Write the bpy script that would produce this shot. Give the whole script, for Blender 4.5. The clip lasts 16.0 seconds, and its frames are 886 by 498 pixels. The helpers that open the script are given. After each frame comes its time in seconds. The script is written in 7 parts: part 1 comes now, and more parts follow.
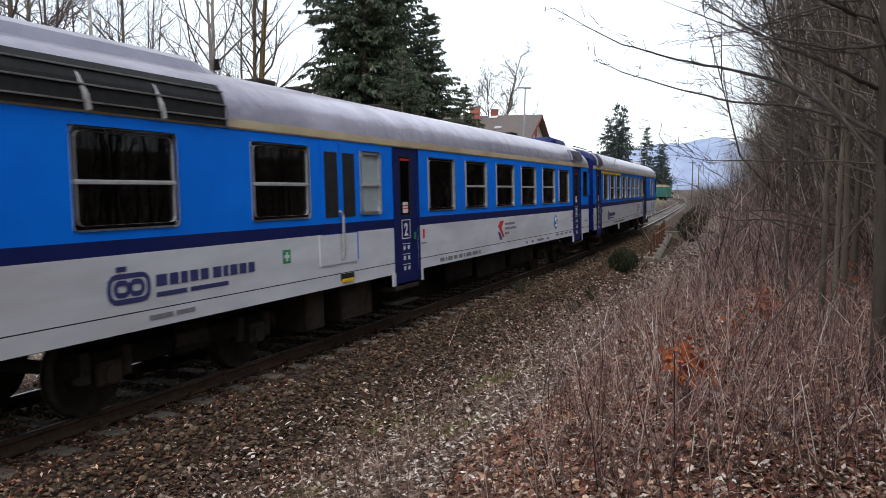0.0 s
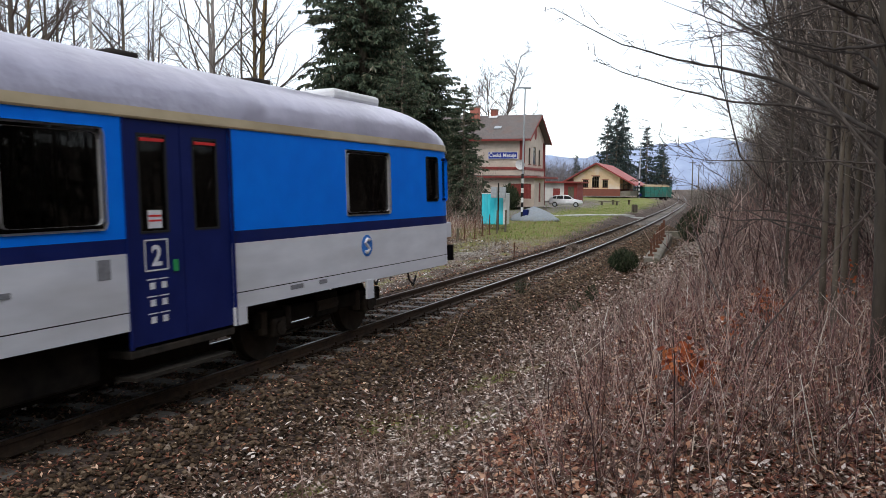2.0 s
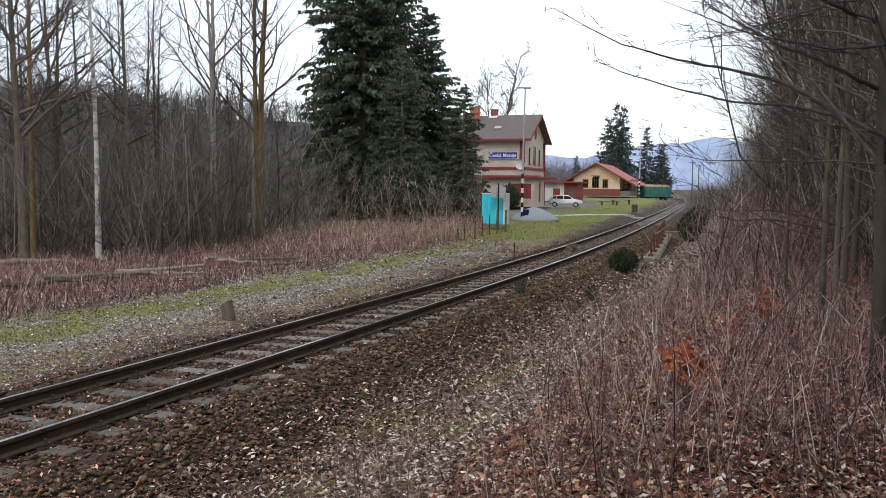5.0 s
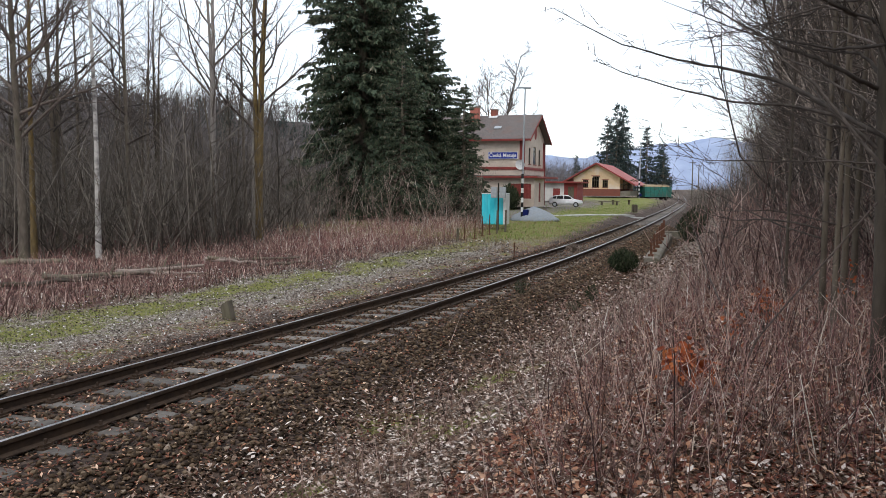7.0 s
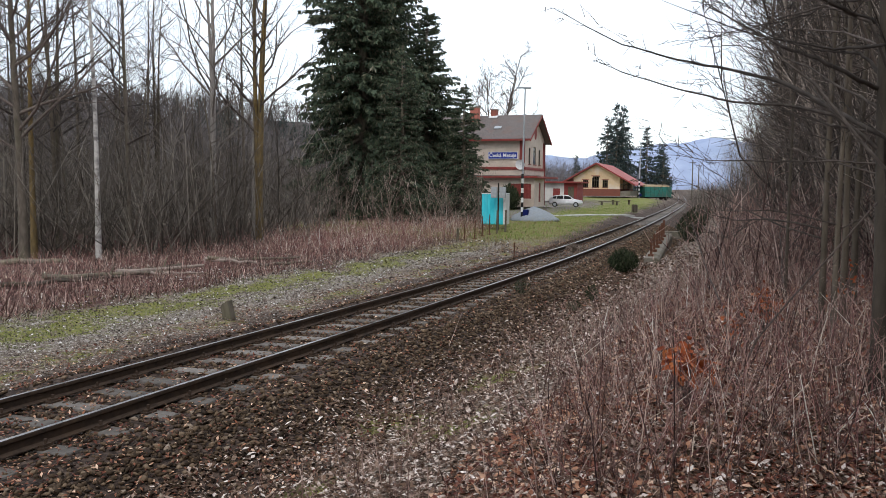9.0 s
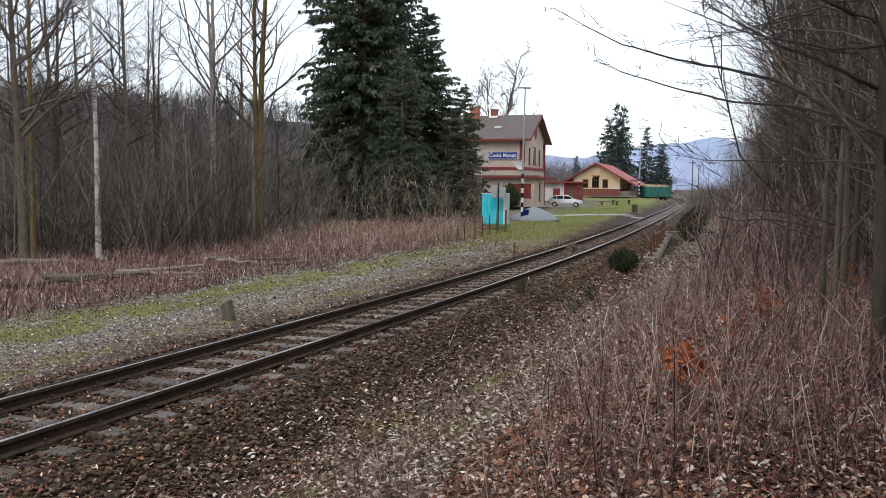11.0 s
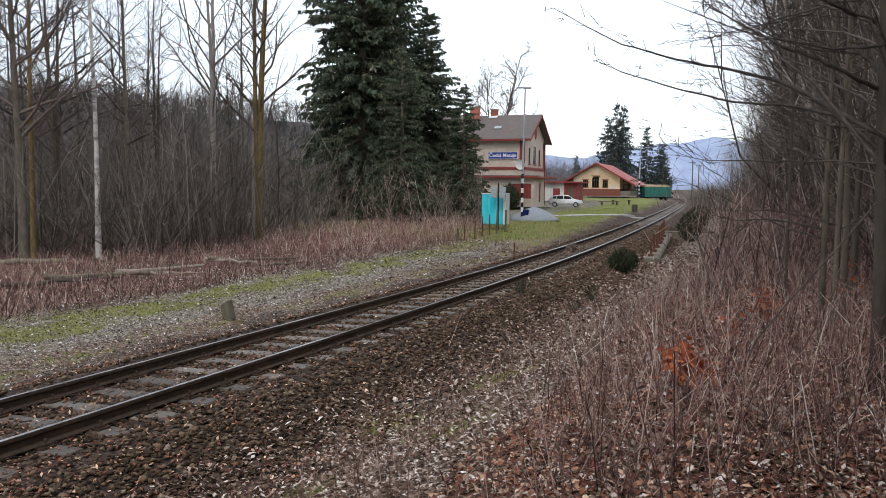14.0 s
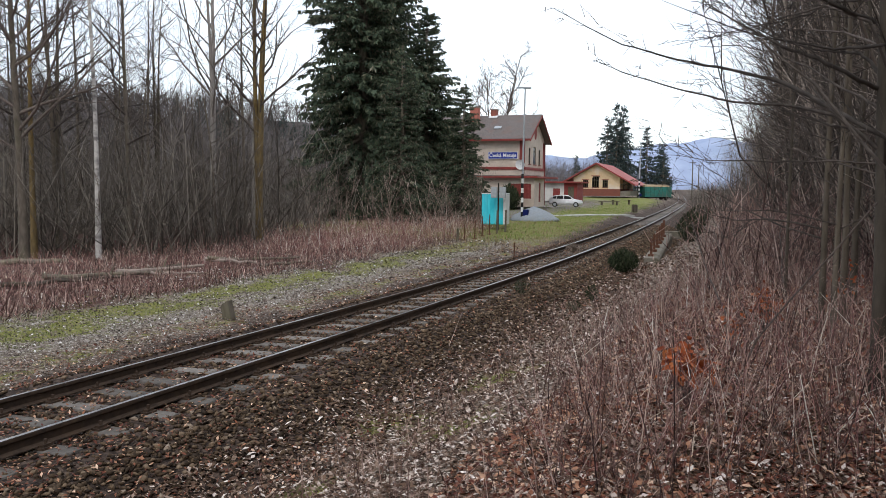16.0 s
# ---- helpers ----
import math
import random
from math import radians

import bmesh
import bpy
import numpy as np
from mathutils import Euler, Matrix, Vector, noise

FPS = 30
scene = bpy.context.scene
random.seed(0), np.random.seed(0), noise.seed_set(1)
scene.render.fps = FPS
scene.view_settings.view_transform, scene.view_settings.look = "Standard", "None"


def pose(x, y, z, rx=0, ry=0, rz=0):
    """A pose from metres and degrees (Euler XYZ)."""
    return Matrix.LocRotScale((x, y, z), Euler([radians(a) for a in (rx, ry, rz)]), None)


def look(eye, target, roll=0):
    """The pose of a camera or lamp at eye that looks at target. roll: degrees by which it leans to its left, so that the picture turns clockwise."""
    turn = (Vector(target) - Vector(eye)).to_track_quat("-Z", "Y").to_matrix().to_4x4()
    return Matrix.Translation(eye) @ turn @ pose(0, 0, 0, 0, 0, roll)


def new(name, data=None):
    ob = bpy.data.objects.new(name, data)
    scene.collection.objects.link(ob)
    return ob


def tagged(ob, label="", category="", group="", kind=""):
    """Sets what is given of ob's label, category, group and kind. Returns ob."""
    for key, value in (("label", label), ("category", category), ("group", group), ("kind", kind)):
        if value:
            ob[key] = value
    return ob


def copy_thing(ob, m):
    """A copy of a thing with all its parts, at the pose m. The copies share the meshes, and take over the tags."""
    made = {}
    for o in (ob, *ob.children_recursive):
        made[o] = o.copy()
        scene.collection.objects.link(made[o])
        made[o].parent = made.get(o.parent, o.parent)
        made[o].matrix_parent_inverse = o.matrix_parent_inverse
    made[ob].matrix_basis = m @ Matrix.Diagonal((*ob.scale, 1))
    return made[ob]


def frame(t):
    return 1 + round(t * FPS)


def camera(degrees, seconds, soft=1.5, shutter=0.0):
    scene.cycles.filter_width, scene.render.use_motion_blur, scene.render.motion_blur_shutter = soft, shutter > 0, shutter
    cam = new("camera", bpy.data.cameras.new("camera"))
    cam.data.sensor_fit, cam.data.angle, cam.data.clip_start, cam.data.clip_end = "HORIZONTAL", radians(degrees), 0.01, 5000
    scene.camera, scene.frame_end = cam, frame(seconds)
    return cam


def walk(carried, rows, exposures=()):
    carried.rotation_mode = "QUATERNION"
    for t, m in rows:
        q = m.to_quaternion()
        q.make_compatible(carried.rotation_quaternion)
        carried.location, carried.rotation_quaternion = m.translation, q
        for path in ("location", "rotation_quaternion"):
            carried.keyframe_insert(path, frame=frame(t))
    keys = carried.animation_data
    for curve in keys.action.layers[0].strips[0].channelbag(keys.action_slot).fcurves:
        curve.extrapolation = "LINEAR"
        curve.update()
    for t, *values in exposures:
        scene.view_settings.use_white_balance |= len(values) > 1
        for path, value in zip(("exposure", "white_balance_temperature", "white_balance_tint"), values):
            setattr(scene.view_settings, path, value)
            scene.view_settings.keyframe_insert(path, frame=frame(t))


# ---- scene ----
SECONDS = 16.0
cam = camera(58, SECONDS, soft=0.9, shutter=0.07)
EYE = 2.441
HOLD = look((0, 0, EYE), (0, 10 * math.cos(radians(4.45)), EYE - 10 * math.sin(radians(4.45))), 0.5)
walk(cam, [(0, HOLD), (SECONDS, HOLD)], exposures=[(0, 0.05), (1.8, 0.05), (2.5, 0.1), (3.5, 0.0), (SECONDS, -0.02)])

# overcast winter sky: a bright cloud deck over a weak clear sky, and one very soft sun
world = bpy.data.worlds.new("overcast_sky")
scene.world = world
world.use_nodes = True
wn, wl = world.node_tree.nodes, world.node_tree.links
wn.clear()
sky = wn.new("ShaderNodeTexSky")
sky.sky_type, sky.sun_disc = "NISHITA", False
sky.sun_elevation, sky.sun_rotation = radians(40), radians(191)
sky_bg = wn.new("ShaderNodeBackground")
sky_bg.inputs[1].default_value = 0.06
wl.new(sky.outputs[0], sky_bg.inputs[0])
deck_noise = wn.new("ShaderNodeTexNoise")
deck_noise.inputs["Scale"].default_value = 1.6
deck_ramp = wn.new("ShaderNodeValToRGB")
deck_ramp.color_ramp.elements[0].position, deck_ramp.color_ramp.elements[1].position = 0.3, 0.7
deck_ramp.color_ramp.elements[0].color = (0.82, 0.89, 1.0, 1)
deck_ramp.color_ramp.elements[1].color = (1.0, 1.0, 1.0, 1)
wl.new(deck_noise.outputs[0], deck_ramp.inputs[0])
deck = wn.new("ShaderNodeBackground")
deck.inputs[1].default_value = 1.12
wl.new(deck_ramp.outputs[0], deck.inputs[0])
both = wn.new("ShaderNodeAddShader")
wout = wn.new("ShaderNodeOutputWorld")
wl.new(sky_bg.outputs[0], both.inputs[0])
wl.new(deck.outputs[0], both.inputs[1])
wl.new(both.outputs[0], wout.inputs[0])

sun_data = bpy.data.lights.new("sun", "SUN")
sun_data.energy, sun_data.angle, sun_data.color = 0.9, radians(20), (1.0, 0.96, 0.9)
sun = new("sun", sun_data)
sun.matrix_world = look((0, 0, 60), (10, 52, 0))


# ---- materials ----
def shade(name):
    m = bpy.data.materials.new(name)
    m.use_nodes = True
    nt = m.node_tree
    return m, nt.nodes, nt.links, nt.nodes["Principled BSDF"]


def ramp(nodes, stops):
    r = nodes.new("ShaderNodeValToRGB")
    el = r.color_ramp.elements
    while len(el) < len(stops):
        el.new(0.5)
    for e, (at, col) in zip(el, stops):
        e.position, e.color = at, (*col, 1)
    return r


def mat(name, c1, c2, scale=6.0, rough=0.8, metal=0.0, bump=0.15, bscale=60.0, c3=None, stain=0.35, per=None, spec=0.3, stretch=(1, 1, 1), depth=0.01):
    """Two-scale procedural surface: fine grain between c1 and c2, coarse stains of c3, relief; per: 'object' or 'island' varies it piece by piece."""
    m, n, l, b = shade(name)
    co = n.new("ShaderNodeTexCoord")
    mp = n.new("ShaderNodeMapping")
    mp.inputs["Scale"].default_value = stretch
    l.new(co.outputs["Object"], mp.inputs[0])
    fine = n.new("ShaderNodeTexNoise")
    fine.inputs["Scale"].default_value, fine.inputs["Detail"].default_value = scale, 6
    l.new(mp.outputs[0], fine.inputs[0])
    r1 = ramp(n, [(0.3, c1), (0.7, c2)])
    l.new(fine.outputs[0], r1.inputs[0])
    out = r1.outputs[0]
    if c3:
        big = n.new("ShaderNodeTexNoise")
        big.inputs["Scale"].default_value, big.inputs["Detail"].default_value = scale * 0.17, 4
        l.new(mp.outputs[0], big.inputs[0])
        r2 = ramp(n, [(0.48, (0, 0, 0)), (0.68, (stain, stain, stain))])
        l.new(big.outputs[0], r2.inputs[0])
        mx = n.new("ShaderNodeMixRGB")
        mx.inputs[2].default_value = (*c3, 1)
        l.new(r2.outputs[0], mx.inputs[0])
        l.new(out, mx.inputs[1])
        out = mx.outputs[0]
    if per:
        src = n.new("ShaderNodeObjectInfo").outputs["Random"] if per == "object" else n.new("ShaderNodeNewGeometry").outputs["Random Per Island"]
        hs = n.new("ShaderNodeHueSaturation")
        mr = n.new("ShaderNodeMapRange")
        mr.inputs[3].default_value, mr.inputs[4].default_value = 0.6, 1.45
        l.new(src, mr.inputs[0])
        l.new(mr.outputs[0], hs.inputs["Value"])
        l.new(out, hs.inputs["Color"])
        out = hs.outputs[0]
    l.new(out, b.inputs["Base Color"])
    b.inputs["Roughness"].default_value, b.inputs["Metallic"].default_value = rough, metal
    b.inputs["Specular IOR Level"].default_value = spec
    if bump:
        bn = n.new("ShaderNodeTexNoise")
        bn.inputs["Scale"].default_value, bn.inputs["Detail"].default_value = bscale, 4
        l.new(mp.outputs[0], bn.inputs[0])
        bp = n.new("ShaderNodeBump")
        bp.inputs["Strength"].default_value, bp.inputs["Distance"].default_value = bump, depth
        l.new(bn.outputs[0], bp.inputs["Height"])
        l.new(bp.outputs[0], b.inputs["Normal"])
    return m


def palette(name, stops, rough=0.8, spec=0.2, trans=0.0, grain=30.0):
    """Small loose pieces: each island draws its own colour from the ramp, with a little grain."""
    m, n, l, b = shade(name)
    g = n.new("ShaderNodeNewGeometry")
    r = ramp(n, stops)
    r.color_ramp.interpolation = "LINEAR"
    l.new(g.outputs["Random Per Island"], r.inputs[0])
    co = n.new("ShaderNodeTexCoord")
    ns = n.new("ShaderNodeTexNoise")
    ns.inputs["Scale"].default_value = grain
    l.new(co.outputs["Object"], ns.inputs[0])
    mr = n.new("ShaderNodeMapRange")
    mr.inputs[3].default_value, mr.inputs[4].default_value = 0.65, 1.35
    l.new(ns.outputs[0], mr.inputs[0])
    hs = n.new("ShaderNodeHueSaturation")
    l.new(mr.outputs[0], hs.inputs["Value"])
    l.new(r.outputs[0], hs.inputs["Color"])
    l.new(hs.outputs[0], b.inputs["Base Color"])
    b.inputs["Roughness"].default_value, b.inputs["Specular IOR Level"].default_value = rough, spec
    return m


def pane_mat(name, tint, rough=0.03):
    """Tinted window glass: a dark see-through sheet with a mirror-like skin."""
    m, n, l, b = shade(name)
    n.remove(b)
    tr = n.new("ShaderNodeBsdfTransparent")
    tr.inputs[0].default_value = (*tint, 1)
    gl = n.new("ShaderNodeBsdfGlossy")
    gl.inputs["Roughness"].default_value = rough
    fr = n.new("ShaderNodeFresnel")
    fr.inputs[0].default_value = 1.35
    mx = n.new("ShaderNodeMixShader")
    l.new(fr.outputs[0], mx.inputs[0])
    l.new(tr.outputs[0], mx.inputs[1])
    l.new(gl.outputs[0], mx.inputs[2])
    l.new(mx.outputs[0], n["Material Output"].inputs[0])
    return m


M_BLUE = mat("paint_bright_blue", (0.0, 0.17, 0.82), (0.0, 0.20, 0.88), 3, 0.55, 0, 0.04, 9, (0.0, 0.13, 0.66), 0.3, spec=0.10)
M_NAVY = mat("paint_navy", (0.004, 0.010, 0.085), (0.007, 0.015, 0.11), 3, 0.5, 0, 0.04, 9, (0.02, 0.025, 0.10), 0.3, spec=0.15)
M_CAR_WHITE = mat("paint_dirty_white", (0.58, 0.59, 0.64), (0.69, 0.70, 0.75), 2.5, 0.5, 0, 0.05, 9, (0.36, 0.345, 0.33), 0.5, spec=0.3, stretch=(0.6, 1, 2.2))
M_CREAM = mat("paint_cream_band", (0.40, 0.32, 0.20), (0.52, 0.43, 0.28), 4, 0.55, 0, 0.06, 20, (0.22, 0.15, 0.08), 0.6, stretch=(0.5, 1, 1))
M_YELLOW = mat("paint_first_class_yellow", (0.75, 0.48, 0.01), (0.85, 0.55, 0.02), 4, 0.5, 0, 0.03, 20)
M_ROOF = mat("roof_sheet_grey", (0.36, 0.34, 0.43), (0.50, 0.48, 0.58), 2.0, 0.30, 0.35, 1.0, 2.1, (0.15, 0.14, 0.18), 0.6, spec=0.8, stretch=(0.8, 1, 1), depth=0.05)
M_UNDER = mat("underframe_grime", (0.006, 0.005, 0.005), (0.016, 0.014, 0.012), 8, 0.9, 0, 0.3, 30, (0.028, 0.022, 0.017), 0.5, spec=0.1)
M_UNDER2 = mat("brake_dust_steel", (0.018, 0.015, 0.013), (0.042, 0.036, 0.03), 9, 0.85, 0.0, 0.3, 40, (0.055, 0.04, 0.028), 0.5, spec=0.15)
M_ALU = mat("window_frame_aluminium", (0.42, 0.42, 0.43), (0.55, 0.55, 0.56), 12, 0.42, 0.4, 0.05, 60)
M_BLACK = mat("rubber_black", (0.008, 0.008, 0.009), (0.018, 0.018, 0.018), 12, 0.7, 0, 0.1, 40)
M_CARGLASS = pane_mat("tinted_carriage_glass", (0.10, 0.085, 0.075))
M_FROST = mat("frosted_glass", (0.30, 0.36, 0.37), (0.36, 0.42, 0.43), 5, 0.35, 0, 0.02, 80)
M_INTERIOR = mat("carriage_lining", (0.30, 0.27, 0.22), (0.36, 0.33, 0.28), 5, 0.7)
M_SEAT = mat("seat_moquette", (0.02, 0.04, 0.10), (0.04, 0.07, 0.16), 40, 0.9)
M_DECAL_WHITE = mat("decal_white", (0.62, 0.62, 0.66), (0.72, 0.72, 0.75), 10, 0.5, 0, 0)
M_DECAL_NAVY = mat("decal_navy", (0.03, 0.035, 0.13), (0.045, 0.05, 0.16), 10, 0.5, 0, 0)
M_DECAL_GREY = mat("decal_grey", (0.16, 0.16, 0.18), (0.24, 0.24, 0.26), 20, 0.6, 0, 0)
M_DECAL_RED = mat("decal_red", (0.55, 0.02, 0.02), (0.62, 0.03, 0.03), 10, 0.5, 0, 0)
M_DECAL_GREEN = mat("decal_green", (0.02, 0.25, 0.08), (0.03, 0.30, 0.10), 10, 0.5, 0, 0)
M_DECAL_BLUE = mat("decal_blue", (0.02, 0.16, 0.55), (0.03, 0.19, 0.62), 10, 0.5, 0, 0)
M_STEEL = mat("worn_steel", (0.16, 0.15, 0.15), (0.30, 0.29, 0.28), 10, 0.4, 0.8, 0.1, 50)

M_RAIL = mat("rail_rusty_side", (0.035, 0.024, 0.018), (0.075, 0.048, 0.032), 12, 0.75, 0.1, 0.25, 60, (0.10, 0.06, 0.035), 0.4)
M_RAILTOP = mat("rail_polished_head", (0.40, 0.40, 0.42), (0.58, 0.58, 0.60), 5, 0.28, 0.95, 0.03, 60, (0.25, 0.22, 0.20), 0.3)
M_SLEEPER = mat("weathered_concrete_sleeper", (0.12, 0.105, 0.092), (0.20, 0.18, 0.16), 9, 0.9, 0, 0.4, 50, (0.07, 0.055, 0.045), 0.7, per="object")
M_BALLAST = palette("ballast_stone", [(0.0, (0.0221, 0.0148, 0.0103)), (0.35, (0.0609, 0.0401, 0.0248)), (0.7, (0.111, 0.0738, 0.0454)), (0.92, (0.189, 0.132, 0.0857)), (1.0, (0.299, 0.232, 0.175))], 0.9)
M_LEAF = palette("fallen_leaves", [(0.0, (0.0486, 0.027, 0.0194)), (0.35, (0.103, 0.058, 0.0369)), (0.58, (0.184, 0.115, 0.0776)), (0.74, (0.313, 0.225, 0.175)), (0.88, (0.518, 0.42, 0.359)), (1.0, (0.799, 0.71, 0.65))], 0.75)
M_LEAF_RED = palette("copper_leaves", [(0.0, (0.065, 0.0216, 0.0157)), (0.35, (0.15, 0.048, 0.0302)), (0.65, (0.26, 0.102, 0.056)), (0.86, (0.442, 0.24, 0.146)), (1.0, (0.78, 0.564, 0.414))], 0.7)
M_LEAF_BEECH = palette("orange_beech_leaves", [(0.0, (0.20, 0.04, 0.012)), (0.5, (0.36, 0.085, 0.025)), (1.0, (0.50, 0.17, 0.06))], 0.6)
M_TWIG = palette("dry_twigs", [(0.0, (0.075, 0.052, 0.044)), (0.4, (0.17, 0.12, 0.098)), (0.75, (0.28, 0.215, 0.175)), (1.0, (0.45, 0.38, 0.32))], 0.85)
M_TWIG_RED = palette("reddish_brush", [(0.0, (0.103, 0.0413, 0.04)), (0.35, (0.262, 0.118, 0.108)), (0.7, (0.455, 0.27, 0.223)), (0.9, (0.662, 0.539, 0.431)), (1.0, (0.85, 0.85, 0.768))], 0.85)
# darker copy of the twig colours: gloom inside the wood is painted in
M_TWIG_DARK = palette("undergrowth_bark_gloom", [(0.0, (0.042, 0.035, 0.029)), (0.4, (0.092, 0.077, 0.064)), (0.75, (0.155, 0.132, 0.108)), (1.0, (0.27, 0.235, 0.2))], 0.9)
M_TWIG_BANK = palette("bank_wood_bark", [(0.0, (0.0308, 0.0231, 0.0198)), (0.4, (0.084, 0.0639, 0.0528)), (0.75, (0.182, 0.143, 0.116)), (0.92, (0.336, 0.272, 0.224)), (1.0, (0.56, 0.476, 0.409))], 0.9)
M_BRIAR = palette("briar_shoots", [(0.0, (0.0399, 0.022, 0.0211)), (0.35, (0.108, 0.06, 0.0518)), (0.7, (0.239, 0.145, 0.12)), (0.9, (0.41, 0.28, 0.235)), (1.0, (0.627, 0.47, 0.403))], 0.85)
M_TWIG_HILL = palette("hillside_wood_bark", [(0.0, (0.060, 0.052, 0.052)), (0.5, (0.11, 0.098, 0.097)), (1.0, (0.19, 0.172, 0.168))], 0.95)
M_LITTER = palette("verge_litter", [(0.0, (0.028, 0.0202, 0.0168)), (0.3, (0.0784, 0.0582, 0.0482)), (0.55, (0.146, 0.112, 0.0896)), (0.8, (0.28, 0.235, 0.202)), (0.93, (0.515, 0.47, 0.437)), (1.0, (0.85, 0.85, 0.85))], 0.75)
# bark tone with the bluish haze of distance mixed in
M_TWIG_FAR = palette("far_bark_haze_tint", [(0.0, (0.10, 0.095, 0.105)), (0.5, (0.15, 0.14, 0.15)), (1.0, (0.22, 0.20, 0.205))], 0.95)
M_BARK_DARK = mat("bark_dark_brown", (0.058, 0.046, 0.035), (0.13, 0.105, 0.080), 9, 0.9, 0, 0.6, 30, (0.095, 0.085, 0.04), 0.5, per="object", stretch=(1, 1, 0.3), depth=0.02)
M_BRANCH_DARK = mat("branch_bark_dark", (0.045, 0.036, 0.031), (0.105, 0.085, 0.072), 14, 0.9, 0, 0.2, 60, per="object")
M_STRAW = palette("dead_grass", [(0.0, (0.17, 0.105, 0.06)), (0.5, (0.28, 0.19, 0.115)), (1.0, (0.42, 0.32, 0.21))], 0.85)
M_GRASS = palette("winter_grass", [(0.0, (0.055, 0.075, 0.018)), (0.5, (0.11, 0.14, 0.035)), (1.0, (0.21, 0.20, 0.07))], 0.8)
M_GRASS_GREEN = palette("green_lawn_blades", [(0.0, (0.072, 0.118, 0.02)), (0.5, (0.12, 0.176, 0.03)), (1.0, (0.216, 0.225, 0.06))], 0.8)
M_MOSS = mat("moss", (0.07, 0.085, 0.012), (0.16, 0.17, 0.03), 30, 0.95, 0, 0.6, 90)
M_BARK = mat("bark_grey_brown", (0.075, 0.06, 0.048), (0.17, 0.14, 0.11), 9, 0.9, 0, 0.6, 30, (0.15, 0.145, 0.08), 0.45, per="object", stretch=(1, 1, 0.3), depth=0.02)
M_BARK_MOSS = mat("bark_ochre_moss", (0.085, 0.060, 0.028), (0.19, 0.135, 0.060), 9, 0.9, 0, 0.6, 30, (0.23, 0.14, 0.03), 0.7, stretch=(1, 1, 0.3), depth=0.02)
M_BARK_PALE = mat("bark_pale", (0.21, 0.185, 0.165), (0.36, 0.325, 0.295), 8, 0.9, 0, 0.5, 30, (0.07, 0.06, 0.05), 0.6, stretch=(1, 1, 0.3), depth=0.02)
M_BIRCH = mat("birch_bark", (0.42, 0.39, 0.36), (0.60, 0.57, 0.54), 6, 0.8, 0, 0.3, 30, (0.05, 0.04, 0.04), 0.95, stretch=(1, 1, 2.5))
M_BRANCH = mat("branch_bark", (0.07, 0.055, 0.047), (0.14, 0.112, 0.096), 14, 0.9, 0, 0.2, 60, per="object")
M_BRANCH_PALE = mat("branch_bark_pale", (0.12, 0.10, 0.085), (0.20, 0.17, 0.145), 14, 0.9, 0, 0.2, 60)
M_NEEDLE = palette("spruce_needles", [(0.0, (0.0248, 0.0385, 0.0249)), (0.5, (0.0513, 0.0726, 0.0436)), (0.85, (0.0869, 0.106, 0.0623)), (0.96, (0.124, 0.118, 0.0779)), (1.0, (0.224, 0.201, 0.148))], 0.75)
# far copy of the needle colour, turned bluer to hold distance haze
M_NEEDLE_FAR = palette("far_needles_haze_tint", [(0.0, (0.022, 0.036, 0.035)), (0.6, (0.04, 0.06, 0.055)), (1.0, (0.07, 0.09, 0.08))], 0.8)
M_BROOM = palette("broom_bush_green", [(0.0, (0.012, 0.02, 0.010)), (0.6, (0.03, 0.045, 0.02)), (1.0, (0.075, 0.08, 0.04))], 0.8)

M_PLASTER = mat("station_plaster", (0.50, 0.42, 0.35), (0.60, 0.51, 0.43), 2.0, 0.9, 0, 0.2, 30, (0.38, 0.30, 0.24), 0.5)
M_PLASTER_Y = mat("shed_plaster", (0.58, 0.41, 0.25), (0.66, 0.49, 0.32), 2.6, 0.9, 0, 0.2, 30, (0.66, 0.60, 0.55), 0.95)
M_PLASTER_W = mat("annex_plaster", (0.55, 0.53, 0.50), (0.64, 0.62, 0.58), 2.0, 0.9, 0, 0.2, 30, (0.30, 0.26, 0.22), 0.6)
M_REDTRIM = mat("oxide_red_paint", (0.20, 0.035, 0.03), (0.28, 0.055, 0.045), 4, 0.7, 0, 0.1, 30, (0.14, 0.05, 0.045), 0.5)
M_BRICK = mat("painted_brick_plinth", (0.27, 0.085, 0.06), (0.36, 0.13, 0.095), 8, 0.85, 0, 0.3, 12, (0.22, 0.10, 0.08), 0.5, per="object")
M_SLATE = mat("slate_roof", (0.10, 0.085, 0.08), (0.17, 0.145, 0.135), 6, 0.8, 0, 0.4, 14, (0.16, 0.10, 0.08), 0.5, per="object")
M_REDROOF = mat("red_metal_roof", (0.26, 0.05, 0.045), (0.36, 0.085, 0.075), 3, 0.6, 0, 0.2, 10, (0.30, 0.13, 0.11), 0.5)
M_WINDOW = pane_mat("dusty_window_glass", (0.18, 0.2, 0.22), 0.08)
M_DARKIN = mat("dim_room_plaster", (0.10, 0.09, 0.08), (0.14, 0.13, 0.115), 3, 0.9)
M_WOOD_GREY = mat("grey_weathered_wood", (0.075, 0.062, 0.045), (0.16, 0.135, 0.105), 10, 0.9, 0, 0.4, 40, (0.10, 0.10, 0.04), 0.5, stretch=(1, 1, 0.2))
M_LOG = mat("bleached_log", (0.24, 0.19, 0.16), (0.42, 0.35, 0.30), 10, 0.9, 0, 0.3, 40, (0.14, 0.10, 0.08), 0.6)
M_CONCRETE = mat("old_concrete", (0.15, 0.13, 0.105), (0.23, 0.205, 0.17), 7, 0.9, 0, 0.4, 40, (0.12, 0.11, 0.07), 0.6)
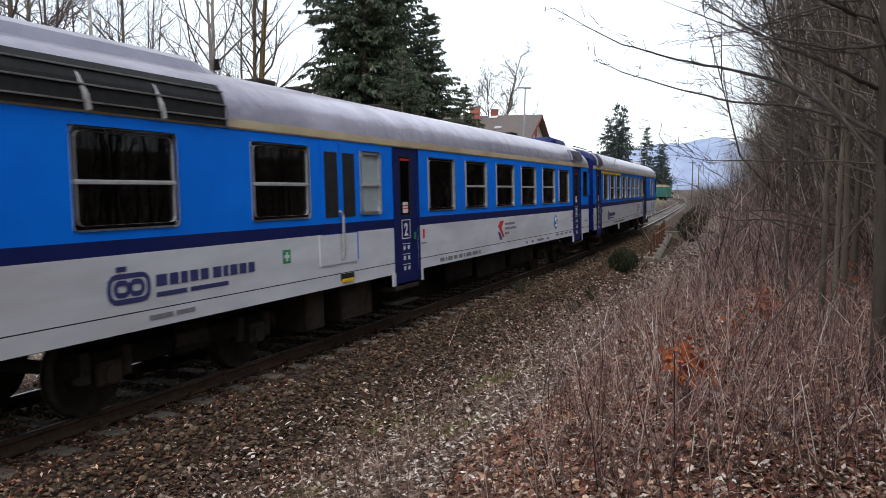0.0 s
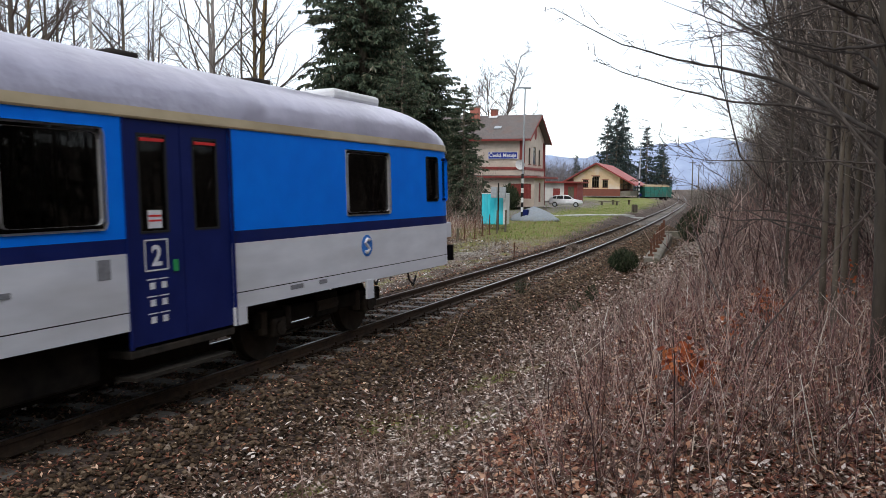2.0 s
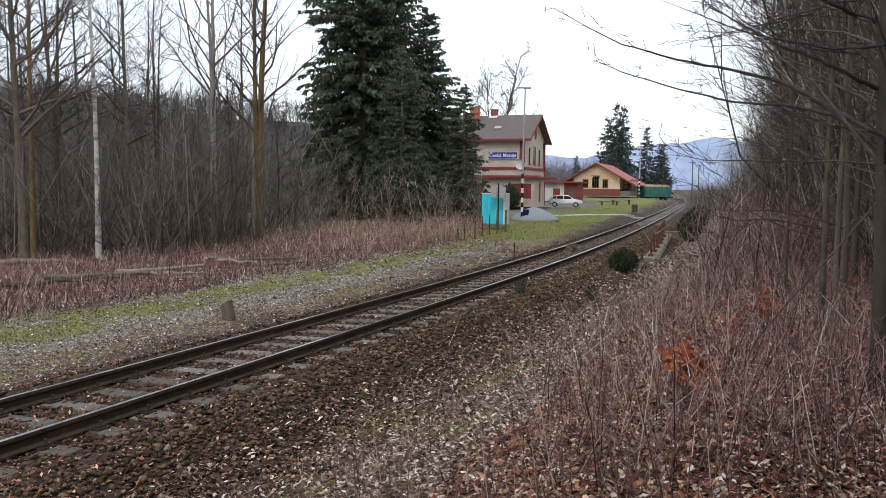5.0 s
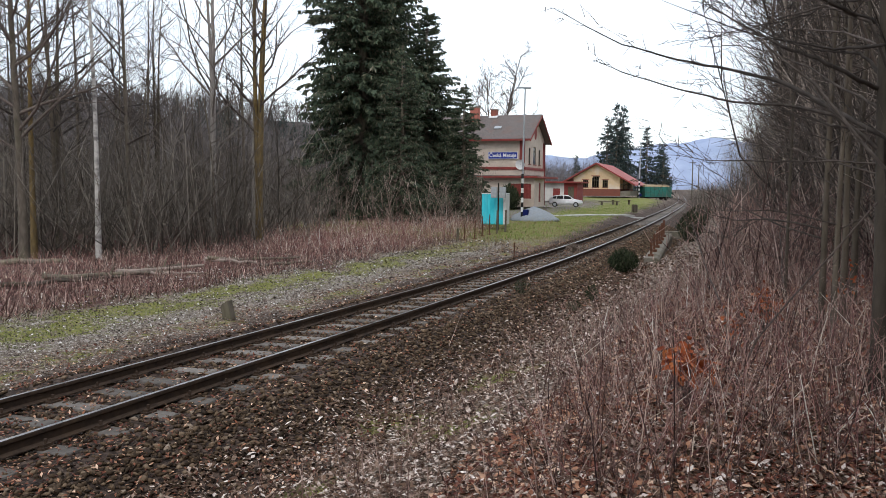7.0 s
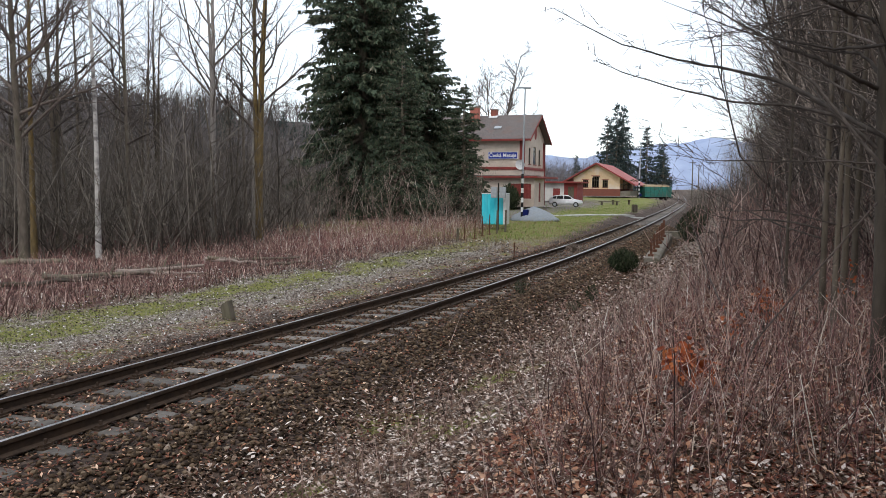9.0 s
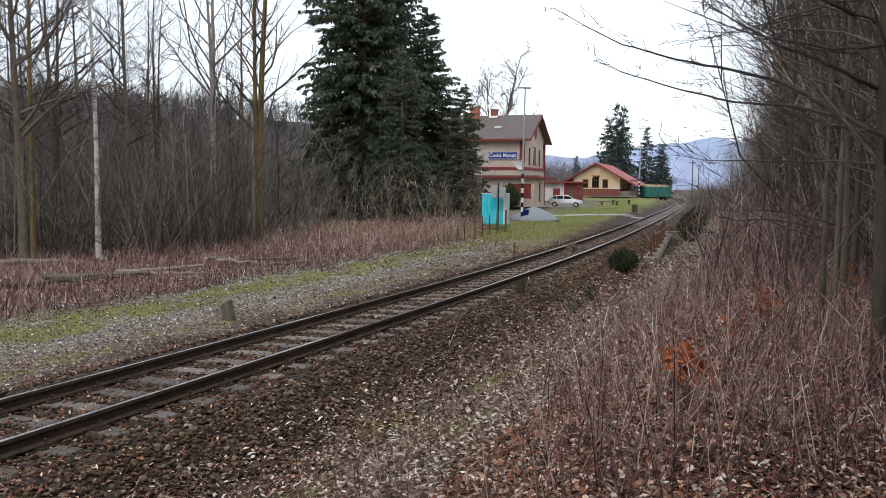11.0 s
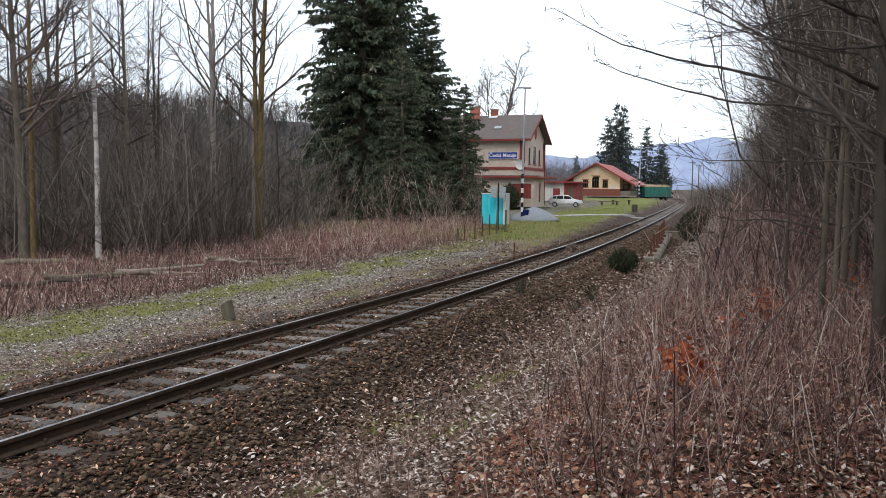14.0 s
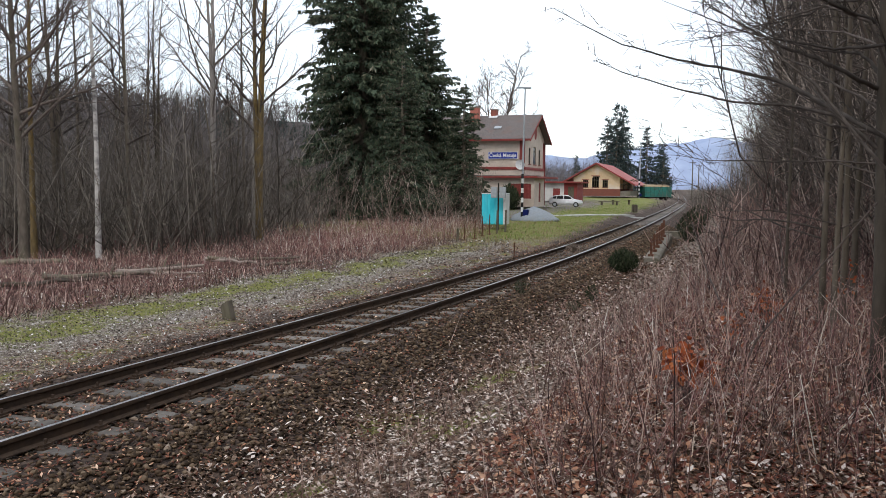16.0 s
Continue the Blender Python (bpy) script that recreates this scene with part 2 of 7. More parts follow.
M_SLAB = mat("pale_path_slab", (0.42, 0.42, 0.40), (0.52, 0.52, 0.50), 4, 0.9, 0, 0.2, 30, (0.30, 0.28, 0.25), 0.5)
M_RUST = mat("rusty_iron", (0.07, 0.03, 0.018), (0.16, 0.07, 0.04), 14, 0.85, 0.1, 0.3, 60)
M_TURQ = mat("turquoise_tarp", (0.03, 0.58, 0.72), (0.08, 0.68, 0.80), 3, 0.5, 0, 0.5, 3, (0.20, 0.60, 0.66), 0.5, stretch=(3, 3, 0.6), depth=0.05)
M_GALV = mat("galvanised_steel", (0.34, 0.36, 0.38), (0.44, 0.46, 0.48), 8, 0.5, 0.4, 0.1, 40)
M_PILE = mat("blue_grey_gravel", (0.20, 0.225, 0.25), (0.33, 0.36, 0.385), 18, 0.95, 0, 0.7, 30, (0.27, 0.27, 0.27), 0.4)
M_SIGN = mat("sign_enamel_blue", (0.012, 0.03, 0.24), (0.018, 0.04, 0.30), 4, 0.4, 0, 0)
M_WHITE = mat("white_paint", (0.66, 0.66, 0.66), (0.76, 0.76, 0.76), 5, 0.5, 0, 0.05, 30, (0.5, 0.48, 0.45), 0.3)
M_SILVER = mat("car_silver_white", (0.62, 0.63, 0.65), (0.70, 0.71, 0.73), 4, 0.3, 0.1, 0, spec=0.5)
M_WAGON = mat("wagon_green", (0.02, 0.13, 0.105), (0.035, 0.18, 0.145), 4, 0.65, 0, 0.2, 12, (0.10, 0.075, 0.05), 0.5)
M_LOAD = mat("wagon_load_timber", (0.30, 0.22, 0.13), (0.42, 0.33, 0.21), 8, 0.9, 0, 0.5, 12)
# the blue is distance haze, painted straight into the hill's base colour
M_HILL = mat("far_hill_haze_blue", (0.27, 0.33, 0.47), (0.37, 0.43, 0.57), 0.02, 1.0, 0, 0, c3=(0.33, 0.38, 0.47), stain=0.6, spec=0.0)
M_HILL_NEAR = mat("hill_forest", (0.10, 0.085, 0.075), (0.16, 0.135, 0.12), 0.12, 1.0, 0, 0, c3=(0.06, 0.075, 0.06), stain=0.6, spec=0.0)

# ---- plan of the line ----
KNOTS = (-0.0334, -0.0334, 0.2762, 0.05, 0.0242, 0.0341, 0.0394)
CANT = 0.055 / 1.507
DS = 0.25
LINE_S = np.arange(-330, 300, DS)
_bend = np.interp(LINE_S, np.linspace(-30, 140, 7), KNOTS) / 100
_bend[(LINE_S < -30) | (LINE_S > 200)] = 0
LINE_A = np.concatenate([[0], np.cumsum((_bend[1:] + _bend[:-1]) / 2 * DS)])
_i0 = int(330 / DS)
LINE_A += 1.1538 - LINE_A[_i0]
LINE_X = np.concatenate([[0], np.cumsum(np.cos(LINE_A[:-1]) * DS)])
LINE_Y = np.concatenate([[0], np.cumsum(np.sin(LINE_A[:-1]) * DS)])
LINE_X += -8.5013 - LINE_X[_i0]
LINE_Y += -0.6975 - LINE_Y[_i0]


def axis(s):
    return float(np.interp(s, LINE_S, LINE_X)), float(np.interp(s, LINE_S, LINE_Y)), float(np.interp(s, LINE_S, LINE_A))


def at_line(s, d, z, cant=CANT):
    """World place at s along the line, d to the camera's side of it, z over the rail head, on the canted bed."""
    x, y, a = axis(s)
    return Vector((x + (d - cant * z) * math.sin(a), y - (d - cant * z) * math.cos(a), z + cant * d))


def from_line(X, Y):
    """s and d (positive on the camera's side) of places given as arrays."""
    X, Y = np.atleast_1d(np.asarray(X, float)), np.atleast_1d(np.asarray(Y, float))
    lx, ly, la, ls = LINE_X[::6], LINE_Y[::6], LINE_A[::6], LINE_S[::6]
    S, D = np.empty(len(X)), np.empty(len(X))
    for i in range(0, len(X), 4000):
        dx, dy = X[i:i + 4000, None] - lx, Y[i:i + 4000, None] - ly
        k = (dx * dx + dy * dy).argmin(1)
        r = np.arange(len(k))
        ax, ay = dx[r, k], dy[r, k]
        S[i:i + 4000] = ls[k] + ax * np.cos(la[k]) + ay * np.sin(la[k])
        D[i:i + 4000] = ax * np.sin(la[k]) - ay * np.cos(la[k])
    return S, D


def smooth(a, b, x):
    t = np.clip((np.asarray(x, float) - a) / (b - a), 0, 1)
    return t * t * (3 - 2 * t)


def waves(X, Y, size, seed):
    """Cheap smooth noise of about -1..1."""
    rs = np.random.RandomState(seed)
    out = 0
    for _ in range(5):
        a, ph, k = rs.uniform(0, 6.28), rs.uniform(0, 6.28), rs.uniform(0.6, 1.7) * 6.28 / size
        out = out + np.sin((X * np.cos(a) + Y * np.sin(a)) * k + ph)
    return out / 2.6


def heights(X, Y):
    X, Y = np.atleast_1d(np.asarray(X, float)), np.atleast_1d(np.asarray(Y, float))
    S, D = from_line(X, Y)
    bed = -0.20 + CANT * np.clip(D, -1.6, 1.6)
    # far side of the line: shoulder, verge, then wood; the station yard lies higher
    lift = 0.55 * smooth(38, 75, S)
    left = -0.20 - 0.30 * smooth(1.5, 2.7, -D) + lift * smooth(1.6, 3.0, -D) + 0.04 * waves(X, Y, 5, 3) * smooth(2.5, 4, -D) + 0.13 * (waves(X, Y, 2.6, 31) + 0.4) * smooth(8.2, 10, -D) * smooth(60, 48, S)
    left += 0.6 * smooth(110, 150, S) * smooth(2, 8, -D)
    left += -0.8 * smooth(25, 45, -D) * (1 - smooth(50, 70, S)) + (15 + 0.06 * np.clip(S - 120, -60, 160)) * smooth(40, 120, -D) * smooth(320, 240, S) + 6 * smooth(120, 260, -D) + 40 * smooth(300, 900, -D)
    # camera's side: shoulder, shallow ditch, then the bank
    right = -0.16 - 0.32 * smooth(1.5, 2.8, D) + 1.28 * smooth(2.7, 7.2, D) * (0.55 + 0.45 * smooth(30, 12, S)) + 0.9 * smooth(7, 22, D) + 12 * smooth(18, 90, D) * smooth(230, 130, S) + 0.05 * waves(X, Y, 4, 5) * smooth(2.8, 4, D)
    right += 30 * smooth(90, 500, D) * smooth(260, 140, S)
    near = np.abs(D) < 1.5
    z = np.where(D > 0, right, left)
    z = np.where(near, bed, z)
    z += 0.025 * waves(X, Y, 1.3, 9) * smooth(2.0, 3.2, np.abs(D))
    return z


def ground_z(x, y):
    return float(heights([x], [y])[0])


# ---- mesh helpers ----
class Geo:
    def __init__(self):
        self.v, self.f, self.m = [], [], []

    def add(self, verts, faces, mi=0):
        k = len(self.v)
        self.v.extend(tuple(p) for p in verts)
        self.f.extend(tuple(i + k for i in q) for q in faces)
        self.m.extend([mi] * len(faces))
        return self

    def box(self, x0, x1, y0, y1, z0, z1, mi=0, c=0.0):
        """A box; c cuts its edges off."""
        if c <= 0:
            return self.add([(x, y, z) for x in (x0, x1) for y in (y0, y1) for z in (z0, z1)],
                            [(0, 1, 3, 2), (4, 6, 7, 5), (0, 4, 5, 1), (2, 3, 7, 6), (0, 2, 6, 4), (1, 5, 7, 3)], mi)
        cx, cy, cz, hx, hy, hz = (x0 + x1) / 2, (y0 + y1) / 2, (z0 + z1) / 2, (x1 - x0) / 2, (y1 - y0) / 2, (z1 - z0) / 2
        bm = bmesh.new()
        bmesh.ops.create_cube(bm, size=2, matrix=Matrix.Translation((cx, cy, cz)) @ Matrix.Diagonal((hx, hy, hz, 1)))
        bmesh.ops.bevel(bm, geom=bm.edges[:], offset=c, segments=2, affect="EDGES", profile=0.5)
        bm.verts.index_update()
        self.add([v.co[:] for v in bm.verts], [[v.index for v in f.verts] for f in bm.faces], mi)
        bm.free()
        return self

    def tube(self, pts, radii, n=6, mi=0, caps=True):
        pts = [Vector(p) for p in pts]
        rings, side = [], None
        for i, p in enumerate(pts):
            t = (pts[min(i + 1, len(pts) - 1)] - pts[max(i - 1, 0)])
            t = t.normalized() if t.length > 1e-9 else Vector((0, 0, 1))
            if side is None:
                side = t.cross(Vector((1, 0, 0) if abs(t.x) < 0.8 else (0, 1, 0))).normalized()
            side = (side - t * side.dot(t)).normalized()
            up = t.cross(side)
            rings.append([p + (side * math.cos(6.28318 * k / n) + up * math.sin(6.28318 * k / n)) * radii[i] for k in range(n)])
        return self.loft(rings, mi, caps)

    def loft(self, rings, mi=0, caps=True, ring=True):
        n = len(rings[0])
        verts = [p for r in rings for p in r]
        faces = []
        for i in range(len(rings) - 1):
            for k in range(n if ring else n - 1):
                a, b = i * n + k, i * n + (k + 1) % n
                faces.append((a, b, b + n, a + n))
        if caps:
            faces.append(tuple(range(n - 1, -1, -1)))
            faces.append(tuple(range((len(rings) - 1) * n, len(rings) * n)))
        return self.add(verts, faces, mi)

    def disc(self, c, r, w, axis_y=True, n=20, mi=0):
        """A short cylinder lying along y (or upright)."""
        rings = []
        for e in (-w / 2, w / 2):
            rings.append([(c[0] + r * math.cos(6.28318 * k / n), c[1] + e, c[2] + r * math.sin(6.28318 * k / n)) if axis_y else
                          (c[0] + r * math.cos(6.28318 * k / n), c[1] + r * math.sin(6.28318 * k / n), c[2] + e) for k in range(n)])
        return self.loft(rings, mi)

    def extrude(self, outline, y0, y1, mi=0):
        """An outline of (x, z) drawn out along y."""
        return self.loft([[(x, y0, z) for x, z in outline], [(x, y1, z) for x, z in outline]], mi)

    def mesh(self, name, mats, flat=True):
        me = bpy.data.meshes.new(name)
        me.from_pydata(self.v, [], self.f)
        for m in mats:
            me.materials.append(m)
        if len(mats) > 1:
            me.polygons.foreach_set("material_index", self.m)
        if not flat:
            me.polygons.foreach_set("use_smooth", [True] * len(me.polygons))
        me.update()
        return me


def pierced(g, x0, x1, z0, z1, y, thick, holes, axis="x"):
    """One connected slab in the x-z plane (or y-z plane) with rectangular openings."""
    xs = sorted({x0, x1, *(v for h in holes for v in h[:2])})
    zs = sorted({z0, z1, *(v for h in holes for v in h[2:4])})
    nx_, nz_ = len(xs) - 1, len(zs) - 1

    def solid(i, k):
        if not (0 <= i < nx_ and 0 <= k < nz_):
            return False
        xm, zm = (xs[i] + xs[i + 1]) / 2, (zs[k] + zs[k + 1]) / 2
        return not any(h[0] < xm < h[1] and h[2] < zm < h[3] for h in holes)

    verts, ids, faces = [], {}, []

    def vid(i, k, b):
        if (i, k, b) not in ids:
            ids[i, k, b] = len(verts)
            yy = y + thick * b
            verts.append((xs[i], yy, zs[k]) if axis == "x" else (yy, xs[i], zs[k]))
        return ids[i, k, b]

    for i in range(nx_):
        for k in range(nz_):
            if not solid(i, k):
                continue
            for b in (0, 1):
                faces.append([vid(i, k, b), vid(i + 1, k, b), vid(i + 1, k + 1, b), vid(i, k + 1, b)])
            for di, dk, p_, q_ in ((-1, 0, (i, k), (i, k + 1)), (1, 0, (i + 1, k), (i + 1, k + 1)), (0, -1, (i, k), (i + 1, k)), (0, 1, (i, k + 1), (i + 1, k + 1))):
                if not solid(i + di, k + dk):
                    faces.append([vid(*p_, 0), vid(*q_, 0), vid(*q_, 1), vid(*p_, 1)])
    return g.add(verts, faces)


def fixed(bm_or_mesh):
    """Outward normals."""
    bm = bmesh.new()
    bm.from_mesh(bm_or_mesh)
    bmesh.ops.recalc_face_normals(bm, faces=bm.faces[:])
    bm.to_mesh(bm_or_mesh)
    bm.free()
    return bm_or_mesh


BACKWARD = False    # while true, parts are built with x measured against the thing's own x


def part(name, geo, material, parent, label="", flat=True, pose_=None, weld=False):
    mats = material if isinstance(material, (list, tuple)) else [material]
    if BACKWARD and isinstance(geo, Geo):
        geo.v = [(-x, y, z) for x, y, z in geo.v]
    me = geo if isinstance(geo, bpy.types.Mesh) else fixed(geo.mesh(name, mats, flat))
    if weld:
        bm = bmesh.new()
        bm.from_mesh(me)
        bmesh.ops.remove_doubles(bm, verts=bm.verts[:], dist=1e-4)
        bm.to_mesh(me)
        bm.free()
    ob = new(name, me)
    ob.parent = parent
    if pose_ is not None:
        ob.matrix_local = pose_
    if label:
        tagged(ob, label)
    return ob


def thing(name, label, category, group="", m=None, kind=""):
    ob = new(name)
    tagged(ob, label, category, group, kind)
    if m is not None:
        ob.matrix_world = m
    return ob


def solo(name, geo, material, label, category="", group="", kind="", flat=True, m=None):
    mats = material if isinstance(material, (list, tuple)) else [material]
    ob = new(name, geo if isinstance(geo, bpy.types.Mesh) else fixed(geo.mesh(name, mats, flat)))
    tagged(ob, label, category, group, kind)
    if m is not None:
        ob.matrix_world = m
    return ob


def mass(name, verts, faces, material, label, category):
    """One mesh of very many small pieces, from arrays."""
    me = bpy.data.meshes.new(name)
    nv, nf, k = len(verts), len(faces), faces.shape[1]
    me.vertices.add(nv)
    me.vertices.foreach_set("co", np.asarray(verts, np.float32).ravel())
    me.loops.add(nf * k)
    me.loops.foreach_set("vertex_index", np.asarray(faces, np.int32).ravel())
    me.polygons.add(nf)
    me.polygons.foreach_set("loop_start", np.arange(0, nf * k, k, dtype=np.int32))
    me.polygons.foreach_set("loop_total", np.full(nf, k, np.int32))
    me.materials.append(material)
    me.update(calc_edges=True)
    return tagged(new(name, me), label, category, kind="stuff")


# ---- ground ----
def spread(lo, hi, step, far_lo, far_hi):
    mid = list(np.arange(lo, hi + 1e-6, step))
    out, w, x = [], step, hi
    while x < far_hi:
        w *= 1.12
        x += w
        out.append(x)
    low, w, x = [], step, lo
    while x > far_lo:
        w *= 1.12
        x -= w
        low.append(x)
    return np.array(low[::-1] + mid + out)


GX, GY = spread(-26, 24, 0.28, -2600, 2600), spread(-3, 62, 0.28, -900, 3200)
gx, gy = np.meshgrid(GX, GY)
gz = heights(gx.ravel(), gy.ravel())
nx, ny = len(GX), len(GY)
idx = np.arange(nx * ny).reshape(ny, nx)
quads = np.stack([idx[:-1, :-1], idx[:-1, 1:], idx[1:, 1:], idx[1:, :-1]], -1).reshape(-1, 4)
ground = mass("ground", np.c_[gx.ravel(), gy.ravel(), gz], quads, None, "brown winter ground of soil, leaf litter and mossy verge beside the line", "ground")
tagged(ground, kind="structure")
S_, D_ = from_line(gx.ravel(), gy.ravel())
verge = (D_ < -2.4)
rough_edge = 0.9 * waves(gx.ravel(), gy.ravel(), 3.5, 21)
ballast_w = smooth(3.6, 2.6, np.abs(D_) + 0.4 * rough_edge)
moss_w = verge * smooth(2.6, 3.8, -D_ + 0.5 * rough_edge) * smooth(9.6, 8.0, -D_ + rough_edge) * (1.25 * np.exp(-((-D_ - 6.5 + 0.35 * rough_edge) / 0.85) ** 2) + 0.65 * np.exp(-((-D_ - 3.5 + 0.3 * rough_edge) / 0.4) ** 2) + 0.25) * (0.75 + 0.35 * waves(gx.ravel(), gy.ravel(), 2.2, 77)) * smooth(66, 40, S_)
for mx_, my_, mr_ in ((-1.2, 7.2, 0.45), (0.15, 8.3, 0.5), (-0.6, 9.6, 0.5), (0.9, 11.5, 0.7), (-2.2, 6.6, 0.35)):
    moss_w = moss_w + 1.2 * np.exp(-((gx.ravel() - mx_) ** 2 + (gy.ravel() - my_) ** 2) / mr_ ** 2)
lawn_w = verge * smooth(38, 52, S_) * smooth(2.5, 4, -D_) * smooth(30, 14, -D_ + 2 * rough_edge) * smooth(190, 150, S_)
yard_w = verge * smooth(58, 64, S_) * smooth(9, 12, -D_ + rough_edge) * smooth(40, 25, -D_) * smooth(150, 110, S_)
gravel_w = verge * smooth(3.9, 5.0, -D_ + 0.6 * rough_edge) * smooth(8.6, 7.0, -D_ + rough_edge) * smooth(60, 40, S_)
copper_w = (D_ > 0) * smooth(6.0, 9.5, D_ + rough_edge) * smooth(45, 25, S_)
brush_w = verge * smooth(7.4, 8.6, -D_ + rough_edge) * smooth(60, 48, S_)
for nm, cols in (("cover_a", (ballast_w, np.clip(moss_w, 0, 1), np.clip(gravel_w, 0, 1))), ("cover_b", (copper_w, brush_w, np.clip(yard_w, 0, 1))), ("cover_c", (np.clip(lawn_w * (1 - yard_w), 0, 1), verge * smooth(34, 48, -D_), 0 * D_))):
    at = ground.data.attributes.new(nm, "FLOAT_COLOR", "POINT")
    at.data.foreach_set("color", np.stack([*cols, np.ones(len(D_))], -1).astype(np.float32).ravel())


def ground_material():
    m, n, l, b = shade("ground_cover")
    co = n.new("ShaderNodeNewGeometry")

    def noise_(scale, detail=8.0, rough=0.65):
        t = n.new("ShaderNodeTexNoise")
        t.inputs["Scale"].default_value, t.inputs["Detail"].default_value, t.inputs["Roughness"].default_value = scale, detail, rough
        l.new(co.outputs["Position"], t.inputs[0])
        return t.outputs[0]

    def speckle(scale, stops):
        t = n.new("ShaderNodeTexVoronoi")
        t.inputs["Scale"].default_value = scale
        l.new(co.outputs["Position"], t.inputs[0])
        sp = n.new("ShaderNodeSeparateColor")
        l.new(t.outputs["Color"], sp.inputs[0])
        r = ramp(n, stops)
        l.new(sp.outputs[0], r.inputs[0])
        return r.outputs[0], t.outputs["Distance"]

    def blend(fac, a, c):
        x = n.new("ShaderNodeMixRGB")
        l.new(fac, x.inputs[0])
        l.new(a, x.inputs[1])
        l.new(c, x.inputs[2])
        return x.outputs[0]

    def grown(mask, amount=1.0):
        """A mask broken up by noise."""
        x = n.new("ShaderNodeMath")
        x.operation = "MULTIPLY_ADD"
        l.new(noise_(3.1, 10, 0.75), x.inputs[0])
        x.inputs[1].default_value = 3.8
        x.inputs[2].default_value = -1.95
        y = n.new("ShaderNodeMath")
        y.operation = "ADD"
        l.new(x.outputs[0], y.inputs[0])
        l.new(mask, y.inputs[1])
        r = ramp(n, [(0.35, (0, 0, 0)), (0.75, (amount, amount, amount))])
        l.new(y.outputs[0], r.inputs[0])
        return r.outputs[0]

    masks = []
    for nm in ("cover_a", "cover_b", "cover_c"):
        a = n.new("ShaderNodeAttribute")
        a.attribute_name = nm
        s = n.new("ShaderNodeSeparateColor")
        l.new(a.outputs["Color"], s.inputs[0])
        masks.append(s)
    litter, dist = speckle(24, [(0.0, (0.06, 0.04, 0.03)), (0.35, (0.12, 0.085, 0.063)), (0.7, (0.22, 0.17, 0.13)), (0.9, (0.36, 0.30, 0.25)), (1.0, (0.52, 0.47, 0.42))])
    copper, _ = speckle(20, [(0.0, (0.032, 0.016, 0.012)), (0.4, (0.075, 0.036, 0.026)), (0.75, (0.13, 0.07, 0.048)), (1.0, (0.24, 0.16, 0.12))])
    stones, _ = speckle(19, [(0.0, (0.022, 0.016, 0.014)), (0.5, (0.06, 0.042, 0.033)), (1.0, (0.12, 0.085, 0.066))])
    grit, _ = speckle(30, [(0.0, (0.085, 0.066, 0.052)), (0.5, (0.19, 0.16, 0.13)), (0.8, (0.33, 0.295, 0.255)), (1.0, (0.66, 0.63, 0.59))])
    mossc = ramp(n, [(0.3, (0.055, 0.06, 0.022)), (0.45, (0.145, 0.16, 0.030)), (0.6, (0.23, 0.22, 0.055)), (0.7, (0.13, 0.105, 0.075)), (0.82, (0.30, 0.26, 0.20))])
    l.new(noise_(7, 10, 0.8), mossc.inputs[0])
    lawnc = ramp(n, [(0.34, (0.10, 0.13, 0.025)), (0.5, (0.17, 0.19, 0.045)), (0.6, (0.22, 0.19, 0.085)), (0.7, (0.15, 0.12, 0.085))])
    l.new(noise_(0.9, 10, 0.75), lawnc.inputs[0])
    brushc = ramp(n, [(0.3, (0.035, 0.018, 0.016)), (0.5, (0.10, 0.050, 0.043)), (0.66, (0.20, 0.12, 0.10)), (0.8, (0.36, 0.28, 0.23))])
    l.new(noise_(8, 10, 0.8), brushc.inputs[0])
    yardc = ramp(n, [(0.3, (0.13, 0.11, 0.095)), (0.6, (0.21, 0.185, 0.16))])
    l.new(noise_(0.8), yardc.inputs[0])
    col = blend(masks[1].outputs[0], litter, copper)
    col = blend(grown(masks[1].outputs[1]), col, brushc.outputs[0])
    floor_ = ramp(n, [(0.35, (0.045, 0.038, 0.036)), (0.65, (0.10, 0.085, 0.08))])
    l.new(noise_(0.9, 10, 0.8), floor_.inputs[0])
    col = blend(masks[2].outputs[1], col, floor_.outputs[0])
    col = blend(grown(masks[0].outputs[2], 0.85), col, grit)
    col = blend(grown(masks[0].outputs[1], 0.9), col, mossc.outputs[0])
    col = blend(grown(masks[2].outputs[0]), col, lawnc.outputs[0])
    col = blend(masks[1].outputs[2], col, yardc.outputs[0])
    col = blend(masks[0].outputs[0], col, stones)
    l.new(col, b.inputs["Base Color"])
    b.inputs["Roughness"].default_value, b.inputs["Specular IOR Level"].default_value = 0.95, 0.15
    bp = n.new("ShaderNodeBump")
    bp.inputs["Strength"].default_value, bp.inputs["Distance"].default_value = 0.6, 0.03
    l.new(noise_(26, 6), bp.inputs["Height"])
    l.new(bp.outputs[0], b.inputs["Normal"])
    return m


ground.data.materials.clear()
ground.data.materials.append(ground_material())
ground.data.polygons.foreach_set("use_smooth", [True] * len(ground.data.polygons))


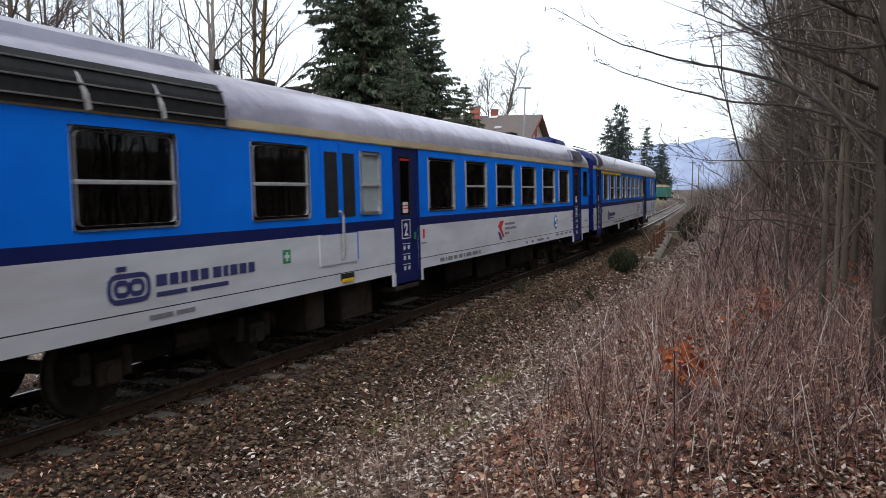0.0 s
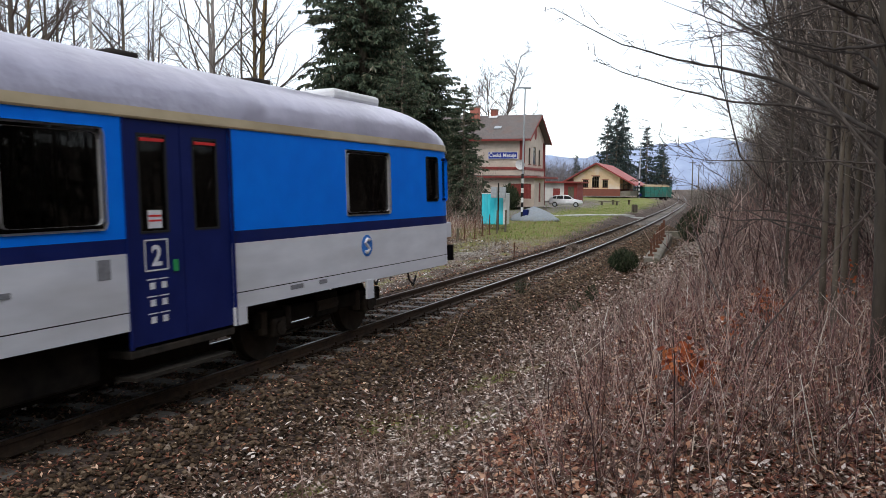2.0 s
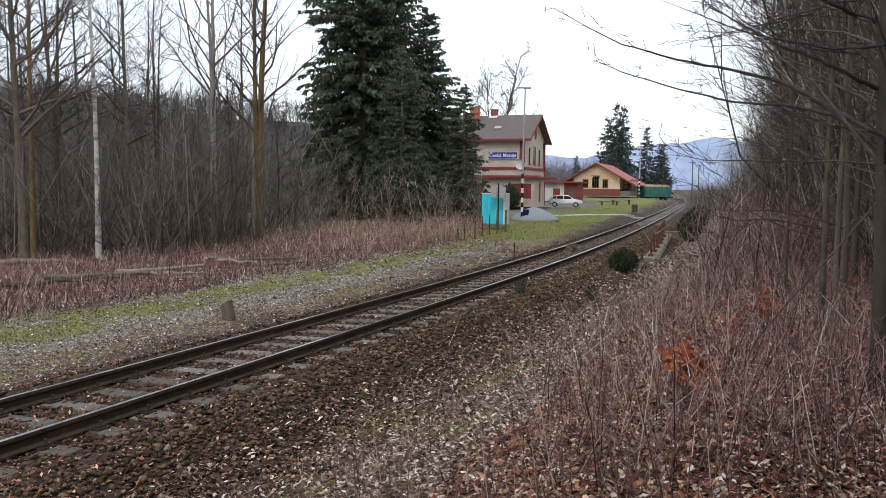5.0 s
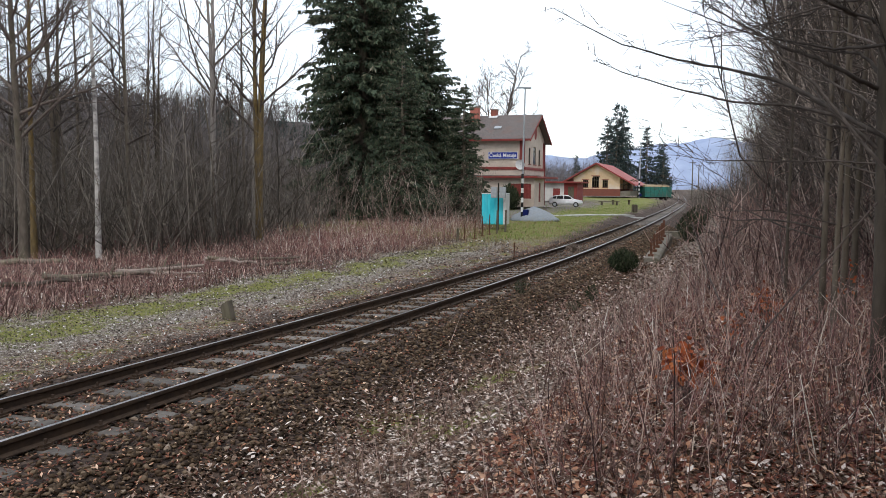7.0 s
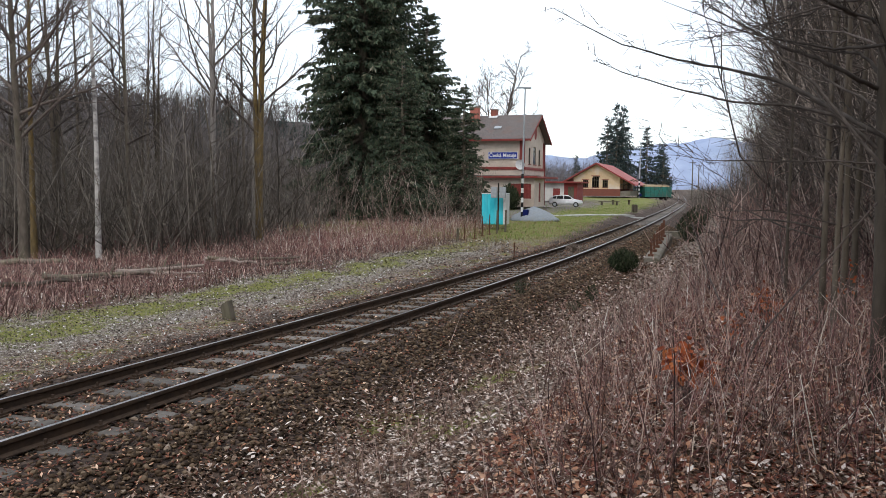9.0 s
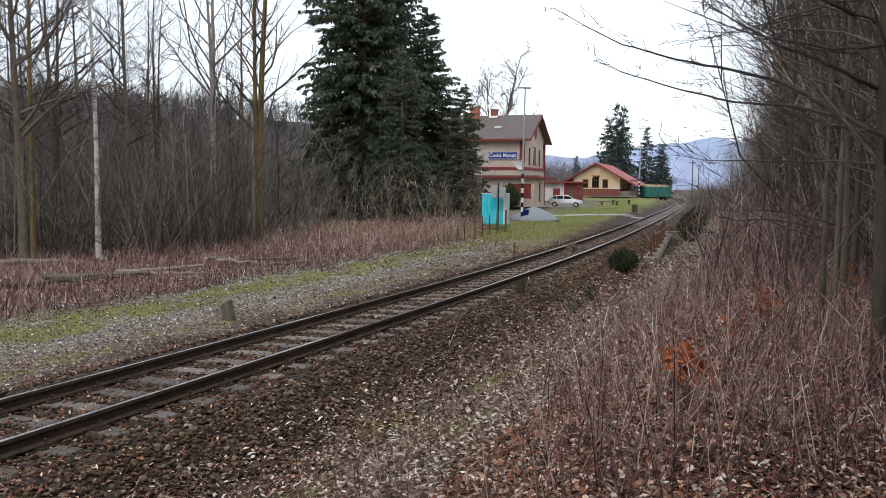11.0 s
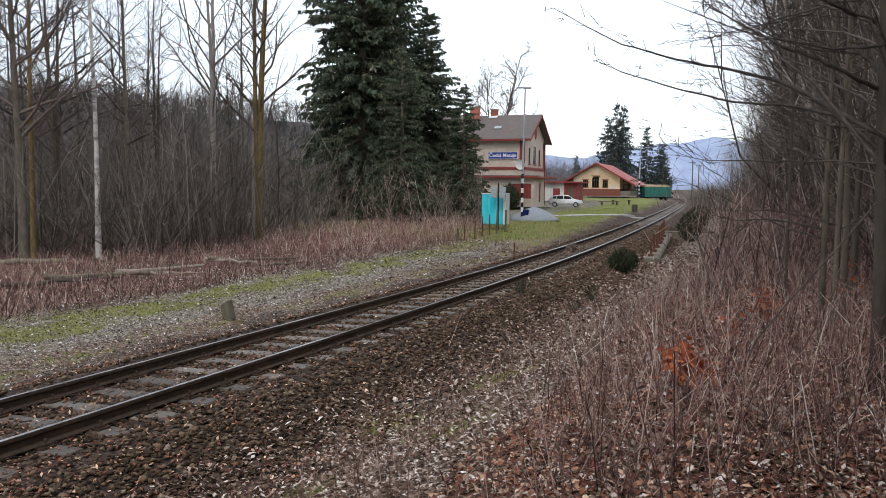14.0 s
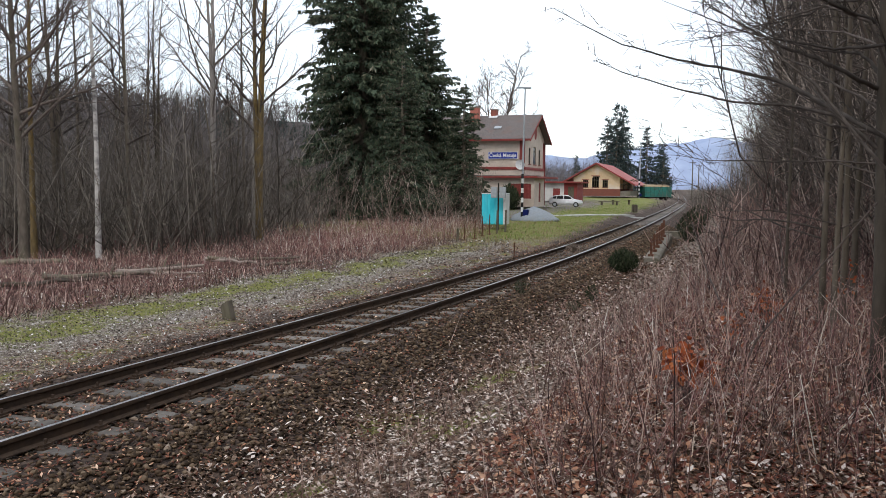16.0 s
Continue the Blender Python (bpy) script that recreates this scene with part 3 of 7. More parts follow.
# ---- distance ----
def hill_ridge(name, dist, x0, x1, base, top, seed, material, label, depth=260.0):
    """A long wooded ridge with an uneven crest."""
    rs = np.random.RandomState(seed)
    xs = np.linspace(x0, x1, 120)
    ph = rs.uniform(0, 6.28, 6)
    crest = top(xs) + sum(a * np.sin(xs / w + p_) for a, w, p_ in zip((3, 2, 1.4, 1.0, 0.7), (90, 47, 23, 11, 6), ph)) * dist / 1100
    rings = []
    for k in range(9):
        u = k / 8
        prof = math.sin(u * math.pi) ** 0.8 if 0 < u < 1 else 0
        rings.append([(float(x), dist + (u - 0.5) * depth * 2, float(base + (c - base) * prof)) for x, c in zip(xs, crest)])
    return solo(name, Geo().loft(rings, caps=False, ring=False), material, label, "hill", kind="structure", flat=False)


hill_ridge("backdrop_far_hill", 2300, -300, 2600, -30, lambda x: 104 + 34 * np.exp(-((x - 800) / 330) ** 2) - 14 * np.exp(-((x - 360) / 160) ** 2), 4, M_HILL, "wooded hill on the horizon with blue haze painted into its colour")


# ---- the line: rails, sleepers, ballast ----
def rail_outline():
    half = [(0.0, 0.0), (0.034, 0.0), (0.036, -0.012), (0.036, -0.036), (0.010, -0.052), (0.009, -0.125), (0.062, -0.145), (0.0625, -0.155), (0.0, -0.155)]
    return half[1:-1] + [(-x, z) for x, z in half[1:-1][::-1]]


track = thing("railway_track", "single railway track with rusty rails on weathered sleepers in brown ballast", "railway track", kind="structure")
for side in (1, -1):
    stations = list(np.arange(-320, -4, 6.0)) + list(np.arange(-4, 90, 0.75)) + list(np.arange(90, 290, 4.0))
    prof = rail_outline()
    g = Geo()
    g.loft([[at_line(s, side * 0.7535 + x, z) for x, z in prof] for s in stations], 0)
    g.add([at_line(s, side * 0.7535 + e, 0.0015) for s in stations for e in (-0.026, 0.026)],
          [(2 * i, 2 * i + 1, 2 * i + 3, 2 * i + 2) for i in range(len(stations) - 1)], 1)
    me = g.mesh("rail", [M_RAIL, M_RAILTOP])
    part("rail", me, None, track, "rusty steel rail with a worn bright head")


def sleeper_mesh():
    g = Geo()
    g.box(-0.13, 0.13, -1.21, 1.21, -0.14, 0.0, 0, 0.025)
    return fixed(g.mesh("sleeper", [M_SLEEPER]))


def chair_mesh():
    g = Geo()
    g.box(-0.08, 0.08, -0.16, 0.16, 0.0, 0.022, 0)
    for e in (-0.105, 0.105):
        g.box(-0.05, 0.05, e - 0.035, e + 0.035, 0.022, 0.05, 0)
        g.disc((0, e, 0.07), 0.018, 0.05, False, 6)
    return fixed(g.mesh("rail_fastening", [M_RAIL]))


SLEEPER_ME, CHAIR_ME = sleeper_mesh(), chair_mesh()
SLEEPER_STEP = 0.68


def line_pose(s, d, z):
    x, y, a = axis(s)
    return Matrix.Translation(at_line(s, d, z)) @ Matrix.Rotation(a, 4, "Z") @ Matrix.Rotation(-CANT, 4, "X")


for k in range(-12, 205):
    s = 6.1 + k * SLEEPER_STEP
    part("sleeper", SLEEPER_ME, None, track, pose_=line_pose(s, 0, -0.175) @ Matrix.Rotation(radians(random.uniform(-1.2, 1.2)), 4, "Z"))
    if -2 < s < 36:
        for side in (1, -1):
            part("rail_fastening", CHAIR_ME, None, track, pose_=line_pose(s, side * 0.7535, -0.175))

OCT_V = np.array([(1, 0, 0), (-1, 0, 0), (0, 1, 0), (0, -1, 0), (0, 0, 1), (0, 0, -1)], float)
OCT_F = np.array([(0, 2, 4), (2, 1, 4), (1, 3, 4), (3, 0, 4), (2, 0, 5), (1, 2, 5), (3, 1, 5), (0, 3, 5)])


def line_places(S, D):
    x, y, a = np.interp(S, LINE_S, LINE_X), np.interp(S, LINE_S, LINE_Y), np.interp(S, LINE_S, LINE_A)
    return x + D * np.sin(a), y - D * np.cos(a)


def scatter_stones(name, n, s0, s1, dfun, size, material, label, seed, lift=0.3):
    rs = np.random.RandomState(seed)
    S = s0 + (s1 - s0) * rs.rand(n) ** 1.5
    D = dfun(rs, n)
    X, Y = line_places(S, D)
    Z = heights(X, Y)
    sz = size * rs.uniform(0.5, 1.25, n) * (1 + 0.012 * np.clip(S, 0, 60))
    scl = rs.uniform(0.5, 1.3, (n, 1, 3)) * np.array([1.15, 1.0, 0.62]) * sz[:, None, None]
    V = (OCT_V[None] * rs.uniform(0.7, 1.3, (n, 6, 1)) + rs.uniform(-0.28, 0.28, (n, 6, 3))) * scl
    a, b = rs.uniform(0, 6.28, n), rs.uniform(-0.9, 0.9, n)
    ca, sa, cb, sb = (f[:, None] for f in (np.cos(a), np.sin(a), np.cos(b), np.sin(b)))
    x, y, z = V[..., 0], V[..., 1], V[..., 2]
    y, z = y * cb - z * sb, y * sb + z * cb
    x, y = x * ca - y * sa, x * sa + y * ca
    V = np.stack([x + X[:, None], y + Y[:, None], z + (Z + lift * sz)[:, None]], -1).reshape(-1, 3)
    F = (OCT_F[None] + 6 * np.arange(n)[:, None, None]).reshape(-1, 3)
    return mass(name, V, F, material, label, "ballast")


scatter_stones("ballast", 50000, 2, 62, lambda rs, n: np.clip(np.where(rs.rand(n) < 0.42, rs.uniform(-1.9, 1.9, n), 1.6 + np.abs(rs.normal(0, 0.85, n)) * np.where(rs.rand(n) < 0.8, 1, -1.6) - np.where(rs.rand(n) < 0.0, 3.2, 0)), -3.6, 4.4), 0.033, M_BALLAST, "brown crushed-stone ballast under and beside the rails", 11)

# ---- the train ----
# A carriage's own space: parts are measured from its rear end (0) towards its front, which is its -x, y to the far side of the line (the camera sees -y), z over the rail head.
HALF = 1.42
Z_BOT, Z_SILL, Z_S0, Z_S1, Z_W0, Z_W1, Z_TOP, Z_GUT, Z_CROWN = 0.90, 1.09, 1.69, 1.84, 1.935, 2.94, 3.06, 3.18, 3.93


def plan_half(x, length, round0, round1):
    """Half width of the body along its length, drawn in at cab ends."""
    h = HALF
    for r, u in ((round0, x), (round1, length - x)):
        if r and u < 0.55:
            h = min(h, HALF - 0.07 * ((0.55 - u) / 0.55) ** 3)
    return h


def bar_texts(geo, x0, z, widths, h, gap, y, mi=0):
    """A line of plain bars, towards the rear, that stand for small writing."""
    x = x0
    for w in widths:
        geo.box(x - w, x, y - 0.004, y, z, z + h, mi)
        x -= w + gap
    return geo


def window_parts(root, x0, x1, side, barred, frosted=False, z0=Z_W0, z1=Z_W1, hw=HALF, frame_mat=None):
    """A framed carriage window: rubber-lined aluminium frame, pane, and the bar of the drop light."""
    y = side * hw
    o = side * 0.016
    f = 0.055
    g = Geo()
    ya, yb = sorted((y - side * 0.05, y + o))
    c = 0.07
    outer = [(x0 + c, z0), (x1 - c, z0), (x1 - 0.02, z0 + 0.02), (x1, z0 + c), (x1, z1 - c), (x1 - 0.02, z1 - 0.02), (x1 - c, z1), (x0 + c, z1), (x0 + 0.02, z1 - 0.02), (x0, z1 - c), (x0, z0 + c), (x0 + 0.02, z0 + 0.02)]
    cx, cz = (x0 + x1) / 2, (z0 + z1) / 2
    inner = [(cx + (x - cx) * (1 - 2 * f / (x1 - x0)), cz + (z - cz) * (1 - 2 * f / (z1 - z0))) for x, z in outer]
    n = len(outer)
    verts = [(x, yb, z) for x, z in outer] + [(x, yb, z) for x, z in inner] + [(x, ya, z) for x, z in outer] + [(x, ya, z) for x, z in inner]
    faces = []
    for k in range(n):
        j = (k + 1) % n
        faces += [(k, j, n + j, n + k), (n + k, n + j, 3 * n + j, 3 * n + k), (k, 2 * n + k, 2 * n + j, j)]
    g.add(verts, faces)
    fr = part("window", g, frame_mat or M_ALU, root)
    yp = y - side * 0.022
    pane = Geo().box(x0 + 0.02, x1 - 0.02, min(yp, yp - side * 0.008), max(yp, yp - side * 0.008), z0 + 0.02, z1 - 0.02)
    p_ = part("pane", pane, M_FROST if frosted else M_CARGLASS, fr)
    p_.visible_shadow = False
    if barred:
        zb = z0 + (z1 - z0) * 0.47
        part("window_bar", Geo().box(x0 + 0.03, x1 - 0.03, y - 0.02 if side > 0 else y - 0.012, y + 0.012 if side > 0 else y + 0.02, zb - 0.022, zb + 0.022, 0, 0.006), M_ALU, fr)


def shell(root, length, holes, doors, round0, round1, front_navy):
    """Both side walls as banded panels with real openings, roof, gutter band, floor, lining and end walls."""
    xs = sorted({0.0, length, *(v for w in holes for v in w[:2]), *(v for d in doors for v in d[:2]), *(np.linspace(0, 0.55, 5)), *(length - np.linspace(0, 0.55, 5))})
    xs = [x for i, x in enumerate(xs) if i == 0 or x - xs[i - 1] > 0.012]
    zs = [Z_BOT, Z_SILL - 0.006, Z_SILL + 0.006, Z_S0, Z_S1, Z_W0, 2.12, Z_W1, Z_TOP]
    band = {0: 0, 1: 3, 2: 0, 3: 1, 4: 2, 5: 2, 6: 2, 7: 2}
    for side in (-1, 1):
        g = Geo()
        for i in range(len(xs) - 1):
            xm = (xs[i] + xs[i + 1]) / 2
            if any(d[0] - 0.005 < xm < d[1] + 0.005 for d in doors):
                continue
            for k in range(len(zs) - 1):
                zm = (zs[k] + zs[k + 1]) / 2
                if any(w[0] < xm < w[1] and w[2] < zm < w[3] for w in holes):
                    continue
                h0, h1 = plan_half(xs[i], length, round0, round1), plan_half(xs[i + 1], length, round0, round1)
                mi = band[k]
                t = 0.05
                g.add([(xs[i], side * h0, zs[k]), (xs[i + 1], side * h1, zs[k]), (xs[i + 1], side * h1, zs[k + 1]), (xs[i], side * h0, zs[k + 1]),
                       (xs[i], side * (h0 - t), zs[k]), (xs[i + 1], side * (h1 - t), zs[k]), (xs[i + 1], side * (h1 - t), zs[k + 1]), (xs[i], side * (h0 - t), zs[k + 1])],
                      [(0, 1, 2, 3), (7, 6, 5, 4), (0, 4, 5, 1), (1, 5, 6, 2), (2, 6, 7, 3), (3, 7, 4, 0)], mi)
        part("side_wall", g, [M_CAR_WHITE, M_NAVY, M_BLUE, M_UNDER], root, weld=True, label= "side wall in bright blue over dirty white with a navy stripe")
    # gutter band and roof
    stations = [x for x in sorted({*np.linspace(0, 1.5, 9), *np.linspace(1.5, length - 1.5, 24), *np.linspace(length - 1.5, length, 9)})]

    def crown(x):
        c = 1.0
        for r, u in ((round0, x), (round1, length - x)):
            if r and u < 1.5:
                c = min(c, math.sqrt(max(0.0, 1 - ((1.5 - u) / 1.5) ** 2.2)))
        if front_navy and length - x < 0.9:
            c = min(c, 0.62 + 0.38 * math.sqrt(max(0.0, 1 - ((0.9 - length + x) / 0.9) ** 2)))
        return c

    for side in (-1, 1):
        g = Geo()
        g.loft([[(x, side * (plan_half(x, length, round0, round1) + e), z) for e, z in ((-0.04, Z_TOP), (0.012, Z_TOP), (0.022, Z_TOP + 0.02), (0.012, Z_GUT), (-0.04, Z_GUT))] for x in stations])
        part("gutter_band", g, M_CREAM, root, "stained cream gutter band")
    g = Geo()
    rings = []
    for x in stations:
        h = plan_half(x, length, round0, round1) + 0.004
        c = crown(x)
        ring_ = []
        for k in range(19):
            a = math.pi * k / 18
            yy = -math.cos(a)
            zz = math.sin(a) ** 0.72
            ring_.append((x, yy * h, Z_GUT - 0.01 + (Z_CROWN - Z_GUT) * zz * c))
        rings.append(ring_)
    g.loft(rings, 0, False, False)
    if front_navy:
        for q in range(len(g.f)):
            if all(g.v[i][0] > length - 0.62 for i in g.f[q]):
                g.m[q] = 1
    part("roof", g, [M_ROOF, M_NAVY], root, "dented grey sheet-metal roof with rain streaks", flat=False)
    for nm, z0, z1, mt in (("floor", 1.05, 1.12, M_UNDER), ("lining_ceiling", 3.06, 3.10, M_INTERIOR)):
        part(nm, Geo().box(0.06, length - 0.06, -HALF + 0.25, HALF - 0.25, z0, z1), mt, root)
    for x0, x1, rr in ((0.0, 0.05, round0), (length - 0.05, length, round1)):
        h = plan_half(x0 if x0 < 1 else x1, length, round0, round1)
        g = Geo()
        navy = front_navy and x0 > 1
        out = [(-h, Z_BOT), (-h, Z_GUT - 0.02)] + ([] if rr else [(-h * math.cos(math.pi * k / 18), Z_GUT - 0.01 + ((Z_CROWN - Z_GUT) * (0.62 if navy else 1) - 0.02) * math.sin(math.pi * k / 18) ** 0.72) for k in range(1, 18)]) + [(h, Z_GUT - 0.02), (h, Z_BOT)]
        g.loft([[(x0, y, z) for y, z in out], [(x1, y, z) for y, z in out]])
        part("end_wall", g, M_NAVY if navy else M_BLUE, root, "navy end wall with gangway" if navy else "blue cab end wall")
    # lining partitions and seats keep the inside of the carriage believable
    for x in (2.1, length * 0.34, length * 0.66, length - 2.6):
        part("partition", Geo().box(x, x + 0.04, -HALF + 0.2, HALF - 0.2, 1.12, 3.05), M_INTERIOR, root)
    seat_me = seat_mesh()
    for w in holes:
        if w[1] - w[0] > 1.1:
            for y in (-0.85, 0.85):
                for e, rz in ((w[0] - 0.15, 0), (w[1] + 0.15, 180)):
                    part("seat", seat_me, None, root, pose_=pose(-e, y, 1.12, 0, 0, 180 - rz))


def seat_mesh():
    if "seat" in bpy.data.meshes:
        return bpy.data.meshes["seat"]
    g = Geo()
    g.box(0.02, 0.55, -0.48, 0.48, 0.30, 0.46, 0, 0.04)
    g.box(-0.06, 0.10, -0.48, 0.48, 0.42, 1.22, 0, 0.05)
    g.box(0.1, 0.45, -0.3, 0.3, 0.0, 0.3, 0)
    return fixed(g.mesh("seat", [M_SEAT]))


def door_leaf(root, x0, x1, side, digit="", leaves=1, z0=0.72):
    """Navy entrance door, set back a little, with tall windows, notice, class digit and pictogram tiles."""
    y = side * (HALF - 0.035)
    w = (x1 - x0) / leaves
    top = 3.055
    for k in range(leaves):
        a, b = x0 + k * w + 0.006, x0 + (k + 1) * w - 0.006
        g = Geo()
        wa, wb = (a + 0.30 * (b - a), b - 0.28 * (b - a)) if leaves == 1 else (a + 0.26 * w, b - 0.24 * w)
        pierced(g, a, b, z0, top, y - 0.02, 0.04, [(wa, wb, 1.90, 2.90)])
        d = part("door", g, M_NAVY, root, "navy entrance door with a tall narrow window")
        p_ = part("pane", Geo().box(wa - 0.01, wb + 0.01, y - 0.006, y + 0.002, 1.89, 2.91), M_CARGLASS, d)
        p_.visible_shadow = False
        part("window_gasket", Geo().box(wa - 0.015, wa + 0.012, y - 0.026, y + 0.026, 1.88, 2.92).box(wb - 0.012, wb + 0.015, y - 0.026, y + 0.026, 1.88, 2.92).box(wa, wb, y - 0.026, y + 0.026, 1.88, 1.905).box(wa, wb, y - 0.026, y + 0.026, 2.895, 2.92), M_BLACK, d)
        part("display", Geo().box(wa + 0.02, wb - 0.04, y - 0.024, y - 0.008, 2.84, 2.875), M_DECAL_RED, d)
        cx = (wa + wb) / 2
        if digit and side < 0 and k == leaves - 1:
            yo = y - 0.022
            part("notice", Geo().box(cx - 0.10, cx + 0.10, yo - 0.003, yo + 0.0, 1.93, 2.12).box(cx - 0.09, cx + 0.09, yo - 0.005, yo - 0.003, 2.05, 2.07, 1).box(cx - 0.09, cx + 0.09, yo - 0.005, yo - 0.003, 2.0, 2.02, 1), [M_DECAL_WHITE, M_DECAL_RED], d, "white and red paper notice")
            g = Geo()
            for q in ((cx - 0.17, cx + 0.17, 1.80, 1.815), (cx - 0.17, cx + 0.17, 1.48, 1.495), (cx - 0.17, cx - 0.155, 1.48, 1.815), (cx + 0.155, cx + 0.17, 1.48, 1.815)):
                g.box(q[0], q[1], yo - 0.004, yo, q[2], q[3])
            for r in range(3):
                for e in (-0.085, 0.085):
                    zt = 1.40 - r * 0.18
                    g.box(cx + e - 0.07, cx + e + 0.07, yo - 0.003, yo, zt - 0.012, zt)
                    g.box(cx + e - 0.045, cx + e + 0.03, yo - 0.003, yo, zt - 0.11, zt - 0.04)
            part("pictogram_panel", g, M_DECAL_WHITE, d, "white framed pictogram tiles")
            tc = bpy.data.curves.new("class_digit", "FONT")
            tc.body, tc.size, tc.align_x, tc.extrude, tc.offset = digit, 0.30, "CENTER", 0.002, 0.008
            t = new("class_digit", tc)
            tc.materials.append(M_DECAL_WHITE)
            t.parent = d
            t.matrix_local = pose(-cx, yo - 0.003, 1.54, 90, 0, 0)
            part("door_button", Geo().box(a + 0.10, a + 0.17, yo - 0.012, yo, 1.45, 1.58, 0, 0.01), M_DECAL_GREEN, d, "green door button")
    for xa, xb in ((x0 - 0.02, x0 + 0.004), (x1 - 0.004, x1 + 0.02)):
        part("door_post", Geo().box(xa, xb, side * HALF - 0.02, side * HALF + 0.012, z0 - 0.02, 3.055), M_NAVY, root)
    part("footstep", Geo().box(x0, x1, side * 1.2 - 0.2, side * 1.2 + 0.2, 0.60, 0.68, 0, 0.01).box(x0 + 0.05, x1 - 0.05, side * 1.25 - 0.15, side * 1.25 + 0.15, 0.36, 0.40), M_UNDER2, root)


def bogie(root, x, inset=1.25):
    b = part("bogie", Geo().box(x - 1.75, x + 1.75, -1.06, -0.92, 0.48, 0.70, 0, 0.03).box(x - 1.75, x + 1.75, 0.92, 1.06, 0.48, 0.70, 0, 0.03).box(x - 0.3, x + 0.3, -1.1, 1.1, 0.45, 0.80, 0, 0.03), M_UNDER, root)
    for e in (-inset, inset):
        for y in (-0.75, 0.75):
            g = Geo()
            g.disc((x + e, y, 0.46), 0.46, 0.12, True, 28)
            g.disc((x + e, y * 1.0 - math.copysign(0.08, y), 0.46), 0.49, 0.03, True, 28)
            g.disc((x + e, y, 0.46), 0.12, 0.24, True, 12)
            part("wheel", g, M_UNDER2, b)
        part("axle", Geo().tube([(x + e, -0.8, 0.46), (x + e, 0.8, 0.46)], [0.08, 0.08], 10), M_UNDER, b)
        for y in (-1.0, 1.0):
            g = Geo().box(x + e - 0.16, x + e + 0.16, y - 0.12, y + 0.12, 0.34, 0.60, 0, 0.03)
            g.disc((x + e, y + math.copysign(0.13, y), 0.46), 0.10, 0.04, True, 14)
            part("axle_box", g, M_UNDER2, b)
            for q in (-0.28, 0.28):
                part("spring", Geo().tube([(x + e + q, y, 0.40), (x + e + q, y, 0.72)], [0.09, 0.09], 10), M_UNDER2, b)
    for y in (-1.0, 1.0):
        part("brake_cylinder", Geo().tube([(x - 0.28, y, 0.62), (x + 0.28, y, 0.62)], [0.13, 0.13], 12), M_UNDER2, b)


def buffers(root, x, sgn, k=1.0):
    for y in (-0.875, 0.875):
        g = Geo()
        sgn = math.copysign(k, sgn)
        g.tube([(x, y, 1.06), (x + sgn * 0.42, y, 1.06)], [0.11, 0.11], 14)
        g.tube([(x + sgn * 0.30, y, 1.06), (x + sgn * 0.78, y, 1.06)], [0.075, 0.075], 14)
        g.box(min(x + sgn * 0.76, x + sgn * 0.82), max(x + sgn * 0.76, x + sgn * 0.82), y - 0.27, y + 0.27, 0.90, 1.22, 0, 0.02)
        part("buffer", g, M_UNDER, root, "black buffer with a wide flat head")
    part("coupling_hook", Geo().tube([(x, 0, 1.0), (x + sgn * 0.4, 0, 1.0), (x + sgn * 0.5, 0, 0.9)], [0.05, 0.05, 0.03], 8), M_UNDER2, root)
    for y in (-0.45, 0.4):
        g = Geo().tube([(x, y, 0.85), (x + sgn * 0.12, y, 0.55), (x + sgn * 0.30, y, 0.42), (x + sgn * 0.42, y, 0.6)], [0.022] * 4, 8)
        part("air_hose", g, M_BLACK, root, "hanging black brake hose")


def roof_vent(root, x, y=0.0):
    part("roof_vent", Geo().box(x - 0.22, x + 0.22, y - 0.16, y + 0.16, Z_CROWN - 0.05, Z_CROWN + 0.035, 0, 0.03), M_UNDER2, root, "low roof ventilator")


def grille(root, x0, x1, z0, z1, slats, label="black slatted roof grille"):
    """A slatted grille that leans with the roof's flank."""
    def yy(z):
        u = (z - Z_GUT + 0.01) / (Z_CROWN - Z_GUT)
        s = max(0.0, min(1.0, u)) ** (1 / 0.72)
        return -HALF * math.sqrt(max(0, 1 - s * s))
    for sd in (1, -1):
        g = Geo()
        zs = np.linspace(z0, z1, 6)
        for a, b in zip(zs[:-1], zs[1:]):
            g.add([(x, sd * (yy(z) - 0.034), z + 0.004) for z in (a, b) for x in (x0, x1)], [(0, 1, 3, 2)])
        gr = part("grille", g, M_BLACK, root, label)
        for k in range(slats):
            z = z0 + (z1 - z0) * (k + 0.5) / slats
            part("slat", Geo().box(x0, x1, *sorted((sd * (yy(z) - 0.062), sd * (yy(z) - 0.03))), z - 0.008, z + 0.008), M_ROOF if slats > 4 else M_STEEL, gr)
        for xx in (x0, x1):
            part("grille_frame", Geo().tube([(xx, sd * (yy(z) - 0.035), z) for z in zs], [0.03] * 6, 6), M_ROOF, gr)


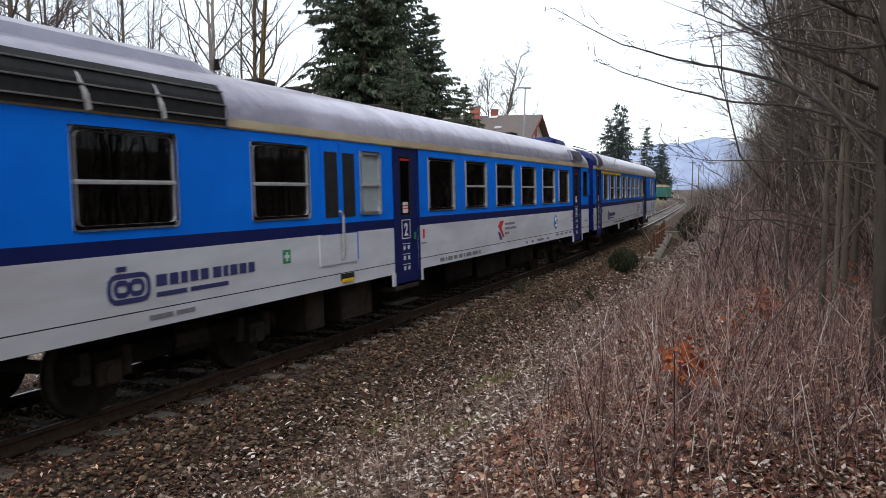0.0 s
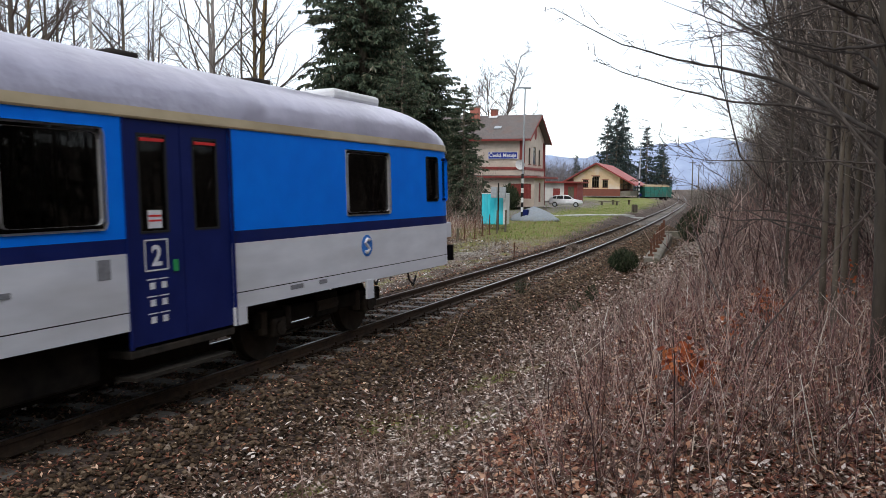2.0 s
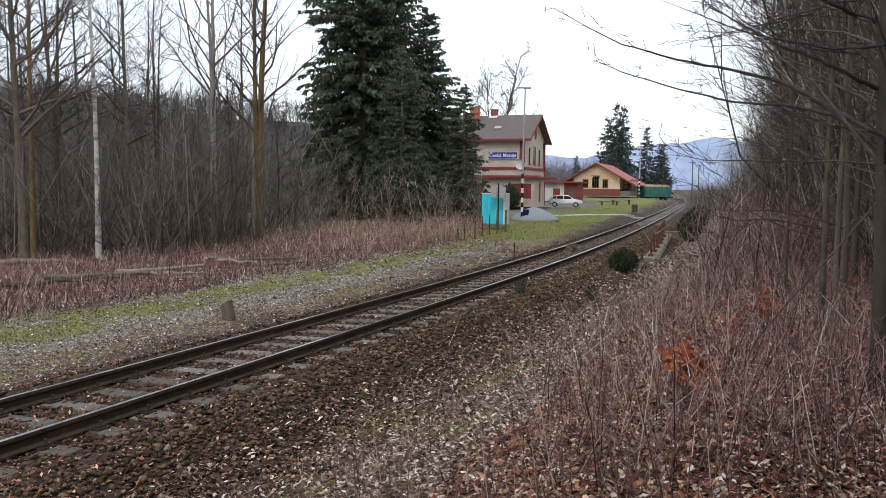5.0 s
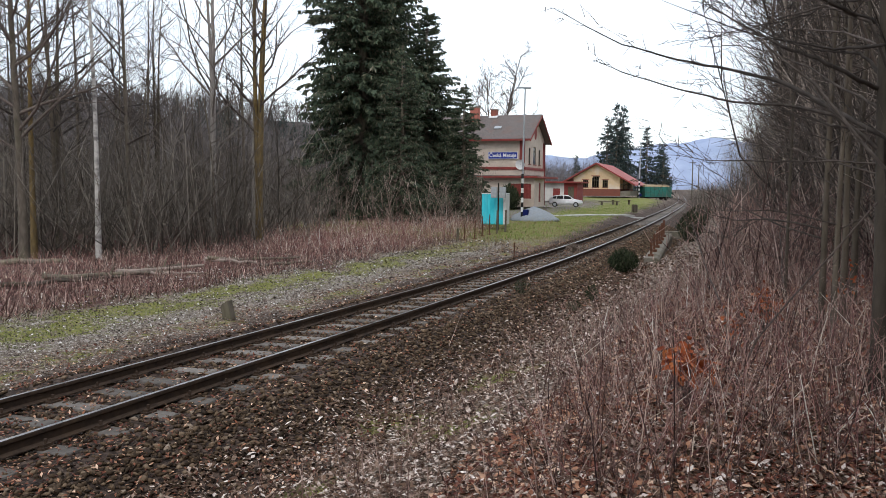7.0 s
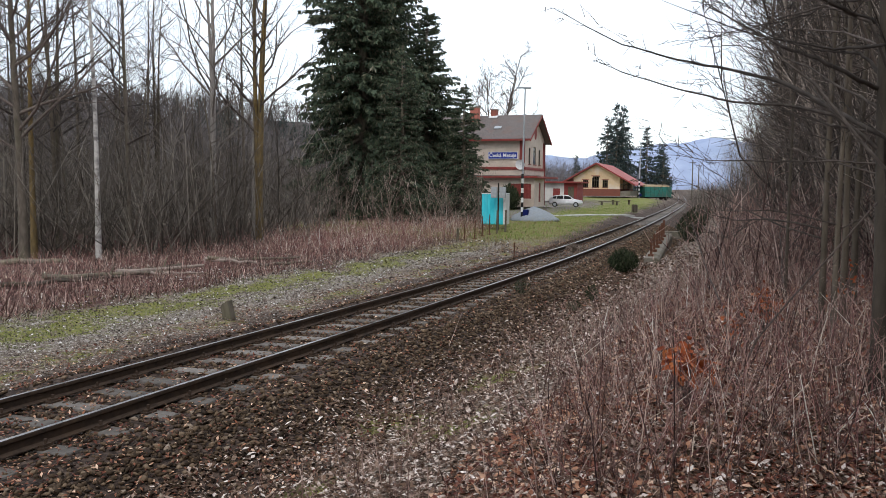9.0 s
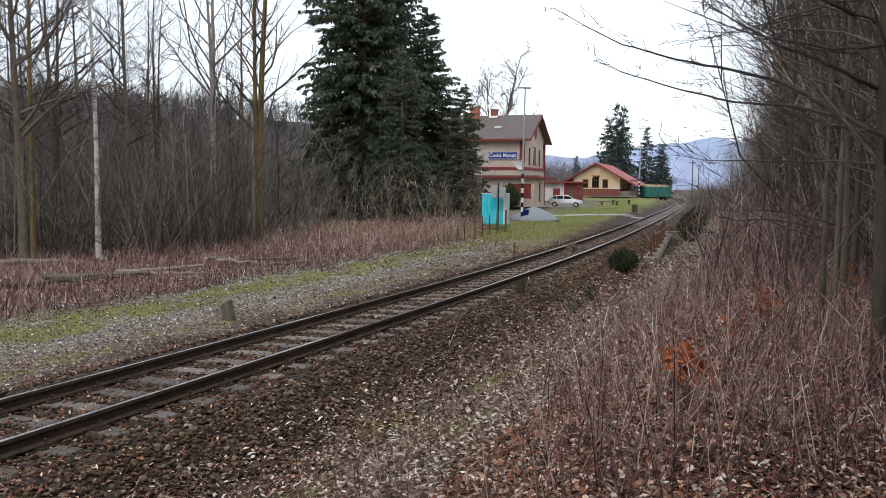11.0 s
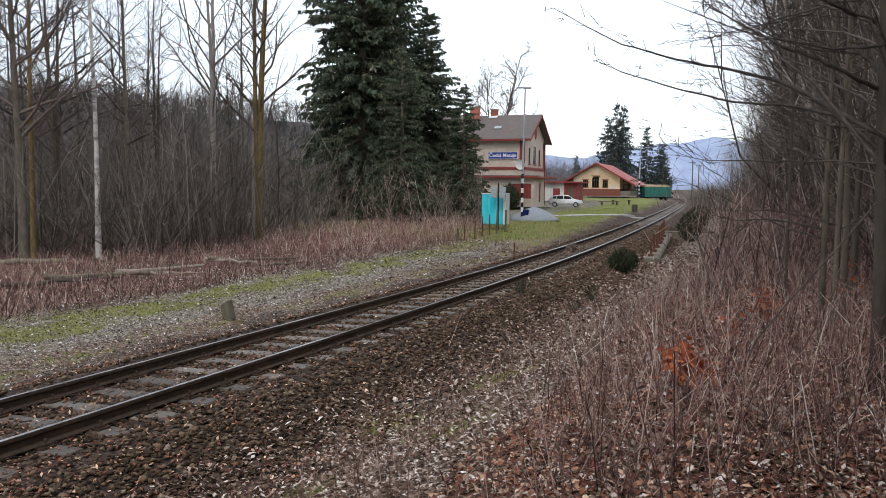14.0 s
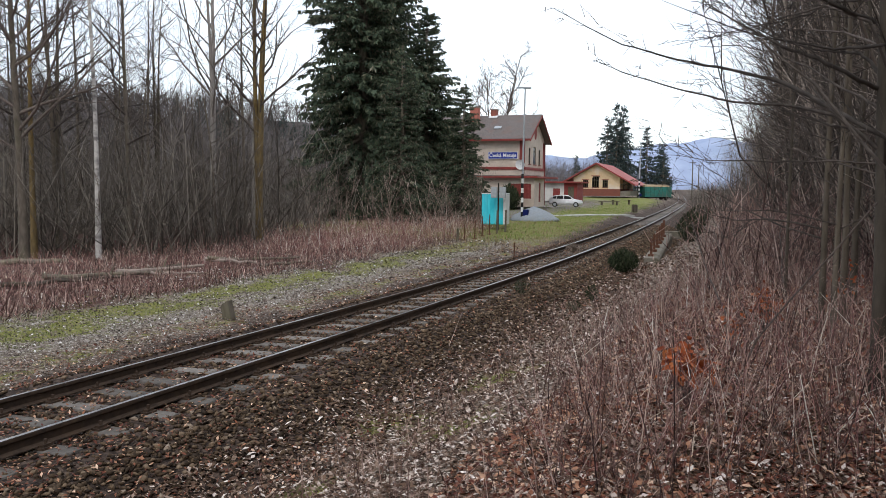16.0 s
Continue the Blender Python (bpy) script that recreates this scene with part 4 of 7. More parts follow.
def logo_block(root, x_front, z0, size, y, name_w):
    """Rounded emblem of plain loops, with bars for the operator's name and motto."""
    g = Geo()
    s = size
    x1, x0 = x_front, x_front - 1.9 * s
    t = 0.14 * s
    def stroke(pts, closed=False):
        """A flat band of the emblem along a line of (across, up), across measured towards the rear in heights."""
        pts = [Vector((u, 0, w)) for u, w in pts]
        n = len(pts)
        out, inn = [], []
        for k in range(n):
            d = (pts[(k + 1) % n] - pts[k - 1]) if closed or 0 < k < n - 1 else (pts[min(k + 1, n - 1)] - pts[max(k - 1, 0)])
            q = Vector((-d.z, 0, d.x)).normalized() * 0.085
            out.append(pts[k] + q)
            inn.append(pts[k] - q)
        vs = [(x1 - v.x * s, yy_, z0 + v.z * s) for yy_ in (y - 0.004, y) for v in out + inn]
        fs = []
        for k in range(n if closed else n - 1):
            j = (k + 1) % n
            fs += [(k, j, n + j, n + k), (2 * n + k, 3 * n + k, 3 * n + j, 2 * n + j), (k, 2 * n + k, 2 * n + j, j), (n + k, n + j, 3 * n + j, 3 * n + k)]
        g.add(vs, fs)

    def rounded(u0, u1, w0, w1, r):
        return [(cu + r * math.cos(radians(q)), cw_ + r * math.sin(radians(q))) for cu, cw_, q0 in ((u1 - r, w0 + r, -90), (u1 - r, w1 - r, 0), (u0 + r, w1 - r, 90), (u0 + r, w0 + r, 180)) for q in (q0, q0 + 30, q0 + 60, q0 + 90)]

    stroke(rounded(0.09, 1.81, 0.09, 0.91, 0.3), True)
    stroke(rounded(0.36, 0.90, 0.30, 0.70, 0.17), True)
    stroke(rounded(1.00, 1.54, 0.30, 0.70, 0.17), True)
    stroke([(0.40, 1.14), (0.85, 1.14)])
    part("emblem", g, M_DECAL_NAVY, root, "navy looped emblem on the white panel")
    g = Geo()
    h = 0.40 * s
    bar_texts(g, x_front - 2.15 * s, z0 + 0.42 * s, [name_w * w for w in (0.085, 0.07, 0.055, 0.07, 0.07)], h, name_w * 0.02, y)
    bar_texts(g, x_front - 2.15 * s - name_w * 0.47, z0 + 0.42 * s, [name_w * w for w in (0.075, 0.045, 0.07, 0.07, 0.065)], h, name_w * 0.02, y)
    bar_texts(g, x_front - 2.15 * s, z0 + 0.02, [name_w * 0.24, name_w * 0.34], 0.16 * s, name_w * 0.03, y)
    tagged(part("lettering", g, M_DECAL_NAVY, root, "navy bars of lettering"), kind="stuff")


def arrow_mark(root, x, z, y):
    """Red and navy folded-arrow mark with grey lines beside it; x is its front edge."""
    for mt, outl in ((M_DECAL_RED, [(0.0, 0.30), (0.18, 0.44), (0.46, 0.44), (0.26, 0.27), (0.46, 0.06), (0.36, 0.04), (0.10, 0.27)]), (M_DECAL_NAVY, [(0.02, 0.18), (0.14, 0.18), (0.32, 0.0), (0.16, 0.0)])):
        part("arrow_mark", Geo().extrude([(x - a, z + b) for a, b in outl], y - 0.004, y), mt, root)
    g = Geo()
    for k, w in enumerate((0.8, 0.95, 0.3)):
        bar_texts(g, x - 0.52, z + 0.33 - 0.11 * k, [w * 0.4, w * 0.5], 0.05, 0.03, y)
    tagged(part("lettering", g, M_DECAL_GREY, root), kind="stuff")


def round_mark(root, x, z, y, r=0.2):
    g = Geo().disc((x, y - 0.002, z), r, 0.004, True, 28)
    part("round_mark", g, M_DECAL_BLUE, root, "round blue and white line mark")
    g = Geo()
    pts = [(x - r * 0.45, y - 0.006, z + r * 0.5), (x, y - 0.006, z + r * 0.62), (x + r * 0.4, y - 0.006, z + r * 0.3), (x, y - 0.006, z), (x - r * 0.4, y - 0.006, z - r * 0.3), (x, y - 0.006, z - r * 0.62), (x + r * 0.45, y - 0.006, z - r * 0.5)]
    g.tube([(p[0], p[1] + 0.004, p[2]) for p in pts], [r * 0.17] * 7, 6)
    part("round_mark_stroke", g, M_DECAL_WHITE, root)


def red_box(root, x, z, y):
    part("emergency_handle", Geo().box(x - 0.035, x + 0.035, y - 0.008, y, z, z + 0.17, 0, 0.0).box(x - 0.11, x + 0.11, y - 0.004, y, z - 0.10, z - 0.075, 1), [M_DECAL_RED, M_DECAL_GREY], root, "small red emergency box")


def build_trailer():
    L = 24.25
    root = thing("driving_trailer", "blue and white driving trailer with grey roof, rolling along the track", "train carriage")
    y = -HALF - 0.001
    doors = [(6.56, 8.20), (22.80, 23.82)]
    wins = [(2.45, 3.88, 0), (8.45, 9.65, 0), (10.15, 11.4, 1), (11.9, 13.15, 1), (13.7, 14.95, 1), (15.48, 16.75, 1), (17.25, 18.55, 1), (19.08, 20.38, 1), (20.88, 22.2, 0)]
    holes = [(a, b, Z_W0, Z_W1) for a, b, _ in wins] + [(0.52, 1.04, 2.12, Z_W1), (0.05, 0.33, 2.12, Z_W1)]
    shell(root, L, holes, doors, True, False, True)
    for side in (-1, 1):
        for a, b, bar in wins:
            window_parts(root, a, b, side, bar)
        window_parts(root, 0.52, 1.04, side, False, z0=2.12, frame_mat=M_BLACK)
        window_parts(root, 0.04, 0.34, side, False, z0=2.12, frame_mat=M_BLUE, hw=plan_half(0.15, L, True, False))
        door_leaf(root, *doors[0], side, "2", 2)
        door_leaf(root, *doors[1], side, "1", 1)
        part("yellow_stripe", Geo().box(17.1, 22.8, *sorted((side * HALF - side * 0.02, side * (HALF + 0.006))), 2.945, 3.035), M_YELLOW, root, "yellow first-class stripe above the windows")
    logo_block(root, 21.15, 1.16, 0.30, y, 1.55)
    arrow_mark(root, 10.95, 1.18, y)
    round_mark(root, 3.3, 1.46, y, 0.17)
    g = Geo()
    bar_texts(g, 19.3, 0.955, [0.22, 0.14, 0.3, 0.3, 0.3, 0.5, 0.16, 0.8], 0.075, 0.07, y)
    bar_texts(g, 12.2, 0.955, [0.3, 0.2, 0.12, 0.3], 0.06, 0.3, y)
    bar_texts(g, 5.4, 1.0, [0.3, 0.2], 0.06, 0.4, y)
    bar_texts(g, 22.55, 1.5, [0.14], 0.10, 0.05, y)
    bar_texts(g, 8.6, 1.45, [0.16], 0.20, 0.05, y)
    tagged(part("lettering", g, M_DECAL_GREY, root, "rows of small dark lettering bars"), kind="stuff")
    part("handrail", Geo().tube([(24.02, y - 0.02, 1.05), (24.02, y - 0.06, 1.1), (24.02, y - 0.06, 2.1), (24.02, y - 0.02, 2.15)], [0.018] * 4, 8), M_UNDER2, root)
    # gangway bellows and lamp on the front end
    part("gangway_bellows", Geo().box(L, L + 0.30, -0.62, 0.62, 0.95, 3.15, 0, 0.06), M_BLACK, root, "black rubber gangway bellows")
    part("tail_lamp", Geo().disc((0, 0, 0), 0.09, 0.05, False, 14), M_DECAL_RED, root, pose_=Matrix.Translation((-L - 0.03, -1.0, 1.65)) @ Matrix.Rotation(radians(90), 4, "Y"))
    part("junction_box", Geo().box(L, L + 0.10, -1.15, -0.85, 1.35, 1.6, 0, 0.02), M_UNDER2, root)
    grille(root, 22.5, 23.66, 3.22, 3.66, 14)
    part("roof_hatch_box", Geo().box(1.1, 2.7, -0.55, 0.55, Z_CROWN - 0.05, Z_CROWN + 0.13, 0, 0.06), M_WHITE, root, "pale roof box")
    for x in (4.6, 7.2, 9.8, 15.3, 19.3):
        roof_vent(root, x, -0.35)
    g = Geo()
    for x in range(3):
        g.tube([(20.5 + x * 1.0, -0.5, Z_CROWN + 0.03), (21.3 + x * 1.0, -0.5, Z_CROWN + 0.03)], [0.02, 0.02], 6)
    part("roof_rail", g, M_UNDER, root)
    part("rear_step_box", Geo().box(-0.36, 0.0, -1.30, -0.95, 1.40, 1.70, 0, 0.02), M_CAR_WHITE, root, "white lamp box at the rear end")
    for x in (4.0, 20.3):
        bogie(root, x)
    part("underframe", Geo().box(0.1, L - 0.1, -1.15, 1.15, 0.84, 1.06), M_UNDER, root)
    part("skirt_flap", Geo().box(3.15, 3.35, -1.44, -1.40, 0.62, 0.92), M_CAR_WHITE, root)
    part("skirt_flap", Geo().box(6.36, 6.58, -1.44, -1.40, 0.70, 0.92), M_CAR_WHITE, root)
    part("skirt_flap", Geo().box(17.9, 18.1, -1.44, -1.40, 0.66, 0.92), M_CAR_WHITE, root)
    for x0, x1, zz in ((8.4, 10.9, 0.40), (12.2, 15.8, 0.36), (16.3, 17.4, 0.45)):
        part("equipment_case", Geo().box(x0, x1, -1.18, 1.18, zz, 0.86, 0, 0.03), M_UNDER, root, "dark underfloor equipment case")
    # plain inner box, added only to stop light passing beneath the trailer
    part("brake_gear", Geo().box(6.3, 17.9, -0.8, 0.8, 0.26, 0.86, 0, 0.03), M_UNDER, root, "dark box added between the bogies to block light under the floor")
    buffers(root, 0.0, -1)
    buffers(root, L, 1, 0.5)
    return root, L


def build_railcar():
    L = 23.4
    root = thing("diesel_railcar", "blue and white diesel railcar with roof grilles, running on the track", "train carriage")
    y = -HALF - 0.001
    doors = [(1.45, 2.47), (14.16, 15.14)]
    wins = [(2.98, 4.22, 0), (4.66, 5.98, 1), (6.6, 7.93, 1), (8.5, 9.85, 1), (10.48, 11.80, 1), (12.38, 13.70, 0), (17.75, 19.08, 1), (20.39, 21.81, 1)]
    holes = [(a, b, Z_W0, Z_W1) for a, b, _ in wins] + [(15.60, 16.30, Z_W0, Z_W1), (0.52, 1.04, 2.12, Z_W1), (0.05, 0.33, 2.12, Z_W1)]
    shell(root, L, holes, doors, True, True, False)
    for side in (-1, 1):
        for a, b, bar in wins:
            window_parts(root, a, b, side, bar)
        window_parts(root, 15.60, 16.30, side, True, frosted=True)
        window_parts(root, 0.52, 1.04, side, False, z0=2.12, frame_mat=M_BLACK)
        window_parts(root, 0.04, 0.34, side, False, z0=2.12, frame_mat=M_BLUE, hw=plan_half(0.15, L, True, True))
        for dd in doors:
            door_leaf(root, *dd, side, "2", 1)
    # luggage doors with dark panes, long handle, and the flap below
    ld = part("luggage_door", Geo().box(16.43, 16.93, y - 0.012, y, 1.26, 3.02, 0).box(16.95, 17.45, y - 0.012, y, 1.26, 3.02, 0), [M_BLUE], root, "blue double luggage door")
    part("door_panel", Geo().box(16.47, 17.55, y - 0.016, y, 1.24, 1.68, 0), M_CAR_WHITE, ld, "white lower door panel")
    part("door_stripe", Geo().box(16.43, 17.45, y - 0.017, y, Z_S0, Z_S1, 0), M_NAVY, ld)
    for a, b in ((16.50, 16.85), (17.01, 17.37)):
        part("pane", Geo().box(a, b, y - 0.018, y - 0.012, 1.93, 2.88, 0), M_BLACK, ld, "dark door pane")
    part("handle", Geo().tube([(16.95, y - 0.03, 1.30), (16.95, y - 0.06, 1.36), (16.95, y - 0.06, 1.95), (17.03, y - 0.05, 2.02)], [0.022] * 4, 8), M_ALU, ld, "long pale grab handle")
    part("filler_recess", Geo().box(16.58, 16.98, y - 0.006, y, 0.98, 1.08), M_BLACK, root)
    part("filler_cap", Geo().box(16.61, 16.95, y - 0.02, y, 0.95, 1.0), M_YELLOW, root, "yellow filler flap")
    g = Geo().box(18.28, 18.46, y - 0.004, y, 1.36, 1.54)
    g.box(18.35, 18.39, y - 0.007, y - 0.004, 1.39, 1.51, 1).box(18.31, 18.43, y - 0.007, y - 0.004, 1.43, 1.47, 1)
    part("first_aid_sign", g, [M_DECAL_GREEN, M_DECAL_WHITE], root, "green sign with a white cross")
    logo_block(root, 21.45, 1.19, 0.31, y, 1.95)
    arrow_mark(root, 9.78, 1.17, y)
    round_mark(root, 4.62, 1.40, y)
    red_box(root, 2.62, 1.45, y)
    red_box(root, 13.95, 1.45, y)
    g = Geo()
    bar_texts(g, 13.2, 0.95, [0.2, 0.06, 0.22, 0.2, 0.2, 0.08, 0.3, 0.3, 0.12], 0.075, 0.07, y)
    bar_texts(g, 7.6, 0.95, [0.16, 0.2, 0.6, 0.2], 0.06, 0.35, y)
    bar_texts(g, 20.9, 0.98, [0.35, 0.30], 0.05, 0.05, y)
    bar_texts(g, 4.6, 1.0, [0.3, 0.3, 0.3, 0.3], 0.055, 0.22, y)
    bar_texts(g, 0.9, 1.28, [0.35], 0.035, 0.05, y)
    tagged(part("lettering", g, M_DECAL_GREY, root, "rows of small dark lettering bars"), kind="stuff")
    grille(root, 1.27, 2.64, 3.26, 3.58, 11)
    gl = 19.55
    grille(root, gl, 22.75, 3.075, 3.56, 3, "wide black radiator opening with rails")
    for x in (20.6, 21.6):
        g = Geo().tube([(x, -1.47, 3.08), (x + 0.03, -1.465, 3.22), (x + 0.07, -1.40, 3.40), (x + 0.1, -1.30, 3.54)], [0.035] * 4, 6)
        part("grille_strut", g, M_ALU, root)
    part("raised_roof_deck", Geo().loft([[(x, y, Z_CROWN + z) for y, z in ((-1.0, -0.25), (-0.92, h - 0.07), (-0.8, h), (0.8, h), (0.92, h - 0.07), (1.0, -0.25))] for x, h in ((19.05, -0.06), (19.45, 0.03), (22.9, 0.03))]), M_ROOF, root, "raised grey roof deck over the engine")
    part("roof_horn", Geo().tube([(18.6, -0.6, Z_CROWN), (18.6, -0.6, Z_CROWN + 0.14)], [0.05, 0.03], 8), M_UNDER, root)
    part("roof_unit", Geo().loft([[(x, y * w, Z_CROWN - 0.1 + h * z) for y, z in ((-0.75, 0), (-0.68, 0.7), (-0.5, 1), (0.5, 1), (0.68, 0.7), (0.75, 0))] for x, w, h in ((0.35, 0.8, 0.08), (0.6, 1, 0.22), (1.8, 1, 0.25), (2.1, 0.85, 0.1))]), M_NAVY, root, "navy air-conditioning unit on the roof")
    for x in (5.6, 9.6, 13.6, 16.4, 17.4):
        roof_vent(root, x, -0.4)
    for x in (3.6, 19.9):
        bogie(root, x)
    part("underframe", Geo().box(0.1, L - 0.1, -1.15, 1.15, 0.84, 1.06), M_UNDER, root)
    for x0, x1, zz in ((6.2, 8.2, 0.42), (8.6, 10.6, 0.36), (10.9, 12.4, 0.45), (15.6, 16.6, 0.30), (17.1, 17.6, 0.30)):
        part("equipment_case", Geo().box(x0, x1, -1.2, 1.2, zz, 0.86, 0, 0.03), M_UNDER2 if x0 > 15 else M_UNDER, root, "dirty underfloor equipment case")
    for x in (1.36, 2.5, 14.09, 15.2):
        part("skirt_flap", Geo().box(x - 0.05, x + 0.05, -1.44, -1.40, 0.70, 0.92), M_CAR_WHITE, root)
    # added filler box that keeps the space beneath the railcar dark
    part("engine_tray", Geo().box(5.7, 17.6, -0.85, 0.85, 0.24, 0.86, 0, 0.03), M_UNDER, root, "dark box added under the railcar floor to block light")
    buffers(root, 0.0, -1, 0.5)
    buffers(root, L, 1)
    return root, L


BACKWARD = True
TRAILER, TRAILER_L = build_trailer()
RAILCAR, RAILCAR_L = build_railcar()
BACKWARD = False
GAP = 0.87
REAR = ((0, 56.35), (0.5, 46.66), (1.0, 37.04), (1.5, 27.57), (2.0, 18.34), (2.5, 8.88), (3.0, -0.5))
SPEED = 18.7


def carriage_pose(s_rear, length):
    """A carriage stands on its two bogie pivots; its front looks down the line towards smaller s."""
    a, b = s_rear - 4.0, s_rear - length + 3.8
    pa, pb = at_line(a, 0, 0), at_line(b, 0, 0)
    u = (pa - pb).normalized()
    yaw = math.atan2(u.y, u.x)
    m = Matrix.Translation(pa) @ Matrix.Rotation(yaw, 4, "Z") @ Matrix.Rotation(-CANT, 4, "X")
    return m @ Matrix.Translation((4.0, 0, 0))


def motions():
    rear = list(REAR) + [(t, -0.5 - SPEED * (t - 3.0)) for t in (3.5, 4.5, 6, 8, 10, 12, 14, 16)]
    rows_a, rows_b = [], []
    for t, s in rear:
        rows_a.append((t, carriage_pose(s, TRAILER_L)))
        rows_b.append((t, carriage_pose(s - TRAILER_L - GAP, RAILCAR_L)))
    walk(TRAILER, rows_a)
    walk(RAILCAR, rows_b)

# ---- trees ----
TWIG_MIN = 0.004    # thinnest twig


def limb(g, rs, start, aim, length, r, level, levels, up, n, kids):
    """A tapering, bending branch with its own smaller branches."""
    seg = 5 if level == 0 else (3 if level == 1 else 2)
    pts, rad, p, d = [start], [r], Vector(start), Vector(aim).normalized()
    for k in range(seg):
        d = (d + Vector((rs.uniform(-1, 1), rs.uniform(-1, 1), rs.uniform(-0.8, 0.8) + up)) * 0.27).normalized()
        p = p + d * (length / seg)
        pts.append(p.copy())
        rad.append(r * (1 - 0.82 * (k + 1) / seg))
    g.tube(pts, rad, n, 0, False)
    if level < levels:
        for k in range(kids[level]):
            u = rs.uniform(0.18, 0.98)
            i = min(int(u * seg), seg - 1)
            q = pts[i].lerp(pts[i + 1], u * seg - i)
            t = (pts[i + 1] - pts[i]).normalized()
            side = t.cross(Vector((rs.uniform(-1, 1), rs.uniform(-1, 1), rs.uniform(-1, 1)))).normalized()
            limb(g, rs, q, t * rs.uniform(0.7, 1.2) + side * rs.uniform(0.6, 1.1), length * rs.uniform(0.32, 0.62) * (1.1 - 0.5 * u), max(r * (1 - 0.8 * u) * 0.62, TWIG_MIN if r < 0.03 else max(TWIG_MIN, 0.008)), level + 1, levels, up * 0.6, 3, kids)


def bare_tree(name, seed, H, r0, first, limbs, reach, label, bark, twig, group, kids=(6, 5), forks=1, sweep=0.25, steep=1.0, levels=2, minr=0.012, thick=(0.35, 0.62)):
    """A leafless tree: tapered trunk, rising limbs, two orders of branches."""
    rs = random.Random(seed)
    root = thing(name, label, "tree", group)
    trunk, crown = Geo(), Geo()
    for fk in range(forks):
        n = 9
        lean = Vector((rs.uniform(-1, 1), rs.uniform(-1, 1), 0)) * sweep * (1 if forks == 1 else 1.4)
        h = H * (1 if fk == 0 else rs.uniform(0.8, 0.97))
        pts, rad = [], []
        for k in range(n + 1):
            u = k / n
            w = Vector((math.sin(u * 5 + seed), math.cos(u * 4.2 + seed * 2), 0)) * 0.20 * H / 15
            pts.append(lean * (u ** 1.3) * H * 0.12 + w * u + Vector((0, 0, -0.25 + (h + 0.25) * u)))
            rad.append(max(r0 * (0.9 if forks > 1 else 1.0) * ((1 - u) ** 1.05 * 0.93 + 0.04) * (1.25 if k == 0 else 1), minr))
        trunk.tube(pts, rad, 9, 0, False)
        for k in range(limbs // forks):
            u = first + (0.985 - first) * ((k + rs.random()) / (limbs / forks))
            i = min(int(u * n), n - 1)
            q = pts[i].lerp(pts[i + 1], u * n - i)
            az = rs.uniform(0, 6.283)
            el = (0.35 + 0.75 * u) * steep * rs.uniform(0.7, 1.3)
            L = reach * (1.15 - 0.75 * u) * rs.uniform(0.55, 1.2)
            limb(crown, rs, q, (math.cos(az), math.sin(az), el), L, max(rad[i] * rs.uniform(*thick), minr), 0, levels, rs.uniform(0.05, 0.45), 5, kids)
    part("trunk", trunk.mesh("trunk", [bark], False), None, root)
    part("crown", crown.mesh("crown", [twig], False), None, root)
    return root


def place(ob, x, y, turn, size=1.0, tilt=0.0):
    """Stand a copy of a thing on the ground."""
    c = copy_thing(ob, Matrix.Translation((x, y, ground_z(x, y) - 0.03)) @ Matrix.Rotation(turn, 4, "Z") @ Matrix.Rotation(tilt, 4, "X"))
    c.scale = (size, size, size)
    return c


def put(ob, x, y, turn=0.0):
    ob.matrix_world = Matrix.Translation((x, y, ground_z(x, y) - 0.03)) @ Matrix.Rotation(turn, 4, "Z")
    return ob


WOOD = "bare trees of the wood behind the line"
put(bare_tree("tree", 3, 19, 0.18, 0.22, 36, 6.0, "thick grey-brown bare tree at the wood's edge", M_BARK, M_BRANCH, WOOD, (8, 6), 1, 0.3, 0.8, minr=0.018), -15.55, 29.6)
put(bare_tree("tree", 5, 18, 0.13, 0.25, 32, 5.0, "ochre-mossed bare tree at the wood's edge", M_BARK_MOSS, M_BRANCH, WOOD, (8, 6), 1, 0.3, 0.8, minr=0.018), -15.8, 30.8, 1.0)
put(bare_tree("birch_tree", 7, 20, 0.115, 0.4, 16, 2.6, "slender white-barked birch at the wood's edge", M_BIRCH, M_BRANCH, WOOD, (6, 5), 1, 0.1), -13.41, 31.0)
put(bare_tree("tree", 9, 19, 0.12, 0.25, 30, 4.2, "slim dark bare tree at the wood's edge", M_BARK, M_BRANCH, WOOD, (6, 5), 1, 0.1), -13.15, 33.5)
put(bare_tree("tree", 12, 21, 0.18, 0.26, 28, 7.5, "pale-barked bare tree with spreading limbs", M_BARK_PALE, M_BRANCH_PALE, WOOD, (8, 6), 2, 0.5, 1.3), -11.0, 38.4, 0.4)
put(bare_tree("tree", 15, 21, 0.2, 0.28, 36, 5.5, "ochre-mossed bare tree with several upright stems", M_BARK_MOSS, M_BRANCH, WOOD, (7, 6), 3, 0.35, 1.7), -9.25, 40.2, 2.0)
put(bare_tree("tree", 16, 19, 0.13, 0.3, 16, 4.0, "pale bare tree beside a mossy stem", M_BARK_PALE, M_BRANCH, WOOD, (6, 5), 1, 0.1, 1.5), -9.7, 41.0, 2.0)
put(bare_tree("tree", 18, 18, 0.12, 0.35, 15, 3.5, "thin dark bare tree at the wood's edge", M_BARK, M_BRANCH, WOOD, (6, 5), 1, 0.1), -11.0, 44.5, 2.0)

